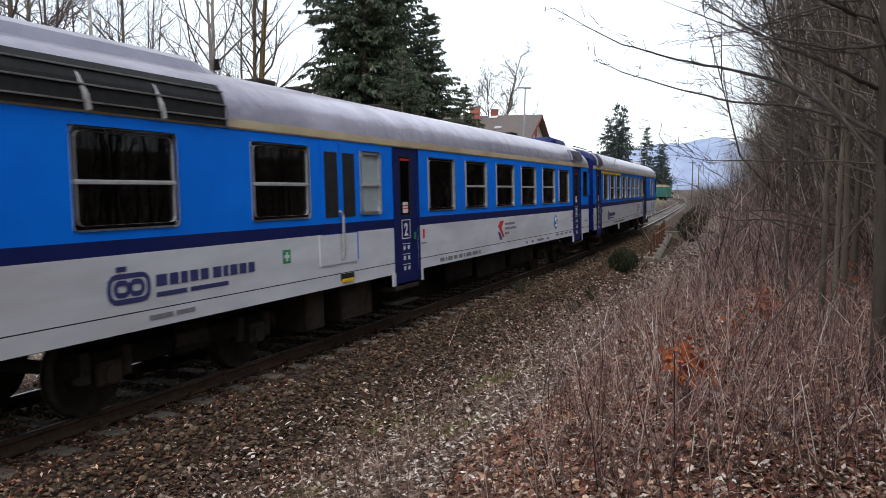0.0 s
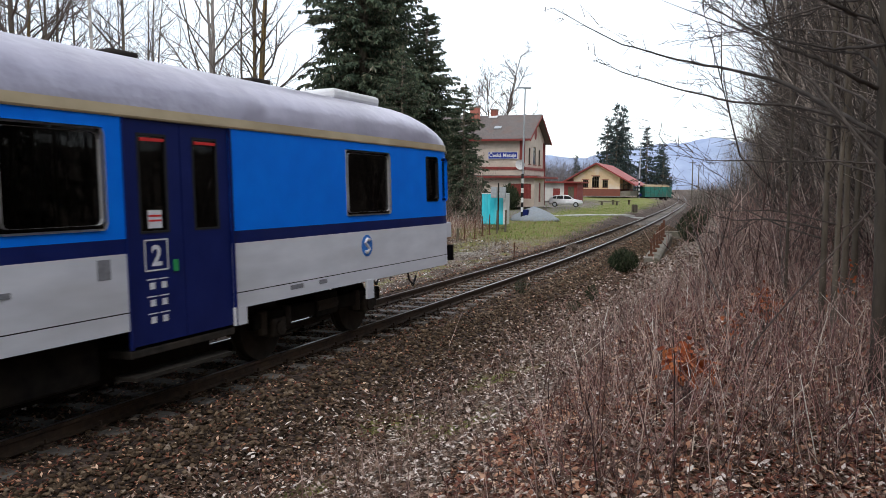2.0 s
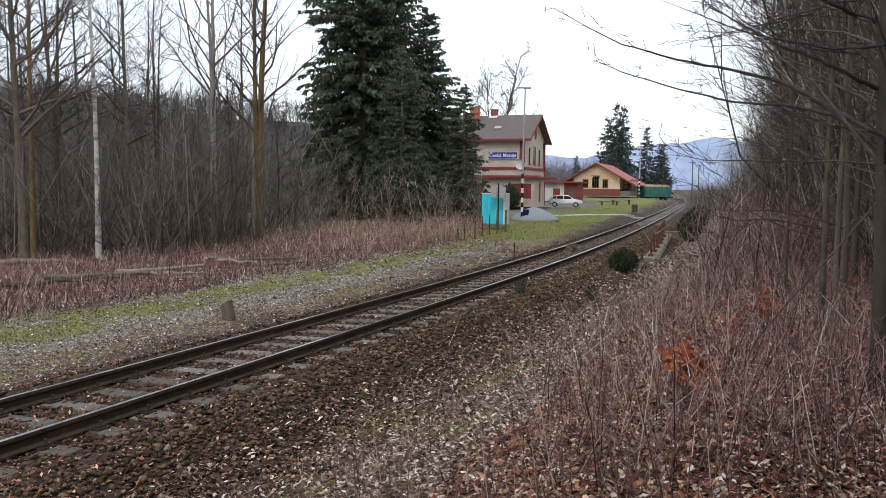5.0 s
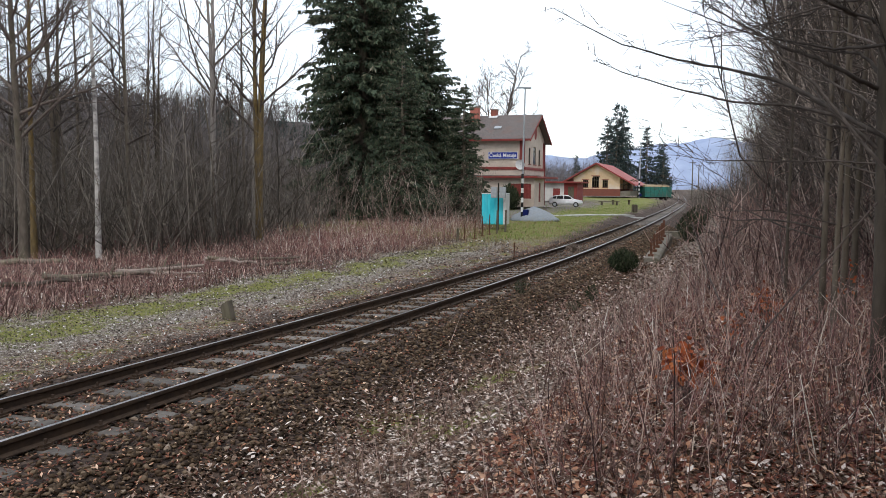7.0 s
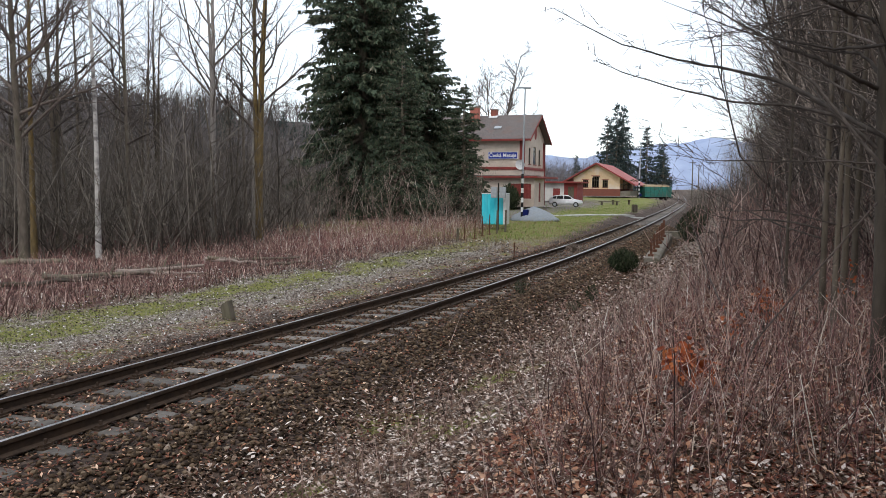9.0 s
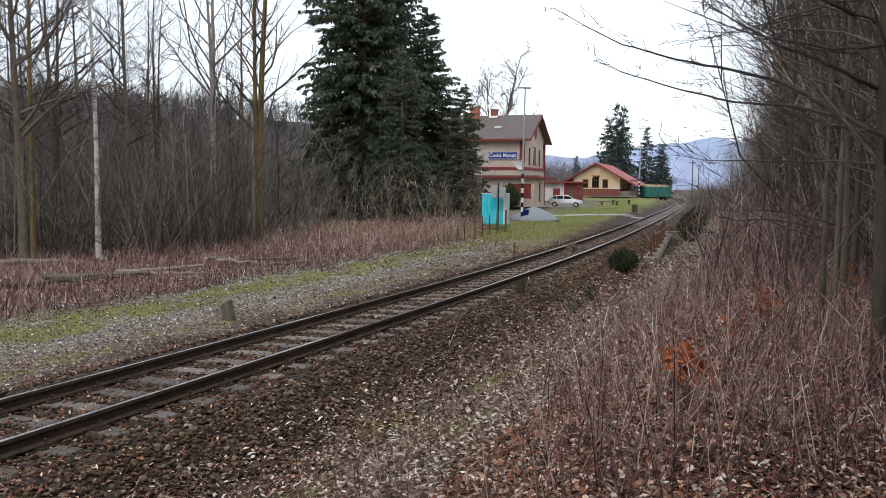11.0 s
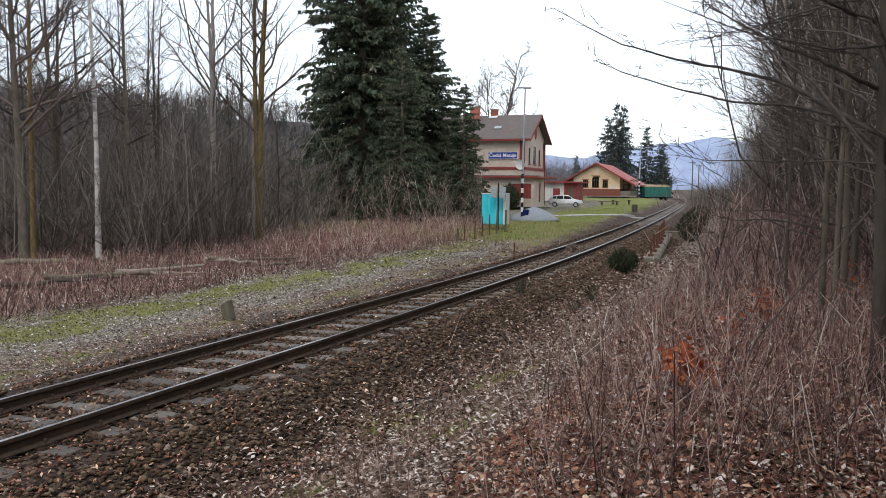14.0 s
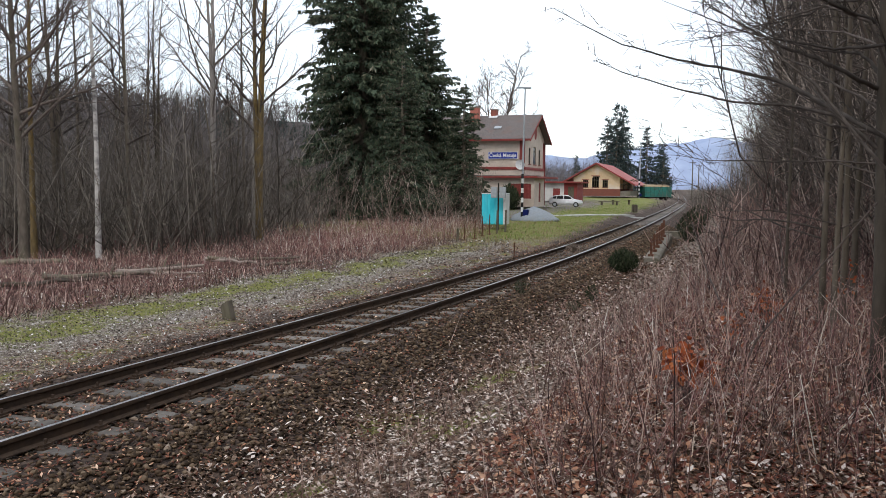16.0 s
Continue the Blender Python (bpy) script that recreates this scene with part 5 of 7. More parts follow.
STORE = []
for sd, H, r, f1, lm, rc in ((31, 17, 0.13, 0.2, 26, 5.0), (32, 15, 0.10, 0.15, 26, 4.4), (33, 18, 0.15, 0.25, 28, 5.6), (34, 13, 0.08, 0.12, 24, 4.0), (35, 16, 0.12, 0.28, 24, 5.0), (36, 11, 0.07, 0.08, 24, 3.6)):
    STORE.append(bare_tree("tree", sd, H, r, f1, lm, rc, "bare grey-brown tree in the wood", M_BARK_DARK, M_BRANCH_DARK, WOOD, (7, 4), 1 + (sd % 3 == 0), 0.5, 0.85, minr=0.018))
spots = [(-19.5, 34), (-21.5, 38), (-17.6, 36.5), (-16.2, 40.5), (-22.5, 43)]
for ob, (x, y) in zip(STORE, spots + [(-14.6, 43.0)]):
    put(ob, x, y, random.uniform(0, 6))
rs = random.Random(77)
made = 0
while made < 62:
    y = 33 + 85 * rs.random() ** 1.3
    px = rs.uniform(-60, 900)
    x = (px - 784) / 1414 * y
    s_, d_ = from_line([x], [y])
    if d_[0] > -15.5 - max(0, (y - 40) * 0.12) or (px > 820 and y < 95) or (px > 560 and y < 72):
        continue
    place(rs.choice(STORE), x, y, rs.uniform(0, 6.28), rs.uniform(0.65, 1.05) if px < 330 and y < 70 else rs.uniform(0.3, 0.62))
    made += 1
for x, y, k in ((-22.5, 41.5, 1.0), (-19.2, 40.0, 0.95), (-20.6, 45.5, 1.05), (-17.9, 44.2, 0.9), (-18.4, 50.0, 1.0), (-24.5, 48.0, 1.1), (-15.2, 48.5, 0.85)):
    place(STORE[int(y) % 5], x, y, x * 3, k)


def stems(name, X, Y, H, R, material, label, category, seed, lean=0.35, kids=0, z=None, curl=0.3):
    """Very many thin stems, each three-sided, bent and tapering, with pointed side twigs."""
    r_ = np.random.RandomState(seed)
    n = len(X)
    Z = (heights(X, Y) if z is None else z) - 0.02
    a = r_.uniform(0, 6.283, n)
    t = np.abs(r_.normal(0, lean, n))
    dirs = np.stack([np.cos(a) * np.sin(t), np.sin(a) * np.sin(t), np.cos(t)], -1)
    bend = r_.normal(0, curl, (n, 3)) * H[:, None] * 0.35
    B = np.stack([X, Y, Z], -1)
    mid = B + dirs * (H * 0.5)[:, None] + bend * 0.6
    tip = B + dirs * H[:, None] + bend * np.array([1, 1, -0.3])
    sets = [(B, mid, tip, R)]
    P0, P1, P2 = B, mid, tip
    for _ in range(kids):
        u = r_.uniform(0.25, 0.95, n)[:, None]
        q = np.where(u < 0.5, P0 + (P1 - P0) * u * 2, P1 + (P2 - P1) * (u * 2 - 1))
        dv = r_.normal(0, 1, (n, 3))
        dv[:, 2] = np.abs(dv[:, 2]) * 0.7 + 0.1
        dv /= np.linalg.norm(dv, axis=1)[:, None]
        L = (H * r_.uniform(0.18, 0.45, n))[:, None]
        sets.append((q, q + dv * L * 0.5 + r_.normal(0, 0.03, (n, 3)) * L, q + dv * L + np.array([0, 0, 0.1]) * L, R * 0.55))
    VV, FF, k0 = [], [], 0
    for i, (A, M_, T, rr) in enumerate(sets):
        spine = ((A, 1.0), (M_, 0.7)) if i == 0 else ((A, 1.0),)
        ring = []
        for P, w in spine:
            for k in range(3):
                c, s__ = math.cos(2.0944 * k), math.sin(2.0944 * k)
                ring.append(P + np.stack([c * rr * w, s__ * rr * w, 0 * rr], -1))
        ring.append(T)
        V = np.stack(ring, 1).reshape(-1, 3)
        m_ = len(ring)
        f = [(0, 1, 4), (0, 4, 3), (1, 2, 5), (1, 5, 4), (2, 0, 3), (2, 3, 5)] if i == 0 else []
        f += [(m_ - 4 + k, m_ - 4 + (k + 1) % 3, m_ - 1) for k in range(3)]
        F = (np.array(f)[None] + m_ * np.arange(n)[:, None, None]).reshape(-1, 3) + k0
        k0 += m_ * n
        VV.append(V)
        FF.append(F)
    return mass(name, np.concatenate(VV), np.concatenate(FF), material, label, category)


def region(n, seed, fx):
    """n places drawn by fx(random state, count) until enough are kept."""
    r_ = np.random.RandomState(seed)
    xs, ys = np.zeros(0), np.zeros(0)
    while len(xs) < n:
        x, y = fx(r_, n)
        xs, ys = np.concatenate([xs, x]), np.concatenate([ys, y])
    return xs[:n], ys[:n]


def wedge(px0, px1, y0, y1, dmin, dmax, power=1.5, smin=-50, smax=400):
    """Places inside a fan of the view and a strip beside the line."""
    def f(r_, n):
        y = y0 + (y1 - y0) * r_.rand(n) ** power
        x = (r_.uniform(px0, px1, n) - 784) / 1414 * y
        S, D = from_line(x, y)
        k = (D > dmin) & (D < dmax) & (S > smin) & (S < smax)
        return x[k], y[k]
    return f


# bushes before the spruces
X, Y = region(130, 305, wedge(545, 850, 47, 57, -40, -9.5, 1.0))
r_ = np.random.RandomState(81)
stems("undergrowth", X, Y, r_.uniform(1.0, 4.6, len(X)), r_.uniform(0.012, 0.026, len(X)), M_TWIG, "thin brown bushes before the spruces", "undergrowth", 306, 0.28, 14, curl=0.7)
# thin understorey of the wood, then the far woods on the hill
X, Y = region(2600, 5, wedge(-40, 900, 31, 85, -90, -14.5, 1.6))
keep = ~((X / Y > (575 - 784) / 1414) & (Y < 60)) & ~((X / Y > (830 - 784) / 1414) & (Y < 100))
X, Y = X[keep], Y[keep]
r_ = np.random.RandomState(8)
half = len(X) // 2
stems("undergrowth", X[:half], Y[:half], r_.uniform(1.5, 7.5, half), r_.uniform(0.014, 0.04, half), M_TWIG_DARK, "thicket of thin brown saplings in the wood", "undergrowth", 3, 0.4, 11, curl=0.9)
stems("undergrowth", X[half:], Y[half:], r_.uniform(1.2, 5.5, len(X) - half), r_.uniform(0.010, 0.026, len(X) - half), M_TWIG_DARK, "thicket of pale brown bushes in the wood", "undergrowth", 33, 0.6, 11, curl=1.0)
X, Y = region(4200, 6, wedge(-80, 1010, 80, 300, -400, -24, 1.1))
keep = ~((X / Y > (830 - 784) / 1414) & (Y < 150))
X, Y = X[keep], Y[keep]
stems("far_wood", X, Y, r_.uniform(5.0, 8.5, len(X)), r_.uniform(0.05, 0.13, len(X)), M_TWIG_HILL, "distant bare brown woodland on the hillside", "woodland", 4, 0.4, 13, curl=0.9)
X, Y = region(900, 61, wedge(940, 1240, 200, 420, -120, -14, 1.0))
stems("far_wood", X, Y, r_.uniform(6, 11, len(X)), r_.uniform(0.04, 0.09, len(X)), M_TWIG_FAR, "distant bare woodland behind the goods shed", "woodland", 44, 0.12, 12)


def needles(rs, base, tip, n, size, droop, slim=1.0):
    """Needle sprays hung along a branch, as pairs of triangles."""
    u = rs.uniform(0.12, 1.0, n) ** 0.8
    P = base[None] + (tip - base)[None] * u[:, None]
    out = (tip - base) / (np.linalg.norm(tip - base) + 1e-6)
    D_ = out[None] * rs.uniform(0.2, 1.0, (n, 1)) + rs.normal(0, 0.55, (n, 3)) + np.array([0, 0, -droop])
    D_ /= np.linalg.norm(D_, axis=1)[:, None]
    side = np.cross(D_, rs.normal(0, 1, (n, 3)))
    side /= np.linalg.norm(side, axis=1)[:, None]
    L = size * rs.uniform(0.6, 1.4, n)[:, None]
    w = L * rs.uniform(0.10, 0.2, n)[:, None]
    A, B, C, E = P, P + D_ * L * 0.5 + side * w, P + D_ * L, P + D_ * L * 0.45 - side * w + np.array([0, 0, -0.04])
    return np.stack([A, B, C, E], 1).reshape(-1, 3)


def spruce(name, seed, H, rad, r0, label, group, bare=0.08, step=0.36, per=9, sprays=16, size=0.55, material=None, lop=0.0):
    rs = np.random.RandomState(seed)
    root = thing(name, label, "spruce tree", group)
    trunk = Geo().tube([(0, 0, -0.3), (0.02 * H * 0.2, 0, H * 0.5), (0, 0.0, H)], [r0, r0 * 0.55, 0.02], 9, 0, False)
    part("trunk", trunk.mesh("trunk", [M_BARK], False), None, root)
    V, boughs = [], Geo()
    z = H * bare
    while z < H * 0.985:
        u = z / H
        prof = (1 - u) ** 0.72 * (0.9 + 0.16 * math.sin(z * 1.1 + seed)) * 1.0 + 0.03
        if u < 0.25:
            prof *= 0.75 + u
        for k in range(per if u < 0.8 else max(5, per - 3)):
            az = rs.uniform(0, 6.283)
            L = rad * prof * rs.uniform(0.6, 1.18) * (1 + lop * math.cos(az))
            dz = (0.25 - 0.75 * (1 - u)) * L * rs.uniform(0.5, 1.1)
            zb = z + step * rs.uniform(-0.8, 0.8)
            b = np.array([0, 0, zb])
            t = np.array([math.cos(az) * L, math.sin(az) * L, zb + dz])
            boughs.tube([b, (b + t) / 2 + np.array([0, 0, -0.06 * L]), t], [0.03 + 0.012 * L, 0.02 + 0.006 * L, 0.008], 3, 0, False)
            V.append(needles(rs, b, t, max(8, int(3.4 * sprays * (0.35 + L / rad))), 0.56 * size * (0.6 + 0.5 * (1 - u)), 1.0))
        z += step * rs.uniform(0.75, 1.2)
    tagged(part("framework", boughs.mesh("framework", [M_BARK], False), None, root), kind="stuff")
    V = np.concatenate(V)
    me = bpy.data.meshes.new("crown")
    n = len(V) // 4
    F = (np.array([(0, 1, 2), (0, 2, 3)])[None] + 4 * np.arange(n)[:, None, None]).reshape(-1, 3)
    me.from_pydata(V.tolist(), [], F.tolist())
    me.materials.append(material or M_NEEDLE)
    me.update()
    part("crown", me, None, root)
    return root


SP = "spruces beside the station"
put(spruce("spruce_tree", 2, 36, 6.3, 0.5, "tall dark green spruce with drooping boughs", SP, 0.03, 0.40, 15, 30, 0.85, lop=0.05), -6.4, 63)
put(spruce("spruce_tree", 3, 17.2, 5.4, 0.30, "dark green spruce with a ragged top", SP, 0.03, 0.33, 13, 28, 0.66), -1.5, 67)
put(spruce("spruce_tree", 4, 12.5, 3.2, 0.22, "younger green spruce before taller ones", SP, 0.04, 0.3, 10, 24, 0.5), -3.0, 57)
put(spruce("spruce_tree", 5, 10.5, 3.0, 0.2, "younger spruce leaning out beside the station", SP, 0.04, 0.3, 10, 24, 0.5), 1.5, 62)
put(spruce("spruce_tree", 6, 25, 5.2, 0.36, "tall dark spruce behind its neighbour", SP, 0.06, 0.38, 10, 28, 0.75), -4.6, 71)
SPF = "far spruces behind the goods shed"
far_a = put(spruce("spruce_tree", 12, 23, 5.2, 0.3, "far spruce behind the goods shed, its needles tinted with haze", SPF, 0.06, 0.7, 9, 7, 1.5, M_NEEDLE_FAR), 42, 196)
far_b = put(spruce("spruce_tree", 13, 18.5, 4.6, 0.3, "far spruce behind the goods shed, its needles tinted with haze", SPF, 0.06, 0.7, 9, 6, 1.4, M_NEEDLE_FAR), 52.5, 208)
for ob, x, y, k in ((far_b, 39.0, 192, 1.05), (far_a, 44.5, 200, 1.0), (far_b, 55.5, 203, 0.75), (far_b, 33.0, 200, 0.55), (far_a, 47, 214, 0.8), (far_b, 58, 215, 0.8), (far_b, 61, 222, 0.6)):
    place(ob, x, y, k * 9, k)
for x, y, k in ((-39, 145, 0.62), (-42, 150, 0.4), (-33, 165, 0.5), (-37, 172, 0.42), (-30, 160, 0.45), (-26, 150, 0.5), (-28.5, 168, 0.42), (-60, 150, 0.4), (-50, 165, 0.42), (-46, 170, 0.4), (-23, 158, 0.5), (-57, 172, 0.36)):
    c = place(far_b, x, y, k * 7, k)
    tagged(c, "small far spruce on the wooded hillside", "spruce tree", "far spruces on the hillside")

TWIG_MIN = 0.028
# the airy leafless tree behind the station
put(bare_tree("tree", 52, 19.5, 0.34, 0.35, 36, 8.5, "bare spreading tree behind the station", M_BARK, M_BRANCH, "", (8, 5), 3, 0.9, 0.9, minr=0.06), 7.0, 108)
TWIG_MIN = 0.004

# ---- wood on the bank at the camera's side ----
BANK = "thin bare trees on the bank"
POLES = []
for sd, H, r, f1, lm, rc in ((61, 11, 0.040, 0.10, 30, 2.6), (62, 10, 0.032, 0.12, 28, 2.4), (63, 12, 0.044, 0.15, 30, 2.9), (64, 8, 0.026, 0.05, 28, 2.1), (65, 13, 0.048, 0.2, 28, 3.0)):
    POLES.append(bare_tree("tree", sd, H, r, f1, lm, rc, "thin bare grey-brown tree on the leaf-covered bank", M_BARK_DARK, M_BRANCH_DARK, BANK, (6, 3), 1, 0.35, 0.8, minr=0.003, thick=(0.22, 0.42)))
first_spots = [(4.5, 9.4), (4.25, 8.6), (5.0, 9.9), (4.75, 11.0), (5.9, 11.4)]
for ob, (x, y) in zip(POLES, first_spots):
    put(ob, x, y, x * 7)
rs = random.Random(91)
made = 0
while made < 58:
    y = 12 + 58 * rs.random() ** 1.2
    edge = 1490 - 130 * min(1, (y - 7) / 18)
    px = edge + (1700 - edge) * rs.random() ** 0.9
    x = (px - 784) / 1414 * y
    s_, d_ = from_line([x], [y])
    if d_[0] < 7.5 + 0.03 * y:
        continue
    place(rs.choice(POLES), x, y, rs.uniform(0, 6.28), rs.uniform(0.75, 1.15), radians(rs.uniform(-4, 4)))
    made += 1

# the nearest tree, whose long boughs reach over the line
near_tree = thing("tree", "bare tree with long boughs arching out over the bank", "tree", BANK)
tx, ty = 3.40, 6.1
part("trunk", Geo().tube([(tx, ty, ground_z(tx, ty) - 0.2), (tx - 0.02, ty, 1.8), (tx - 0.05, ty + 0.05, 3.2), (tx - 0.12, ty, 5.5), (tx + 0.1, ty, 8.5)], [0.085, 0.068, 0.058, 0.05, 0.03], 12).mesh("trunk", [M_BARK_DARK], False), None, near_tree)
BOUGHS = (
    (((3.38, 6.05, 2.2), (2.85, 5.2, 2.78), (2.53, 6.0, 3.23), (2.29, 6.4, 3.38), (1.98, 6.9, 3.53), (1.59, 7.3, 3.73), (1.04, 7.8, 4.15)), 0.022),
    (((3.37, 6.1, 2.7), (3.06, 6.3, 3.02), (2.83, 6.6, 3.13), (2.48, 6.9, 3.18), (2.08, 7.2, 3.32), (1.64, 7.5, 3.52), (1.41, 7.7, 3.65)), 0.017),
    (((3.38, 6.0, 1.9), (2.75, 5.0, 2.57), (2.42, 5.3, 3.13), (2.11, 5.6, 3.51), (1.83, 6.0, 3.87)), 0.015),
    (((3.36, 6.1, 3.3), (3.13, 6.0, 3.68), (2.89, 6.2, 3.84), (2.6, 6.9, 3.81), (2.07, 7.4, 3.74)), 0.016),
    (((3.36, 6.1, 3.2), (3.04, 5.6, 3.44), (2.84, 5.9, 3.46), (2.41, 6.4, 3.66), (1.83, 6.9, 4.03)), 0.018),
    (((3.32, 6.18, 3.21), (3.01, 5.98, 3.28), (2.75, 5.99, 3.41), (2.54, 6.1, 3.51), (2.39, 6.31, 3.67), (2.28, 6.63, 3.85), (2.15, 6.94, 4.03)), 0.02),
    (((3.33, 6.19, 3.31), (3.32, 6.3, 3.42), (3.28, 6.4, 3.51), (3.0, 6.61, 3.58), (2.81, 6.92, 3.73), (2.62, 7.13, 3.9), (2.52, 7.35, 4.12)), 0.016),
    (((3.27, 6.22, 3.73), (3.01, 6.02, 3.74), (2.75, 5.82, 3.77), (2.49, 5.73, 3.88)), 0.024),
    (((3.31, 6.23, 3.91), (3.24, 6.44, 3.94), (3.12, 6.64, 3.96), (3.01, 6.73, 3.89), (2.84, 6.93, 3.86), (2.68, 7.13, 3.87)), 0.014),
    (((3.34, 6.15, 2.87), (3.04, 6.36, 2.95), (2.89, 6.57, 3.04), (2.76, 6.78, 3.16), (2.62, 7.08, 3.23)), 0.012),
    (((3.36, 6.13, 2.65), (3.04, 6.34, 2.67), (2.65, 6.64, 2.67), (2.24, 6.84, 2.69), (1.83, 7.05, 2.76)), 0.009),
    (((3.35, 6.13, 2.56), (3.21, 6.23, 2.61), (2.94, 6.64, 2.76), (2.62, 7.05, 2.87), (2.27, 7.36, 2.93)), 0.01),
    (((3.32, 6.17, 3.08), (3.19, 6.48, 3.25), (3.1, 6.9, 3.48), (2.93, 7.32, 3.68), (2.73, 7.63, 3.79), (2.42, 7.93, 3.82)), 0.012),
    (((3.32, 6.2, 3.54), (3.24, 6.62, 3.73), (3.07, 7.03, 3.82), (2.82, 7.33, 3.89), (2.53, 7.63, 3.86), (2.29, 7.94, 3.9)), 0.011))
rs = random.Random(5)
for pts, r in BOUGHS:
    g = Geo()
    n = len(pts)
    fine = []
    for k in range(n - 1):
        for e in range(4):
            fine.append(Vector(pts[k]).lerp(Vector(pts[k + 1]), e / 4) + Vector((rs.uniform(-1, 1), 0, rs.uniform(-1, 1))) * 0.006)
    fine.append(Vector(pts[-1]))
    m_ = len(fine)
    g.tube(fine, [r * (1 - 0.88 * k / (m_ - 1)) for k in range(m_)], 7, 0, False)
    for k in range(13):
        i = rs.randrange(4, m_ - 1)
        t = (fine[i + 1 if i + 1 < m_ else i] - fine[i - 1]).normalized()
        v = Vector((rs.uniform(-1, 1), rs.uniform(-0.6, 0.6), rs.uniform(-0.4, 1)))
        limb(g, rs, fine[i], t * 1.3 + v * 0.8, rs.uniform(0.15, 0.65), max(0.0026, r * 0.34 * (1 - i / m_)), 1, 2, 0.1, 3, (3, 3))
    part("bough", g.mesh("bough", [M_BRANCH_DARK], False), None, near_tree)

# unseen trees added behind and beside the camera, to shade bank and track
rs = random.Random(17)
SHADE_SPRUCE = put(spruce("spruce_tree", 21, 17, 4.6, 0.3, "unseen spruce added behind the viewpoint to shade the bank", "wood behind the viewpoint", 0.05, 0.6, 9, 5, 1.7), 8, -6)
for k in range(34):
    s = rs.uniform(-45, 3)
    d = rs.uniform(11.5, 30)
    x, y, a = axis(s)
    x, y = x + d * math.sin(a), y - d * math.cos(a)
    if y > -2.5 or math.hypot(x, y) < 6:
        continue
    c = place(SHADE_SPRUCE if k % 3 else STORE[k % 6], x, y, rs.uniform(0, 6.28), rs.uniform(0.8, 1.15))
    tagged(c, "unseen tree added behind the viewpoint to shade the bank", "tree", "wood behind the viewpoint")
for k, (x, y) in enumerate(((9, 1.5), (12, 5), (15, 9), (11, -2), (16, 2), (20, 12), (19, 5))):
    c = place(SHADE_SPRUCE, x, y, k * 1.7, 0.8)
    tagged(c, "unseen tree added beside the viewpoint to shade the bank", "tree", "wood behind the viewpoint")

# ---- station yard ----
TURN = radians(-20)    # the buildings stand square to the line


def yard(x, y, z=None, turn=TURN):
    return Matrix.Translation((x, y, ground_z(x, y) if z is None else z)) @ Matrix.Rotation(turn, 4, "Z")


def wall_with_holes(root, name, x0, x1, z0, z1, y, thick, holes, material, label="", axis="x"):
    """A thick wall in the x-z plane (or y-z plane) with real openings."""
    g = pierced(Geo(), x0, x1, z0, z1, y, thick, holes, axis)
    return part(name, g, material, root, label)


def window_unit(root, x0, x1, z0, z1, y, axis="x", frame_mat=None, mullions=1, depth=0.12, transom=True, outward=-1):
    """Frame, glazing bars, pane and sill; y is the wall's outer face, which looks along outward."""
    fm = frame_mat or M_WHITE
    ya, yb = sorted((y - outward * 0.10, y - outward * 0.04))
    def bx(g, a, b, lo, hi, c, d):
        return g.box(a, b, lo, hi, c, d) if axis == "x" else g.box(lo, hi, a, b, c, d)
    g = Geo()
    f = 0.07
    for a, b, c, d in ((x0, x1, z0, z0 + f), (x0, x1, z1 - f, z1), (x0, x0 + f, z0 + f, z1 - f), (x1 - f, x1, z0 + f, z1 - f)):
        bx(g, a, b, ya, yb, c, d)
    for k in range(mullions):
        m = x0 + (x1 - x0) * (k + 1) / (mullions + 1)
        bx(g, m - 0.03, m + 0.03, ya, yb, z0 + f, z1 - f)
    if transom:
        zt = z0 + (z1 - z0) * 0.66
        bx(g, x0 + f, x1 - f, ya + 0.004, yb - 0.004, zt - 0.03, zt + 0.03)
    w = part("window", g, fm, root)
    ym = (ya + yb) / 2
    part("pane", bx(Geo(), x0 + f, x1 - f, ym - 0.006, ym + 0.006, z0 + f, z1 - f), M_WINDOW, w).visible_shadow = False
    s0, s1 = sorted((y - outward * 0.02, y + outward * 0.08))
    part("sill", bx(Geo(), x0 - 0.08, x1 + 0.08, s0, s1, z0 - 0.08, z0), M_REDTRIM, w)


def roof_slab(root, pts, thick, material, name="roof", label=""):
    """A roof plane from its four corners, given thickness downwards."""
    top = [Vector(p) for p in pts]
    low = [p - Vector((0, 0, thick)) for p in top]
    g = Geo().add(top + low, [(0, 1, 2, 3), (7, 6, 5, 4), (0, 4, 5, 1), (1, 5, 6, 2), (2, 6, 7, 3), (3, 7, 4, 0)])
    return part(name, g, material, root, label)


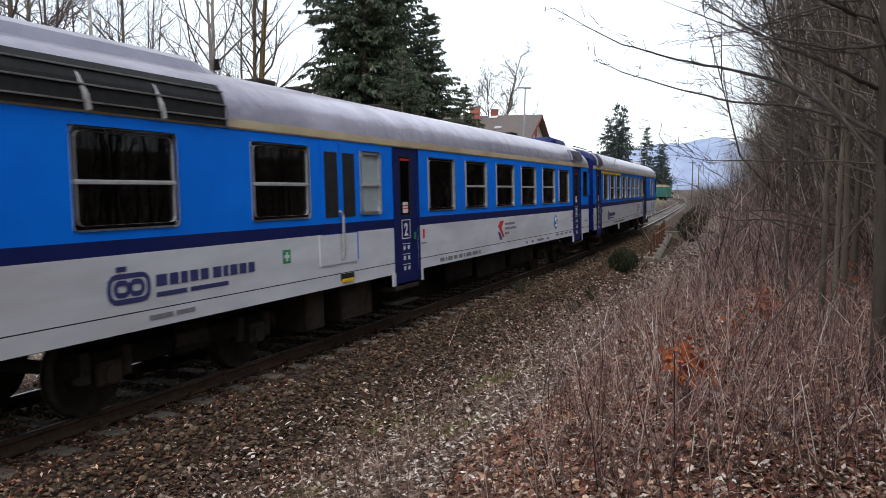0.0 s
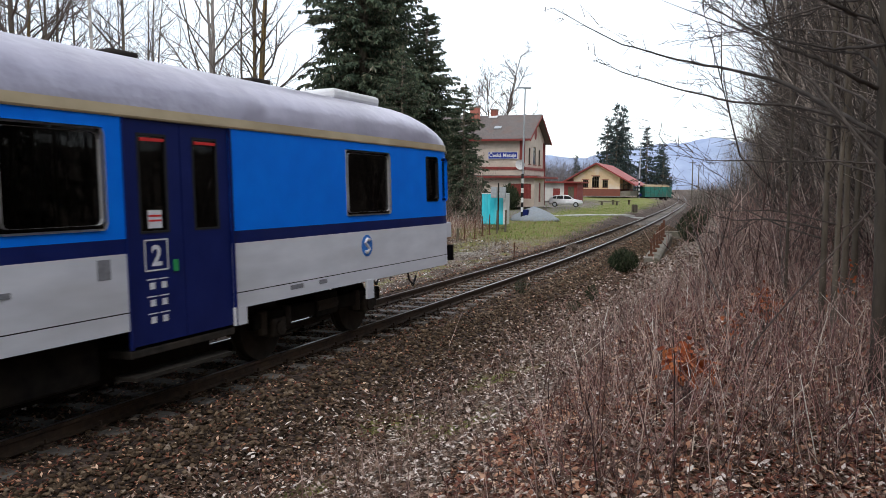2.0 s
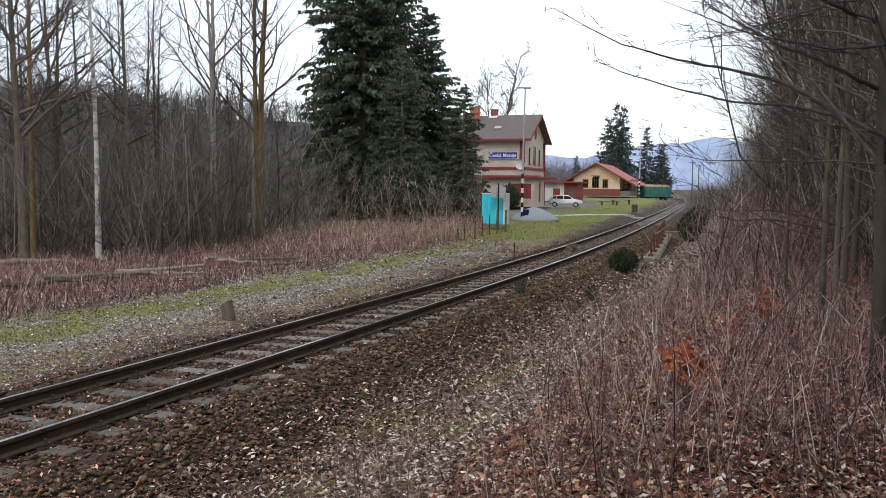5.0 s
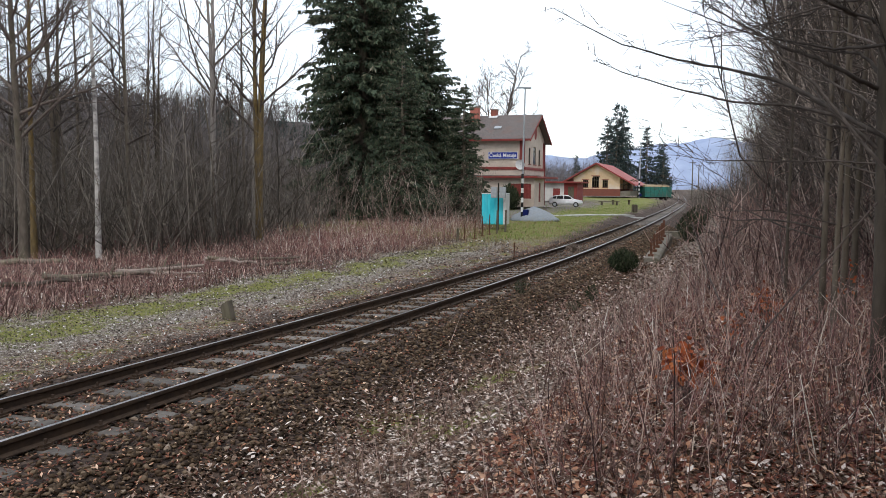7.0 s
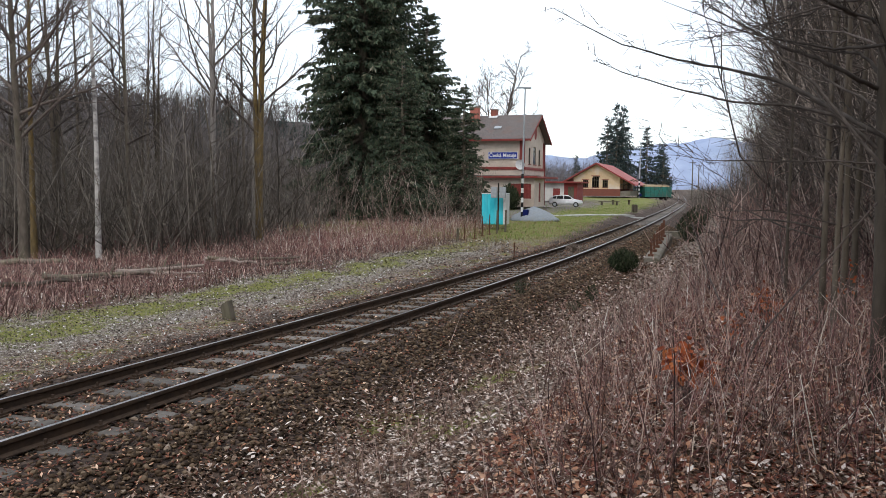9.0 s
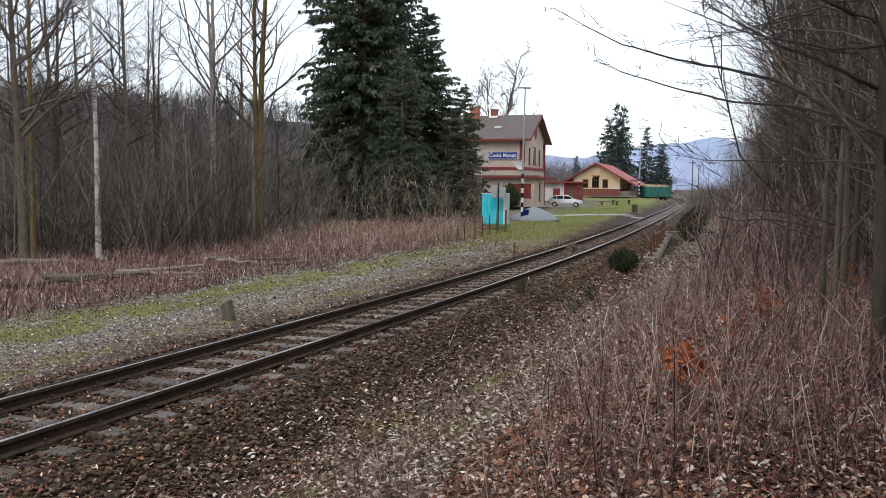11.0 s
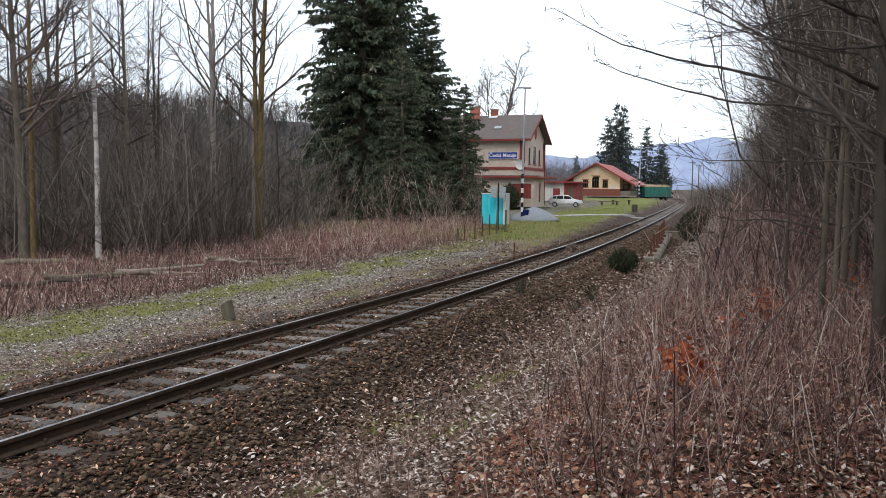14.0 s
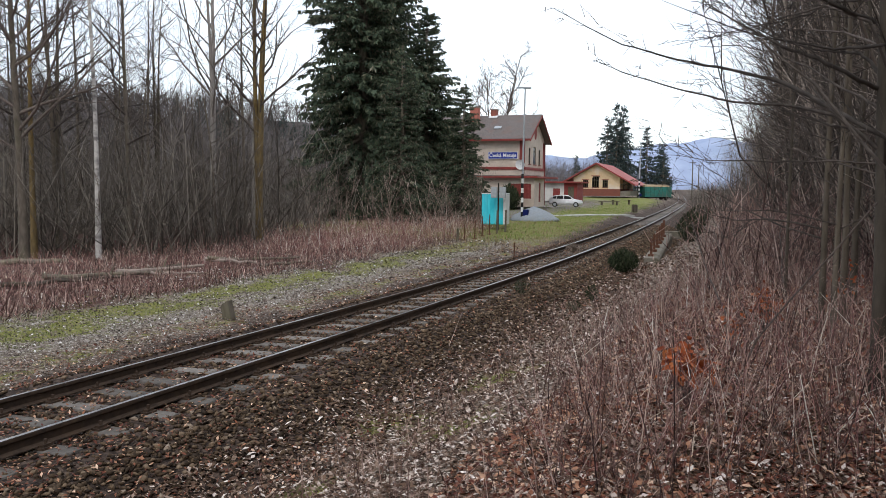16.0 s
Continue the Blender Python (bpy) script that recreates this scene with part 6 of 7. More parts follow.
def station():
    # own space: origin at the corner nearest the line and the camera, x to the line (building lies at -x), y away
    root = thing("station_building", "two-storey beige plastered station with oxide-red trim and slate roof", "station building", m=yard(8.9, 88, 0.35))
    W, D, E = 11.0, 9.2, 7.7
    # walls
    wins = [(1.6, 2.4, 4.7, 6.5), (3.7, 5.0, 4.7, 6.7), (6.4, 7.2, 4.7, 6.5)]
    wall_with_holes(root, "wall", -W, 0, 0, E, 0, 0.35, [(-9.2, -8.0, 4.6, 6.4)], M_PLASTER, "beige plastered wall with water stains")
    wall_with_holes(root, "wall", 0.36, D - 0.36, 0, E, -0.35, 0.35, wins + [(1.5, 2.3, 1.2, 3.0)], M_PLASTER, "", "y")
    wall_with_holes(root, "wall", -W, 0, 0, E, D - 0.35, 0.35, [], M_PLASTER)
    wall_with_holes(root, "wall", 0.36, D - 0.36, 0, E, -W, 0.35, [], M_PLASTER, "", "y")
    part("floor", Geo().box(-W + 0.4, -0.4, 0.4, D - 0.4, 3.6, 3.8), M_DARKIN, root)
    for a, b, c, d in wins + [(1.5, 2.3, 1.2, 3.0)]:
        window_unit(root, a, b, c, d, 0.0, "y", M_WOOD_GREY, 1, outward=1)
    window_unit(root, -9.2, -8.0, 4.6, 6.4, 0.0, "x", M_WOOD_GREY, 1)
    # gable over the side that looks at the line, with its oculus
    R = 10.3
    g = Geo().loft([[(x, 0.02, E), (x, D - 0.02, E), (x, D / 2, R - 0.15)] for x in (-0.33, 0.0)])
    part("gable", g, M_PLASTER, root)
    g = Geo().disc((0, 0, 0), 0.55, 0.08, False, 20)
    part("oculus", g, M_REDTRIM, root, "red round window in the gable", pose_=Matrix.Translation((0.03, D / 2, 8.4)) @ Matrix.Rotation(radians(90), 4, "Y") @ Matrix.Diagonal((1.5, 0.8, 1, 1)))
    g = Geo().loft([[(x, 0.02, E), (x, D - 0.02, E), (x, D / 2, R - 0.15)] for x in (-W, -W + 0.33)])
    part("gable", g, M_PLASTER, root)
    o = 0.75
    sl = (R - E) / (D / 2)
    roof_slab(root, [(-W - 0.5, -o, E - o * sl + 0.12), (o, -o, E - o * sl + 0.12), (o, D / 2, R + 0.12), (-W - 0.5, D / 2, R + 0.12)], 0.16, M_SLATE, label="weathered slate roof with pale lichen")
    roof_slab(root, [(o, D + o, E - o * sl + 0.12), (-W - 0.5, D + o, E - o * sl + 0.12), (-W - 0.5, D / 2, R + 0.124), (o, D / 2, R + 0.124)], 0.16, M_SLATE)
    for y0, z0, y1, z1 in ((-o, E - o * sl - 0.05, D / 2, R - 0.05), (D + o, E - o * sl - 0.05, D / 2, R - 0.05)):
        g = Geo().loft([[(x, y0, z0 - 0.12), (x, y1, z1 - 0.12), (x, y1, z1 + 0.1), (x, y0, z0 + 0.1)] for x in (o - 0.02, o + 0.05)])
        part("bargeboard", g, M_REDTRIM, root)
    part("eaves_board", Geo().box(-W - 0.5, o, -o - 0.03, -o + 0.12, E - o * sl - 0.12, E - o * sl + 0.10), M_REDTRIM, root, "oxide-red eaves board and gutter")
    for x in (-W + 0.02, -0.62):
        part("corner_strip", Geo().box(x, x + 0.6, -0.06, 0.0, 4.1, E - 0.35), M_REDTRIM, root)
    part("corner_strip", Geo().box(0.0, 0.06, D - 0.6, D, 4.1, E - 0.35), M_REDTRIM, root)
    part("belt_course", Geo().box(-W, 0.08, -0.08, 0.0, 4.05, 4.35), M_REDTRIM, root)
    part("belt_course", Geo().box(0.0, 0.08, 0.0, D, 4.05, 4.35), M_REDTRIM, root)
    part("skylight", Geo().box(-0.4, 0.4, -0.3, 0.3, 0, 0.10, 0, 0.01), M_GALV, root, "pale roof skylight", pose_=Matrix.Translation((-3.6, 1.6, E + 1.6 * sl + 0.15)) @ Matrix.Rotation(math.atan(sl), 4, "X"))
    part("skylight", Geo().box(-0.5, 0.5, -0.3, 0.3, 0, 0.10, 0, 0.01), M_WHITE, root, pose_=Matrix.Translation((-4.9, 4.1, E + 4.1 * sl + 0.15)) @ Matrix.Rotation(math.atan(sl), 4, "X"))
    for x, y, w, h in ((-6.9, 3.4, 1.0, 11.2), (-4.9, 4.6, 0.7, 11.0)):
        ch = part("chimney", Geo().box(x - w / 2, x + w / 2, y - 0.4, y + 0.4, 9.0, h, 0, 0.02), M_BRICK, root, "red brick chimney")
        part("chimney_cap", Geo().box(x - w / 2 - 0.08, x + w / 2 + 0.08, y - 0.48, y + 0.48, h, h + 0.14, 0, 0.02), M_CONCRETE, ch)
    # station name board
    bd = part("name_board", Geo().box(-4.15, -0.85, -0.14, -0.08, 5.25, 5.95, 0, 0.015), M_SIGN, root, "blue enamel name board")
    g = Geo()
    for a, b, c, d in ((-4.19, -0.81, 5.21, 5.25), (-4.19, -0.81, 5.95, 5.99), (-4.19, -4.15, 5.25, 5.95), (-0.85, -0.81, 5.25, 5.95)):
        g.box(a, b, -0.15, -0.08, c, d)
    part("board_frame", g, M_WHITE, bd)
    tc = bpy.data.curves.new("board_lettering", "FONT")
    tc.body, tc.size, tc.align_x, tc.align_y, tc.extrude, tc.offset = "Česká Metuje", 0.56, "CENTER", "CENTER", 0.004, 0.012
    tc.materials.append(M_WHITE)
    t = new("board_lettering", tc)
    t.parent = bd
    t.matrix_local = pose(-2.5, -0.15, 5.6, 90, 0, 0)
    # lower bay towards the line under its red canopy
    wall_with_holes(root, "bay_wall", -4.6, 1.45, 0, 3.1, -1.5, 0.25, [(-1.5, 1.1, 0.9, 2.5)], M_PLASTER, "plastered bay wall")
    wall_with_holes(root, "bay_wall", -1.24, 3.2, 0, 3.1, 1.2, 0.25, [(0.6, 1.6, 0.5, 2.6)], M_PLASTER, "", "y")
    sh = part("shutter", Geo().box(-1.5, 1.1, -1.40, -1.34, 0.9, 2.5), M_REDTRIM, root, "closed dark red folding shutter")
    for k in range(9):
        part("slat", Geo().box(-1.48 + k * 0.29, -1.24 + k * 0.29, -1.44, -1.40, 0.93, 2.47), M_REDTRIM, sh)
    part("bay_door", Geo().box(1.30, 1.36, 0.6, 1.6, 0.5, 2.6), M_REDTRIM, root, "dark side door of the bay")
    part("canopy", Geo().box(-7.5, 1.9, -2.1, 0.1, 3.1, 3.32, 0, 0.02), M_REDTRIM, root, "oxide-red canopy edge")
    part("canopy_top", Geo().box(-7.5, 1.85, -2.05, 0.0, 3.325, 3.40), M_SLATE, root)
    part("canopy", Geo().box(0.1, 1.9, 0.1, D - 0.6, 3.1, 3.32, 0, 0.02), M_REDTRIM, root)
    part("plinth", Geo().box(-W - 0.05, -4.7, -0.07, 0.0, 0, 0.5), M_CONCRETE, root)
    part("drainpipe", Geo().tube([(0.14, D - 0.1, 0), (0.14, D - 0.1, E - 0.5)], [0.06, 0.06], 8), M_REDTRIM, root)
    dsh = part("satellite_dish", Geo().loft([[(r * math.cos(6.283 * k / 16), -d, r * math.sin(6.283 * k / 16)) for k in range(16)] for r, d in ((0.05, 0.0), (0.35, 0.05), (0.55, 0.14), (0.56, 0.16))], 0, False), M_WHITE, root, "white satellite dish on the wall", pose_=pose(-0.35, -0.55, 4.6, 10, 0, -10))
    part("dish_arm", Geo().tube([(0, 0.0, 0), (0, 0.5, -0.1)], [0.03, 0.03], 6), M_GALV, dsh)
    return root


def goods_shed():
    root = thing("goods_shed", "yellow plastered goods shed with red plinth and red roof", "shed", m=yard(27.3, 150, 1.0))
    W, L, E, R = 8.6, 20.0, 3.4, 6.0
    x0 = -3.0
    wins = [(x0 + 1.75, x0 + 2.75, 1.55, 2.95), (x0 + 3.45, x0 + 4.75, 1.55, 3.65), (x0 + 5.4, x0 + 6.4, 1.55, 2.95)]
    part("plinth", Geo().box(x0 - 0.06, x0 + W + 0.06, -0.06, L, 0.0, 1.3), M_BRICK, root, "painted red brick plinth")
    wall_with_holes(root, "wall", x0, x0 + W, 1.0, E, 0, 0.35, wins[:1] + [(wins[1][0], wins[1][1], 1.55, E)] + wins[2:], M_PLASTER_Y, "stained yellow plaster gable wall")
    g = Geo()
    cx = x0 + W / 2
    for sgn in (-1, 1):
        xa, xb = cx + sgn * 0.65, cx + sgn * W / 2
        g.loft([[(xa, y, E), (xb, y, E), (xa, y, E + (R - E) * (1 - 0.65 / (W / 2)) - 0.1)] for y in (0, 0.35)])
    g.loft([[(cx - 0.65, y, wins[1][3]), (cx + 0.65, y, wins[1][3]), (cx + 0.65, y, R - 0.5), (cx, y, R - 0.12), (cx - 0.65, y, R - 0.5)] for y in (0, 0.35)])
    part("gable", g, M_PLASTER_Y, root)
    for a, b, c, d in wins:
        window_unit(root, a, b, c, d, 0.0, "x", M_WOOD_GREY, 2)
        part("window_arch", Geo().box(a - 0.15, b + 0.15, -0.05, 0.0, d, d + 0.16, 0, 0.01), M_BRICK, root)
    wall_with_holes(root, "wall", 0.36, L - 0.1, 1.0, E, x0 + W - 0.35, 0.35, [(4, 6.6, 1.05, 3.2), (11, 13.6, 1.05, 3.2)], M_PLASTER_Y, "", "y")
    for y in (4, 11):
        part("sliding_door", Geo().box(x0 + W - 0.2, x0 + W - 0.12, y, y + 2.6, 1.05, 3.2), M_WOOD_GREY, root, "plank sliding door")
    wall_with_holes(root, "wall", 0.36, L - 0.1, 1.0, E, x0, 0.35, [], M_PLASTER_Y, "", "y")
    wall_with_holes(root, "wall", x0, x0 + W, 1.0, E, L - 0.1, 0.35, [], M_PLASTER_Y)
    for sgn, over in ((-1, 2.2), (1, 2.9)):
        s_ = (R - E) / (W / 2)
        e = W / 2 + over
        z = R - s_ * e * 0.93
        roof_slab(root, sorted([(cx + sgn * e, -0.9, z + 0.15), (cx, -0.9, R + 0.15), (cx, L + 0.6, R + 0.15), (cx + sgn * e, L + 0.6, z + 0.15)], key=lambda p: 0), 0.15, M_REDROOF, label="red sheet roof with deep eaves")
        g = Geo().loft([[(cx + sgn * e, y, z - 0.12), (cx, y, R - 0.12), (cx, y, R + 0.17), (cx + sgn * e, y, z + 0.17)] for y in (-0.98, -0.9)])
        part("bargeboard", g, M_REDTRIM, root)
    for y in (-0.3, 5, 10):
        part("eaves_bracket", Geo().tube([(x0 + W, y + 0.4, 2.0), (x0 + W + 2.5, y + 0.4, 3.1)], [0.1, 0.1], 6), M_WOOD_GREY, root)
    part("loading_dock", Geo().box(x0 + W, x0 + W + 1.9, 0.2, L, 0, 0.95, 0, 0.03), M_CONCRETE, root)
    return root


def annex():
    root = thing("annex_building", "low white plastered annex with a flat dark red roof", "outbuilding", m=yard(17.6, 121, 0.45))
    wall_with_holes(root, "wall", -3.0, 0.6, 0, 2.7, 0, 0.25, [(-1.1, 0.0, 0.7, 1.9)], M_PLASTER_W, "flaking white plaster wall")
    wall_with_holes(root, "wall", 0.6, 2.6, 0, 2.7, 0.0, 0.25, [(1.2, 2.1, 0.1, 2.2)], M_REDTRIM, "dark red boarded wall")
    wall_with_holes(root, "wall", 0.26, 5, 0, 2.7, 2.35, 0.25, [], M_REDTRIM, "", "y")
    wall_with_holes(root, "wall", 0.26, 5, 0, 2.7, -3.0, 0.25, [], M_PLASTER_W, "", "y")
    part("roof", Geo().box(-3.9, 3.4, -0.7, 5.5, 2.72, 2.95, 0, 0.02), M_REDTRIM, root, "flat dark red roof edge")
    part("window_shutter", Geo().box(-1.1, 0.0, 0.08, 0.14, 0.7, 1.9), M_REDTRIM, root)
    part("door", Geo().box(1.2, 2.1, 0.08, 0.14, 0.1, 2.2), M_WOOD_GREY, root)
    return root


station()
goods_shed()
annex()


def parked_car():
    root = thing("parked_car", "silver-white hatchback parked on the gravel yard", "car", m=yard(14.6, 95.5, 0.18, radians(168)))
    prof = [(-1.95, 0.30), (-1.98, 0.55), (-1.85, 0.78), (-1.05, 0.90), (-0.35, 1.36), (0.2, 1.43), (1.0, 1.40), (1.62, 1.28), (1.92, 0.92), (1.96, 0.45), (1.9, 0.28)]
    rings = []
    for y, k in ((-0.83, 0.90), (-0.80, 0.97), (-0.62, 1.0), (0.62, 1.0), (0.80, 0.97), (0.83, 0.90)):
        rings.append([(x * (0.985 if abs(y) > 0.8 else 1), y * (0.86 if z > 1.0 else 1), z if z < 0.6 else z * (0.97 if abs(y) > 0.8 else 1)) for x, z in prof])
    part("body", Geo().loft(rings), M_SILVER, root, flat=False)
    for sgn in (-1, 1):
        y = sgn * 0.725
        for out in ([(-0.95, 0.93), (-0.38, 1.29), (0.18, 1.35), (0.18, 0.95)], [(0.26, 0.95), (0.26, 1.35), (0.95, 1.33), (1.05, 0.97)], [(1.12, 0.98), (1.03, 1.31), (1.45, 1.22), (1.55, 1.0)]):
            part("side_window", Geo().loft([[(x, y + sgn * (0.075 - (z - 0.95) * 0.10), z) for x, z in out], [(x, y + sgn * (0.09 - (z - 0.95) * 0.12), z) for x, z in out]]), M_BLACK, root)
        for x in (-1.22, 1.25):
            wh = part("wheel", Geo().disc((x, sgn * 0.76, 0.30), 0.30, 0.19, True, 20), M_BLACK, root)
            part("rim", Geo().disc((x, sgn * 0.86, 0.30), 0.19, 0.02, True, 16), M_GALV, wh)
        part("headlight", Geo().box(-1.96, -1.75, sgn * 0.62 - 0.15, sgn * 0.62 + 0.15, 0.60, 0.74, 0, 0.03), M_GALV, root)
        part("taillight", Geo().box(1.80, 1.95, sgn * 0.68 - 0.08, sgn * 0.68 + 0.08, 0.75, 0.98, 0, 0.02), M_DECAL_RED, root)
        part("mirror", Geo().box(-0.85, -0.68, sgn * 0.92 - 0.08, sgn * 0.92 + 0.08, 0.92, 1.05, 0, 0.03), M_SILVER, root)
    part("windscreen", Geo().add([(-1.04, -0.6, 0.92), (-1.04, 0.6, 0.92), (-0.37, 0.55, 1.36), (-0.37, -0.55, 1.36), (-1.0, -0.6, 0.90), (-1.0, 0.6, 0.90), (-0.33, 0.55, 1.34), (-0.33, -0.55, 1.34)], [(0, 1, 2, 3), (7, 6, 5, 4), (0, 4, 5, 1), (1, 5, 6, 2), (2, 6, 7, 3), (3, 7, 4, 0)]), M_BLACK, root)


parked_car()


def goods_wagon():
    root = thing("goods_wagon", "green open goods wagon loaded with pale timber", "goods wagon", m=yard(42.1, 160, 0.05, radians(22)))
    L, w = 6.3, 1.35
    b = part("body", Geo().box(-L / 2, L / 2, -w, w, 0.75, 2.75, 0, 0.05), M_WAGON, root)
    for k in range(7):
        x = -L / 2 + 0.3 + k * (L - 0.6) / 6
        for sgn in (-1, 1):
            part("stanchion", Geo().box(x - 0.08, x + 0.08, sgn * w - 0.07, sgn * w + 0.07, 0.7, 2.8, 0, 0.01), M_WAGON, b)
    r2 = random.Random(3)
    ld = Geo()
    for k in range(26):
        y = r2.uniform(-1.1, 1.1)
        z = 2.72 + 0.42 * (1 - (y / 1.2) ** 2) * r2.random()
        x = r2.uniform(-0.3, 0.3)
        ld.tube([(x - L / 2 + 0.4, y, z), (x + L / 2 - 0.4, y, z)], [0.12, 0.10], 7)
    part("timber_load", ld, M_LOAD, root, "pale timber load")
    for x in (-2.2, 2.2):
        for sgn in (-1, 1):
            part("wheel", Geo().disc((x, sgn * 0.75, 0.45), 0.45, 0.12, True, 18), M_UNDER2, root)
        part("axle", Geo().tube([(x, -0.8, 0.45), (x, 0.8, 0.45)], [0.07, 0.07], 8), M_UNDER, root)
    part("underframe", Geo().box(-L / 2, L / 2, -1.0, 1.0, 0.55, 0.76), M_UNDER, root)


goods_wagon()


def lamp_mast(x, y, h, r, striped, label):
    root = thing("lamp_mast", label, "lamp post", "lamp masts of the station", m=yard(x, y))
    part("pole", Geo().tube([(0, 0, -0.2), (0.02, 0, h * 0.5), (0.10 if striped else 0, 0, h)], [r, r * 0.8, r * 0.55], 12), M_GALV, root)
    part("lamp_head", Geo().box(-0.05, 0.55, -0.14, 0.14, h - 0.05, h + 0.10, 0, 0.03).box(-0.55, 0.0, -0.12, 0.12, h + 0.0, h + 0.13, 0, 0.03), M_GALV, root)
    if striped:
        for k in range(9):
            z = 0.3 + k * 0.36
            part("warning_band", Geo().tube([(0, 0, z), (0, 0, z + 0.36)], [r * 1.06, r * 1.05], 12), M_BLACK if k % 2 == 0 else M_WHITE, root)
        part("base_box", Geo().box(0.08, 0.5, -0.1, 0.25, 0.35, 0.85, 0, 0.03), M_NAVY, root)


lamp_mast(5.95, 60.5, 9.9, 0.095, True, "tall galvanised lamp mast with black and white base bands")
lamp_mast(36.6, 150, 9.6, 0.13, True, "tall galvanised lamp mast beside the goods shed")
for x, y, h in ((62, 200, 10), (75, 236, 10)):
    rt = thing("wire_pole", "thin dark pole far down the line", "pole", "far poles", m=yard(x, y))
    part("pole", Geo().tube([(0, 0, -0.3), (0, 0, h)], [0.16, 0.12], 8), M_WOOD_GREY, rt)
    part("crossarm", Geo().box(-0.8, 0.8, -0.06, 0.06, h - 0.7, h - 0.55), M_WOOD_GREY, rt)


def kiosk():
    root = thing("site_cabin", "turquoise sheeted cabin with a white side door", "cabin", m=yard(3.42, 52.3, -0.02, radians(-16)))
    g = Geo().box(-0.80, 0.62, -0.6, 0.6, 0.05, 2.02, 0, 0.06)
    part("body", g, M_TURQ, root, "crinkled turquoise sheeting")
    part("door", Geo().box(0.62, 0.80, -0.62, 0.62, 0.05, 2.0, 0, 0.03), M_WHITE, root, "white side panel")
    part("roof", Geo().box(-0.82, 0.80, -0.64, 0.64, 2.02, 2.08, 0, 0.02), M_WHITE, root)
    for k in range(6):
        x = -0.68 + k * 0.24
        part("ridge", Geo().tube([(x, -0.62, 0.1), (x + 0.03 * math.sin(k * 3), -0.63, 1.0), (x, -0.62, 1.98)], [0.035, 0.03, 0.035], 6), M_TURQ, root)
    part("shelf_line", Geo().box(-0.8, 0.62, -0.64, -0.60, 1.02, 1.08), M_TURQ, root)


kiosk()
sp = thing("sign_post", "dark post with two pale switch boxes on top", "post", m=yard(3.5, 51.0))
part("pole", Geo().tube([(0, 0, -0.2), (0, 0, 3.0)], [0.05, 0.05], 8), M_UNDER2, sp)
for e in (-0.28, 0.28):
    part("switch_box", Geo().box(e - 0.2, e + 0.2, -0.1, 0.1, 2.05, 2.75, 0, 0.03), M_GALV, sp, "pale grey switch box")

# gravel pile
g = Geo()
rings, r2 = [], random.Random(8)
for k in range(9):
    u = k / 8
    rings.append([((1.85 * math.cos(u * 1.57) ** 0.9 + 0.02) * math.cos(6.283 * j / 28) * (1 + 0.10 * math.sin(3 * j + k)), (1.4 * math.cos(u * 1.57) ** 0.9 + 0.02) * math.sin(6.283 * j / 28) * (1 + 0.08 * math.sin(2 * j)), -0.05 + 1.12 * u ** 1.15 + r2.uniform(-0.02, 0.02)) for j in range(28)])
solo("gravel_pile", g.loft(rings), M_PILE, "heap of blue-grey gravel on the yard grass", "gravel pile", flat=False, m=yard(6.95, 61.2))

# pale footpath slabs across the grass, bench, litter bin
path = thing("pavement", "pale concrete footpath across the station grass", "path", kind="structure")
for k in range(9):
    u = k / 8
    x, y = 9.4 + (17.2 - 9.4) * u, 68.4 + (72.0 - 68.4) * u
    part("slab", Geo().box(-0.56, 0.52, -0.75, 0.75, -0.10, 0.05, 0, 0.015), M_SLAB, path, pose_=Matrix.Translation((x, y, ground_z(x, y) + 0.02)) @ Matrix.Rotation(math.atan2(3.6, 7.8), 4, "Z"))
bn = thing("bench", "weathered wooden bench on the station grass", "bench", m=yard(22.9, 110.5, None, radians(10)))
part("seat", Geo().box(-1.5, 1.5, -0.25, 0.25, 0.48, 0.56, 0, 0.01), M_WOOD_GREY, bn)
for x in (-1.1, 1.1):
    part("leg", Geo().box(x - 0.08, x + 0.08, -0.2, 0.2, 0, 0.48), M_WOOD_GREY, bn)
tb = thing("bench_table", "low wooden table beside the bench", "table", m=yard(25.3, 114, None, radians(10)))
part("tabletop", Geo().box(-1.6, 1.6, -0.35, 0.35, 0.62, 0.70, 0, 0.01), M_WOOD_GREY, tb)
for x in (-1.2, 1.2):
    part("leg", Geo().box(x - 0.08, x + 0.08, -0.25, 0.25, 0, 0.62), M_WOOD_GREY, tb)
lb = thing("litter_bin", "dark slatted litter bin beside the platform", "litter bin", m=yard(19.6, 82.0))
part("bin", Geo().tube([(0, 0, 0.0), (0, 0, 0.72)], [0.24, 0.28], 14), M_UNDER2, lb)
for k in range(12):
    a = 6.283 * k / 12
    part("slat", Geo().box(-0.055, 0.055, -0.015, 0.015, 0.02, 0.74), M_WOOD_GREY, lb, pose_=Matrix.Translation((0.285 * math.cos(a), 0.285 * math.sin(a), 0)) @ Matrix.Rotation(a + math.pi / 2, 4, "Z"))


# ---- along the line ----
def stump_post():
    root = thing("marker_post", "short leaning weathered wooden stump post in the verge", "post", m=yard(-4.6, 17.1) @ Matrix.Rotation(radians(-14), 4, "Y"))
    part("post", Geo().loft([[(x * k, y * k, z + (0.03 * x / 0.1 if z > 0.3 else 0)) for x, y in ((-0.10, -0.08), (0.10, -0.08), (0.11, 0.08), (-0.09, 0.09))] for z, k in ((-0.2, 1.0), (0.1, 1.05), (0.32, 1.0), (0.38, 0.95))]), M_WOOD_GREY, root)


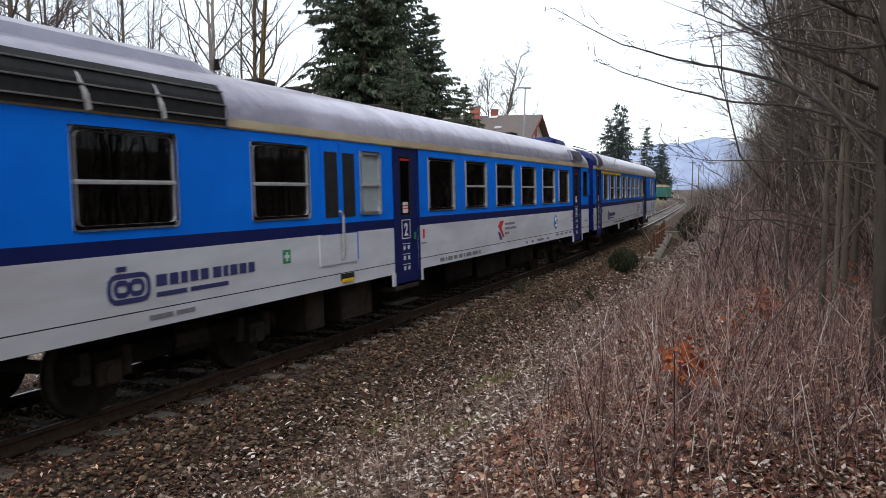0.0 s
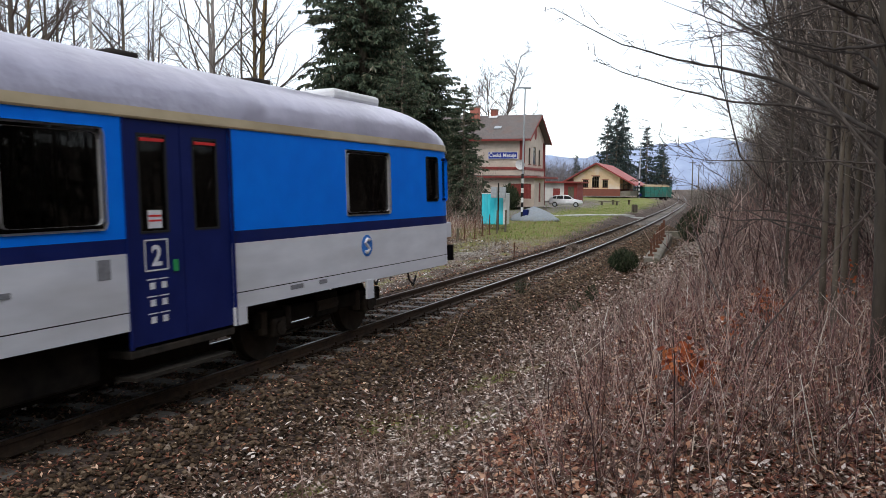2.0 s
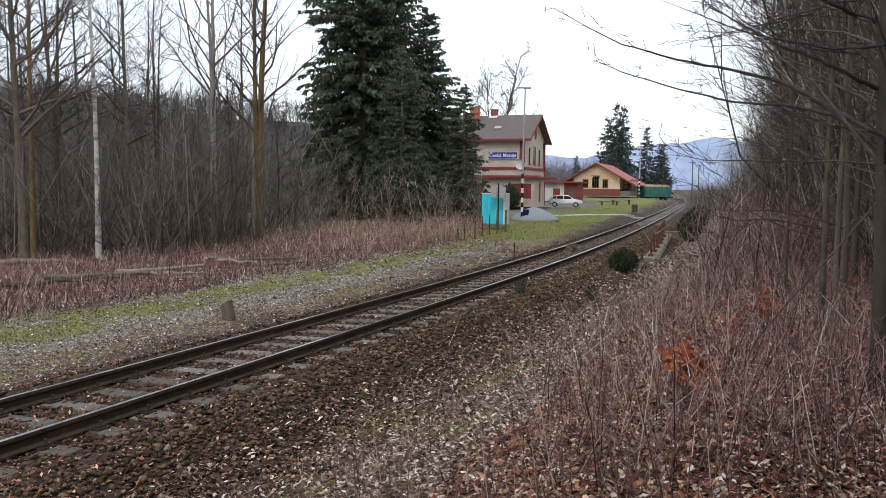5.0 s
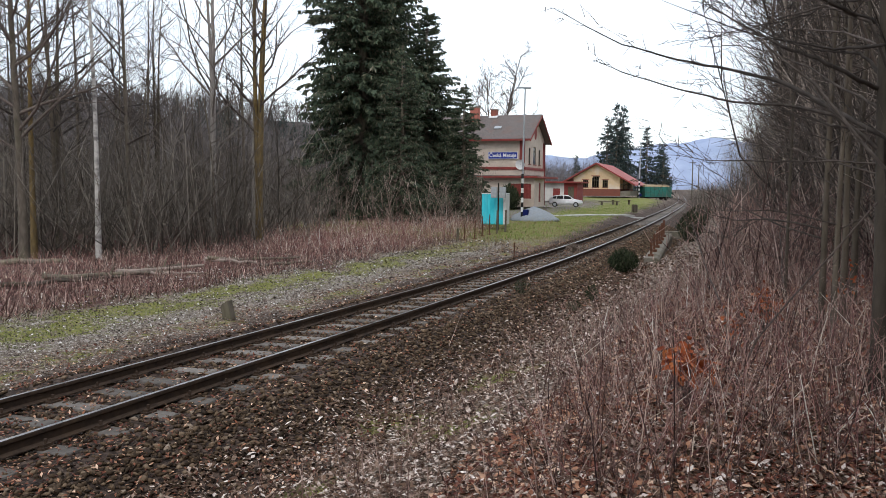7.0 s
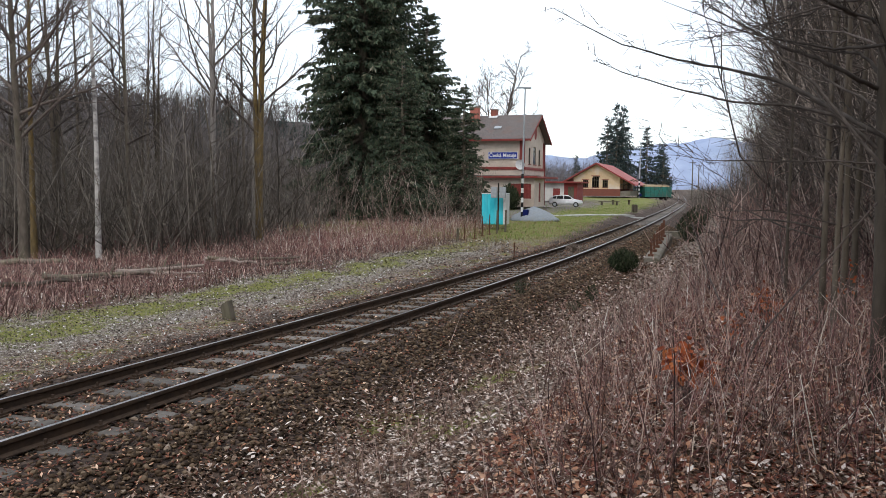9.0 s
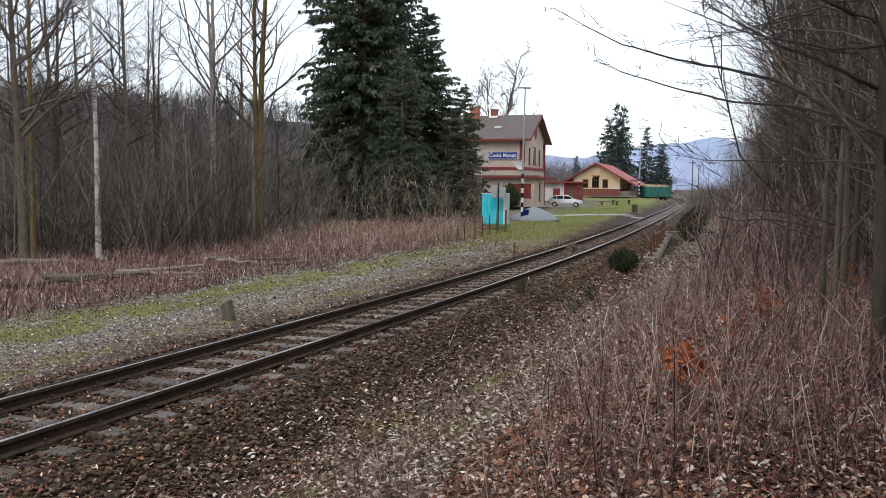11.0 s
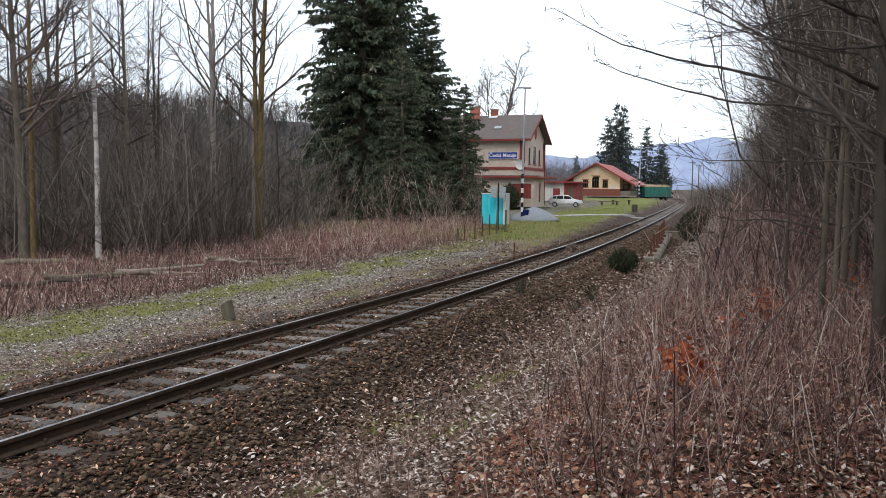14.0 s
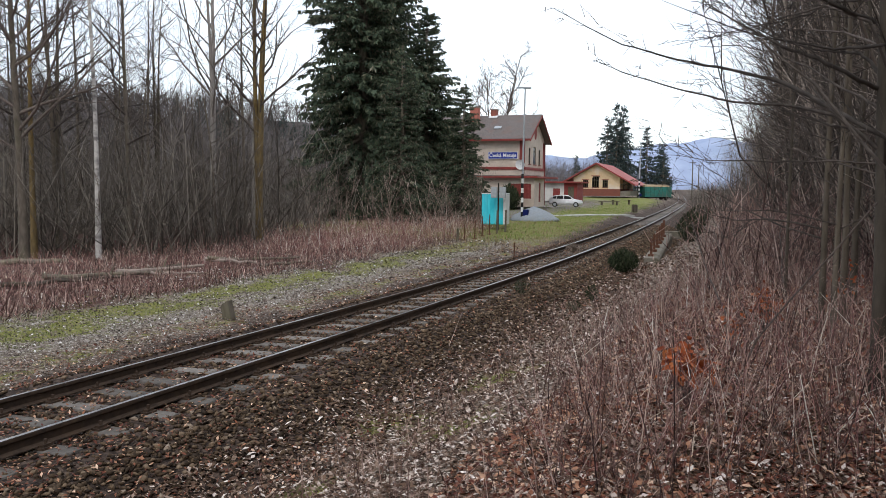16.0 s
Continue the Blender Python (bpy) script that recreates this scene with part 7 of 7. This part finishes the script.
stump_post()
st = thing("iron_stake", "thin rusty iron stake with a foot plate", "stake", m=yard(2.81, 31.6))
part("rod", Geo().tube([(0, 0, -0.2), (0.03, 0, 0.62)], [0.025, 0.02], 8), M_RUST, st)
part("foot_plate", Geo().box(-0.35, 0.15, -0.08, 0.08, -0.02, 0.05, 0, 0.01), M_CONCRETE, st)
FENCE = "old iron fence posts before the cabin"
for k, (x, y, h) in enumerate(((1.15, 43.0, 0.95), (1.75, 44.2, 1.0), (2.25, 46.0, 1.15), (2.75, 47.6, 1.2), (3.25, 48.2, 1.4), (3.8, 48.8, 1.35), (0.75, 42.0, 0.7))):
    root = thing("fence_post", "dark rusty fence post in dry grass", "fence post", FENCE, m=yard(x, y))
    part("post", Geo().tube([(0, 0, -0.2), (0.02, 0, h)], [0.035 if k < 4 else 0.07, 0.03 if k < 4 else 0.06], 7), M_RUST if k < 4 else M_WOOD_GREY, root)
    if k < 4:
        part("post_foot", Geo().box(-0.12, 0.12, -0.1, 0.1, -0.05, 0.06, 0, 0.02), M_RUST, root)

# culvert head wall with rusty rail stubs
a, b = Vector((8.05, 31.0, 0)), Vector((12.0, 43.0, 0))
d = (b - a).normalized()
cw = thing("culvert_wall", "mossy concrete culvert head wall with rusty iron stubs", "retaining wall", m=Matrix.Translation((a.x, a.y, -0.28)) @ Matrix.Rotation(math.atan2(d.y, d.x), 4, "Z"))
part("wall", Geo().loft([[(x, -0.40, -0.95), (x, 0.22, -0.95), (x, 0.22, z), (x, -0.26, z), (x, -0.34, z - 0.08)] for x, z in ((0, 0.02), (4, 0.10), (8, 0.2), (12.6, 0.34))]), M_CONCRETE, cw, "rough old concrete wall")
for k in range(6):
    x = 0.8 + k * 1.9
    p_ = part("post", Geo().box(x - 0.045, x + 0.045, -0.045, 0.045, 0.0, 0.72 + 0.02 * k + 0.03 * x), M_RUST, cw, "rusty iron stub")
    part("foot_clamp", Geo().box(x - 0.12, x + 0.12, -0.12, 0.12, 0.0, 0.10 + 0.028 * x, 0, 0.02), M_RUST, p_)
solo("culvert_slab", Geo().box(-0.9, 0.9, -0.3, 0.3, -0.4, 0.12, 0, 0.04), M_CONCRETE, "old concrete block beside the ballast", "concrete block", m=Matrix.Translation(at_line(52, 2.6, -0.15, 0)))


def bush(x, y, h, w, n, seed, material, label, name="bush"):
    """A dense tuft of upright fine shoots with small leaves."""
    r_ = np.random.RandomState(seed)
    root = thing(name, label, "bush", m=Matrix.Translation((x, y, ground_z(x, y) - 0.02)))
    g = Geo()
    rr = random.Random(seed)
    for k in range(n // 14):
        a_, t_ = rr.uniform(0, 6.28), abs(rr.gauss(0, 0.5))
        L = h * rr.uniform(0.55, 1.05)
        g.tube([(rr.uniform(-0.2, 0.2) * w, rr.uniform(-0.2, 0.2) * w, 0), (math.cos(a_) * t_ * w * 0.5, math.sin(a_) * t_ * w * 0.5, L * 0.55), (math.cos(a_) * t_ * w, math.sin(a_) * t_ * w, L)], [0.012, 0.008, 0.003], 3, 0, False)
    part("stems", g.mesh("stems", [M_BARK]), None, root)
    az, u = r_.uniform(0, 6.283, n), r_.rand(n) ** 0.5
    zz = r_.rand(n) ** 0.8
    P = np.stack([np.cos(az) * u * w * (0.45 + 0.6 * np.sin(zz * 2.6)) * (1 + 0.2 * np.sin(3 * az + seed)), np.sin(az) * u * w * (0.45 + 0.6 * np.sin(zz * 2.6)), zz * h * (1.02 - 0.35 * u ** 2) + 0.02], -1)
    dv = r_.normal(0, 0.45, (n, 3)) + np.array([0, 0, 0.9])
    dv /= np.linalg.norm(dv, axis=1)[:, None]
    sd = np.cross(dv, r_.normal(0, 1, (n, 3)))
    sd /= np.linalg.norm(sd, axis=1)[:, None]
    L = 0.16 * h * r_.uniform(0.6, 1.5, (n, 1))
    V = np.stack([P - sd * L * 0.09, P + sd * L * 0.09, P + dv * L], 1).reshape(-1, 3)
    me = bpy.data.meshes.new("foliage")
    me.from_pydata(V.tolist(), [], np.arange(3 * n).reshape(-1, 3).tolist())
    me.materials.append(material)
    part("foliage", me, None, root)


bush(6.2, 27.4, 0.78, 0.48, 2600, 1, M_BROOM, "dense dark green broom bush on the leaf-strewn slope")
bush(1.93, 19.5, 0.36, 0.2, 500, 2, M_BROOM, "small dark green broom tuft beside the ballast")
bush(3.85, 20.5, 0.42, 0.16, 400, 3, M_BROOM, "small sparse green broom tuft")
bush(3.1, 18.6, 0.28, 0.16, 300, 4, M_BROOM, "low green broom tuft on the slope")
bush(5.3, 32.5, 0.42, 0.3, 500, 5, M_TWIG, "small brown dry tuft beside the rail")
bush(13.0, 42.0, 0.9, 0.5, 2200, 6, M_BROOM, "dark green bush beside the culvert")
bush(14.6, 47.0, 1.2, 0.8, 2400, 7, M_BROOM, "large dark green bush beside the line")
bush(17.4, 56.0, 1.3, 0.8, 2200, 8, M_BROOM, "far dark green bush beside the line")
bush(21.8, 68.0, 1.4, 1.0, 2000, 9, M_BROOM, "far dark green bush beside the line")
bush(7.0, 86.0, 2.6, 1.2, 2000, 10, M_BROOM, "clipped evergreen bush at the station corner")
bush(12.4, 112, 3.0, 1.4, 2000, 11, M_BROOM, "evergreen bush beside the annex")

# fallen logs and brushwood on the far verge
LOGS = "felled logs lying in the brush"
for k, (x0, y0, x1, y1, r) in enumerate(((-9.9, 24.0, -7.9, 26.4, 0.08), (-8.3, 27.8, -6.6, 28.2, 0.07), (-9.0, 24.4, -7.6, 25.6, 0.05), (-11.8, 20.6, -9.6, 23.6, 0.07), (-16.4, 27.2, -13.0, 27.6, 0.12), (-6.3, 27.4, -4.9, 30.0, 0.06), (-11.2, 22.2, -8.6, 25.2, 0.09), (-13.2, 24.8, -8.9, 27.2, 0.08), (-8.2, 27.8, -5.5, 30.4, 0.07))):
    z0, z1 = ground_z(x0, y0), ground_z(x1, y1)
    r2 = random.Random(k)
    lg = thing("log", "pale bleached log lying in red brush" if k in (0, 1, 2) else "brown log lying in red brush", "log", LOGS)
    n = 6
    pts = [Vector((x0, y0, z0 + r + 0.05)).lerp(Vector((x1, y1, z1 + r + 0.10)), u / n) + Vector((0, r2.uniform(-0.12, 0.12), r2.uniform(-0.03, 0.06))) for u in range(n + 1)]
    part("stem", Geo().tube(pts, [r * (1 - 0.07 * u) for u in range(n + 1)], 9), M_LOG if k in (0, 1, 2) else M_BARK, lg)
    part("snag", Geo().tube([pts[3], pts[3] + Vector((0.1, 0.1, 0.35))], [r * 0.4, 0.01], 6), M_BARK, lg)

# ---- ground cover in masses ----
r_ = np.random.RandomState(40)
X, Y = region(10500, 41, wedge(-60, 860, 16, 60, -19, -8.0, 1.3, smax=58))
stems("brush", X, Y, r_.uniform(0.12, 0.5, len(X)) * (0.55 + 0.45 * smooth(24, 36, Y)), r_.uniform(0.006, 0.014, len(X)), M_TWIG_RED, "low reddish-brown brush along the wood's edge", "brush", 42, 1.25, 3, curl=1.3)
X, Y = region(5500, 141, wedge(-60, 860, 15, 56, -16, -7.4, 1.3, smax=58))
stems("brushwood", X, Y, r_.uniform(0.15, 0.9, len(X)), r_.uniform(0.006, 0.015, len(X)), M_BRIAR, "grey broken brushwood along the wood's edge", "brush", 142, 1.35, 2, curl=0.6)
X, Y = region(2600, 143, wedge(-60, 900, 12, 50, -9, -2.2, 1.3, smax=52))
stems("dry_stalks", X, Y, r_.uniform(0.05, 0.28, len(X)), r_.uniform(0.002, 0.005, len(X)), M_TWIG, "thin dry weed stalks on the verge", "dry stalks", 144, 0.7, 2)
X, Y = region(2600, 43, wedge(480, 880, 34, 60, -17, -8.4, 1.0, smax=60))
stems("dead_grass", X, Y, r_.uniform(0.3, 1.2, len(X)), r_.uniform(0.006, 0.012, len(X)), M_TWIG_RED, "tall reddish dead stalks before the spruces", "dead grass", 46, 0.5, 3, curl=0.7)
X, Y = region(4500, 44, wedge(-60, 900, 14, 55, -8.4, -5.0, 1.3, smax=56))
stems("verge_grass", X, Y, r_.uniform(0.03, 0.10, len(X)), r_.uniform(0.005, 0.011, len(X)), M_GRASS, "short mossy winter grass on the verge", "grass", 47, 0.7, 0)
X, Y = region(9000, 48, wedge(820, 1200, 44, 130, -26, -2.6, 1.2, smin=42))
stems("station_grass", X, Y, r_.uniform(0.08, 0.22, len(X)), r_.uniform(0.010, 0.02, len(X)), M_GRASS_GREEN, "green and straw-coloured grass of the station yard", "grass", 49, 0.6, 0)
X, Y = region(2600, 50, wedge(700, 1100, 36, 64, -9, -2.4, 1.0, smin=34, smax=62))
stems("dead_grass", X, Y, r_.uniform(0.10, 0.35, len(X)), r_.uniform(0.006, 0.012, len(X)), M_STRAW, "yellow-brown dry grass along the ballast", "dead grass", 51, 0.6, 0)


def leaves(name, X, Y, size, material, label, seed):
    """Curled fallen leaves, each a folded pair of faces lying at its own slant."""
    q = np.random.RandomState(seed)
    n = len(X)
    P = np.stack([X, Y, heights(X, Y) + q.uniform(0.002, 0.05, n)], -1)
    a = q.uniform(0, 6.283, n)
    t = np.stack([np.cos(a), np.sin(a), q.normal(0, 0.35, n)], -1)
    s = np.stack([-np.sin(a), np.cos(a), q.normal(0, 0.35, n)], -1)
    L = (size * q.uniform(0.5, 1.35, n))[:, None]
    w = L * q.uniform(0.35, 0.62, n)[:, None]
    fold = np.array([0, 0, 1]) * (w * q.uniform(-0.2, 0.7, n)[:, None])
    V = np.stack([P - t * L, P + s * w + fold, P + t * L, P - s * w + fold], 1).reshape(-1, 3)
    F = (np.array([(0, 1, 2), (0, 2, 3)])[None] + 4 * np.arange(n)[:, None, None]).reshape(-1, 3)
    return mass(name, V, F, material, label, "fallen leaves")


X, Y = region(115000, 52, wedge(-60, 1640, 3.0, 34, 2.2, 16, 1.9))
leaves("fallen_leaves", X, Y, 0.019 + 0.0014 * Y, M_LEAF, "pale grey and brown fallen leaves covering the bank", 53)
X, Y = region(34000, 54, wedge(760, 1640, 3.0, 16, 5.2, 16, 1.6))
leaves("fallen_leaves", X, Y, 0.023 + 0.0015 * Y, M_LEAF_RED, "copper-red fallen leaves on the bank", 55)
X, Y = region(30000, 56, wedge(-80, 900, 9, 44, -10.5, -2.0, 1.25))
leaves("fallen_leaves", X, Y, 0.012 + 0.0010 * Y, M_LITTER, "pale fallen leaves on the gravel verge", 57)
X, Y = region(17000, 58, wedge(-60, 1200, 5, 40, -4.2, 3.2, 1.6))
leaves("fallen_leaves", X, Y, 0.016 + 0.0008 * Y, M_LEAF_RED, "brown leaves blown between the sleepers", 59)

X, Y = region(1000, 60, wedge(250, 1640, 3.6, 26, 3.0, 14, 1.5))
stems("dry_stalks", X, Y, r_.uniform(0.12, 0.6, len(X)), r_.uniform(0.0022, 0.004, len(X)) + 0.0002 * Y, M_BRIAR, "thin dry weed stalks standing on the bank", "dry stalks", 61, 0.35, 5)
X, Y = region(950, 62, wedge(960, 1660, 4.4, 22, 4.6, 22, 1.4))
stems("briars", X, Y, r_.uniform(0.3, 1.15, len(X)), r_.uniform(0.0025, 0.005, len(X)) + 0.0002 * Y, M_BRIAR, "tangle of leafless briars and shoots on the bank", "briars", 63, 0.5, 5, curl=0.6)
X, Y = region(700, 64, wedge(1020, 1660, 4.6, 20, 5.0, 22, 1.3))
stems("briars", X, Y, r_.uniform(0.3, 0.9, len(X)), r_.uniform(0.0025, 0.005, len(X)) + 0.0002 * Y, M_TWIG_RED, "tangle of reddish shoots on the bank", "briars", 65, 0.7, 4, curl=0.7)
X, Y = region(1700, 66, wedge(1240, 1660, 14, 75, 5.5, 40, 1.2))
stems("undergrowth", X, Y, r_.uniform(0.5, 2.6, len(X)), r_.uniform(0.008, 0.02, len(X)), M_BRIAR, "brown undergrowth and saplings on the bank", "undergrowth", 67, 0.5, 7, curl=0.7)
X, Y = region(1000, 68, wedge(1345, 1720, 9, 60, 9, 40, 1.3))
stems("undergrowth", X, Y, r_.uniform(3.0, 9.5, len(X)), r_.uniform(0.012, 0.032, len(X)), M_TWIG_BANK, "dense thin saplings of the bank wood", "undergrowth", 69, 0.14, 14, curl=0.5)
X, Y = region(1300, 268, wedge(1318, 1700, 24, 100, 9, 70, 1.2))
stems("undergrowth", X, Y, r_.uniform(9, 17, len(X)) * (0.4 + 0.6 * smooth(0.37, 0.45, X / Y)), r_.uniform(0.03, 0.07, len(X)), M_TWIG_BANK, "tall crowded bare trees of the bank wood", "woodland", 269, 0.09, 24, curl=0.35)
X, Y = region(900, 370, wedge(1195, 1340, 62, 240, 2.6, 60, 1.0))
stems("undergrowth", X, Y, r_.uniform(1.0, 4.0, len(X)), r_.uniform(0.02, 0.05, len(X)), M_TWIG_DARK, "distant brown scrub along the bank", "undergrowth", 371, 0.5, 8, curl=0.8)
X, Y = region(1800, 70, wedge(1215, 1700, 60, 190, 9, 90, 1.0))
stems("far_wood", X, Y, r_.uniform(5, 12, len(X)), r_.uniform(0.03, 0.07, len(X)), M_TWIG_DARK, "distant bare wood along the bank", "woodland", 71, 0.15, 10)


def beech_sprig(x, y, h, n, seed, spread_=0.28):
    """A young beech shoot that keeps its orange leaves."""
    root = thing("beech_sapling", "young beech shoot with withered orange leaves", "sapling", "beech shoots with leaves", m=Matrix.Translation((x, y, ground_z(x, y) - 0.02)))
    rr, g = random.Random(seed), Geo()
    tips = []
    for k in range(6):
        a = rr.uniform(0, 6.28)
        pts = [Vector((0, 0, 0)), Vector((math.cos(a) * 0.05, math.sin(a) * 0.05, h * 0.5)), Vector((math.cos(a) * spread_ * rr.random(), math.sin(a) * spread_ * rr.random(), h * rr.uniform(0.75, 1.05)))]
        g.tube(pts, [0.008, 0.006, 0.002], 5, 0, False)
        tips.append(pts)
    part("stem", g.mesh("stem", [M_BRANCH]), None, root)
    gl = Geo()
    for k in range(n):
        pts = rr.choice(tips)
        u = rr.uniform(0.1, 1)
        c = pts[1].lerp(pts[2], u) + Vector((rr.gauss(0, 0.06), rr.gauss(0, 0.06), rr.gauss(0, 0.05)))
        t = Vector((rr.uniform(-1, 1), rr.uniform(-1, 1), rr.uniform(-1.2, 0.2))).normalized()
        s = t.cross(Vector((rr.uniform(-1, 1), rr.uniform(-1, 1), 1))).normalized()
        nrm = t.cross(s)
        L, w = 0.034 * rr.uniform(0.7, 1.3), 0.019
        gl.add([c, c + t * L * 0.6 + s * w, c + t * L * 1.3 + s * w * 0.8, c + t * L * 2, c + t * L * 1.3 - s * w * 0.8, c + t * L * 0.6 - s * w, c + t * L + nrm * 0.008], [(0, 1, 6), (1, 2, 6), (2, 3, 6), (3, 4, 6), (4, 5, 6), (5, 0, 6)])
    part("leaves", gl.mesh("leaves", [M_LEAF_BEECH]), None, root, "withered orange leaves")


beech_sprig(1.78, 5.7, 0.52, 170, 1, 0.16)
beech_sprig(3.75, 9.2, 0.45, 60, 2, 0.2)
beech_sprig(4.0, 9.8, 0.5, 60, 3, 0.2)
beech_sprig(5.0, 9.9, 0.8, 40, 4)
beech_sprig(2.9, 8.0, 0.4, 30, 5, 0.15)

STICKS = "fallen sticks on the bank"
for k, (pts, r) in enumerate(((((2.98, 5.5, 2.36), (2.77, 5.7, 1.97), (2.59, 5.9, 1.63), (2.43, 6.1, 1.29), (2.3, 6.2, 0.72)), 0.010), (((4.36, 14.0, 1.85), (4.02, 12.0, 1.12), (3.63, 10.0, 0.45)), 0.014), (((1.45, 6.6, 0.60), (1.72, 6.3, 0.64), (1.94, 6.0, 0.68), (2.1, 5.7, 0.66), (2.23, 5.4, 0.62)), 0.011), (((2.22, 5.2, 0.72), (2.49, 5.4, 0.80), (2.74, 5.6, 0.86), (3.0, 5.8, 0.93)), 0.011), (((4.75, 14.0, 1.7), (4.35, 12.0, 1.0), (3.9, 10.0, 0.5)), 0.012))):
    sx = thing("stick", "long dark shoot leaning across the bank" if k in (0, 1, 4) else "pale dead stick lying in the briars", "stick", STICKS)
    low = min(pts, key=lambda p: p[2])
    dz = ground_z(low[0], low[1]) + 0.01 - low[2] if k in (0, 1, 4) else 0
    if k in (2, 3):
        pts = [(x, y, ground_z(x, y) + 0.05 + 0.04 * (q % 2)) for q, (x, y, z) in enumerate(pts)]
    part("stem", Geo().tube([(x, y, z + (dz if q == len(pts) - 1 else 0)) for q, (x, y, z) in enumerate(pts)], [r * (0.55 + 0.45 * q / (len(pts) - 1)) for q in range(len(pts))], 7), M_BRANCH if k in (0, 1, 4) else M_LOG, sx)

mo = Geo()
rings = []
for k in range(6):
    u = k / 5
    rings.append([(0.24 * math.cos(6.283 * j / 18) * math.cos(u * 1.5) * (1 + 0.12 * math.sin(j * 2)), 0.2 * math.sin(6.283 * j / 18) * math.cos(u * 1.5), 0.17 * math.sin(u * 1.5) - 0.03) for j in range(18)])
solo("mossy_stump", mo.loft(rings), M_MOSS, "bright green moss over an old stump in copper leaves", "moss", flat=False, m=Matrix.Translation((2.08, 3.72, ground_z(2.08, 3.72))))

motions()
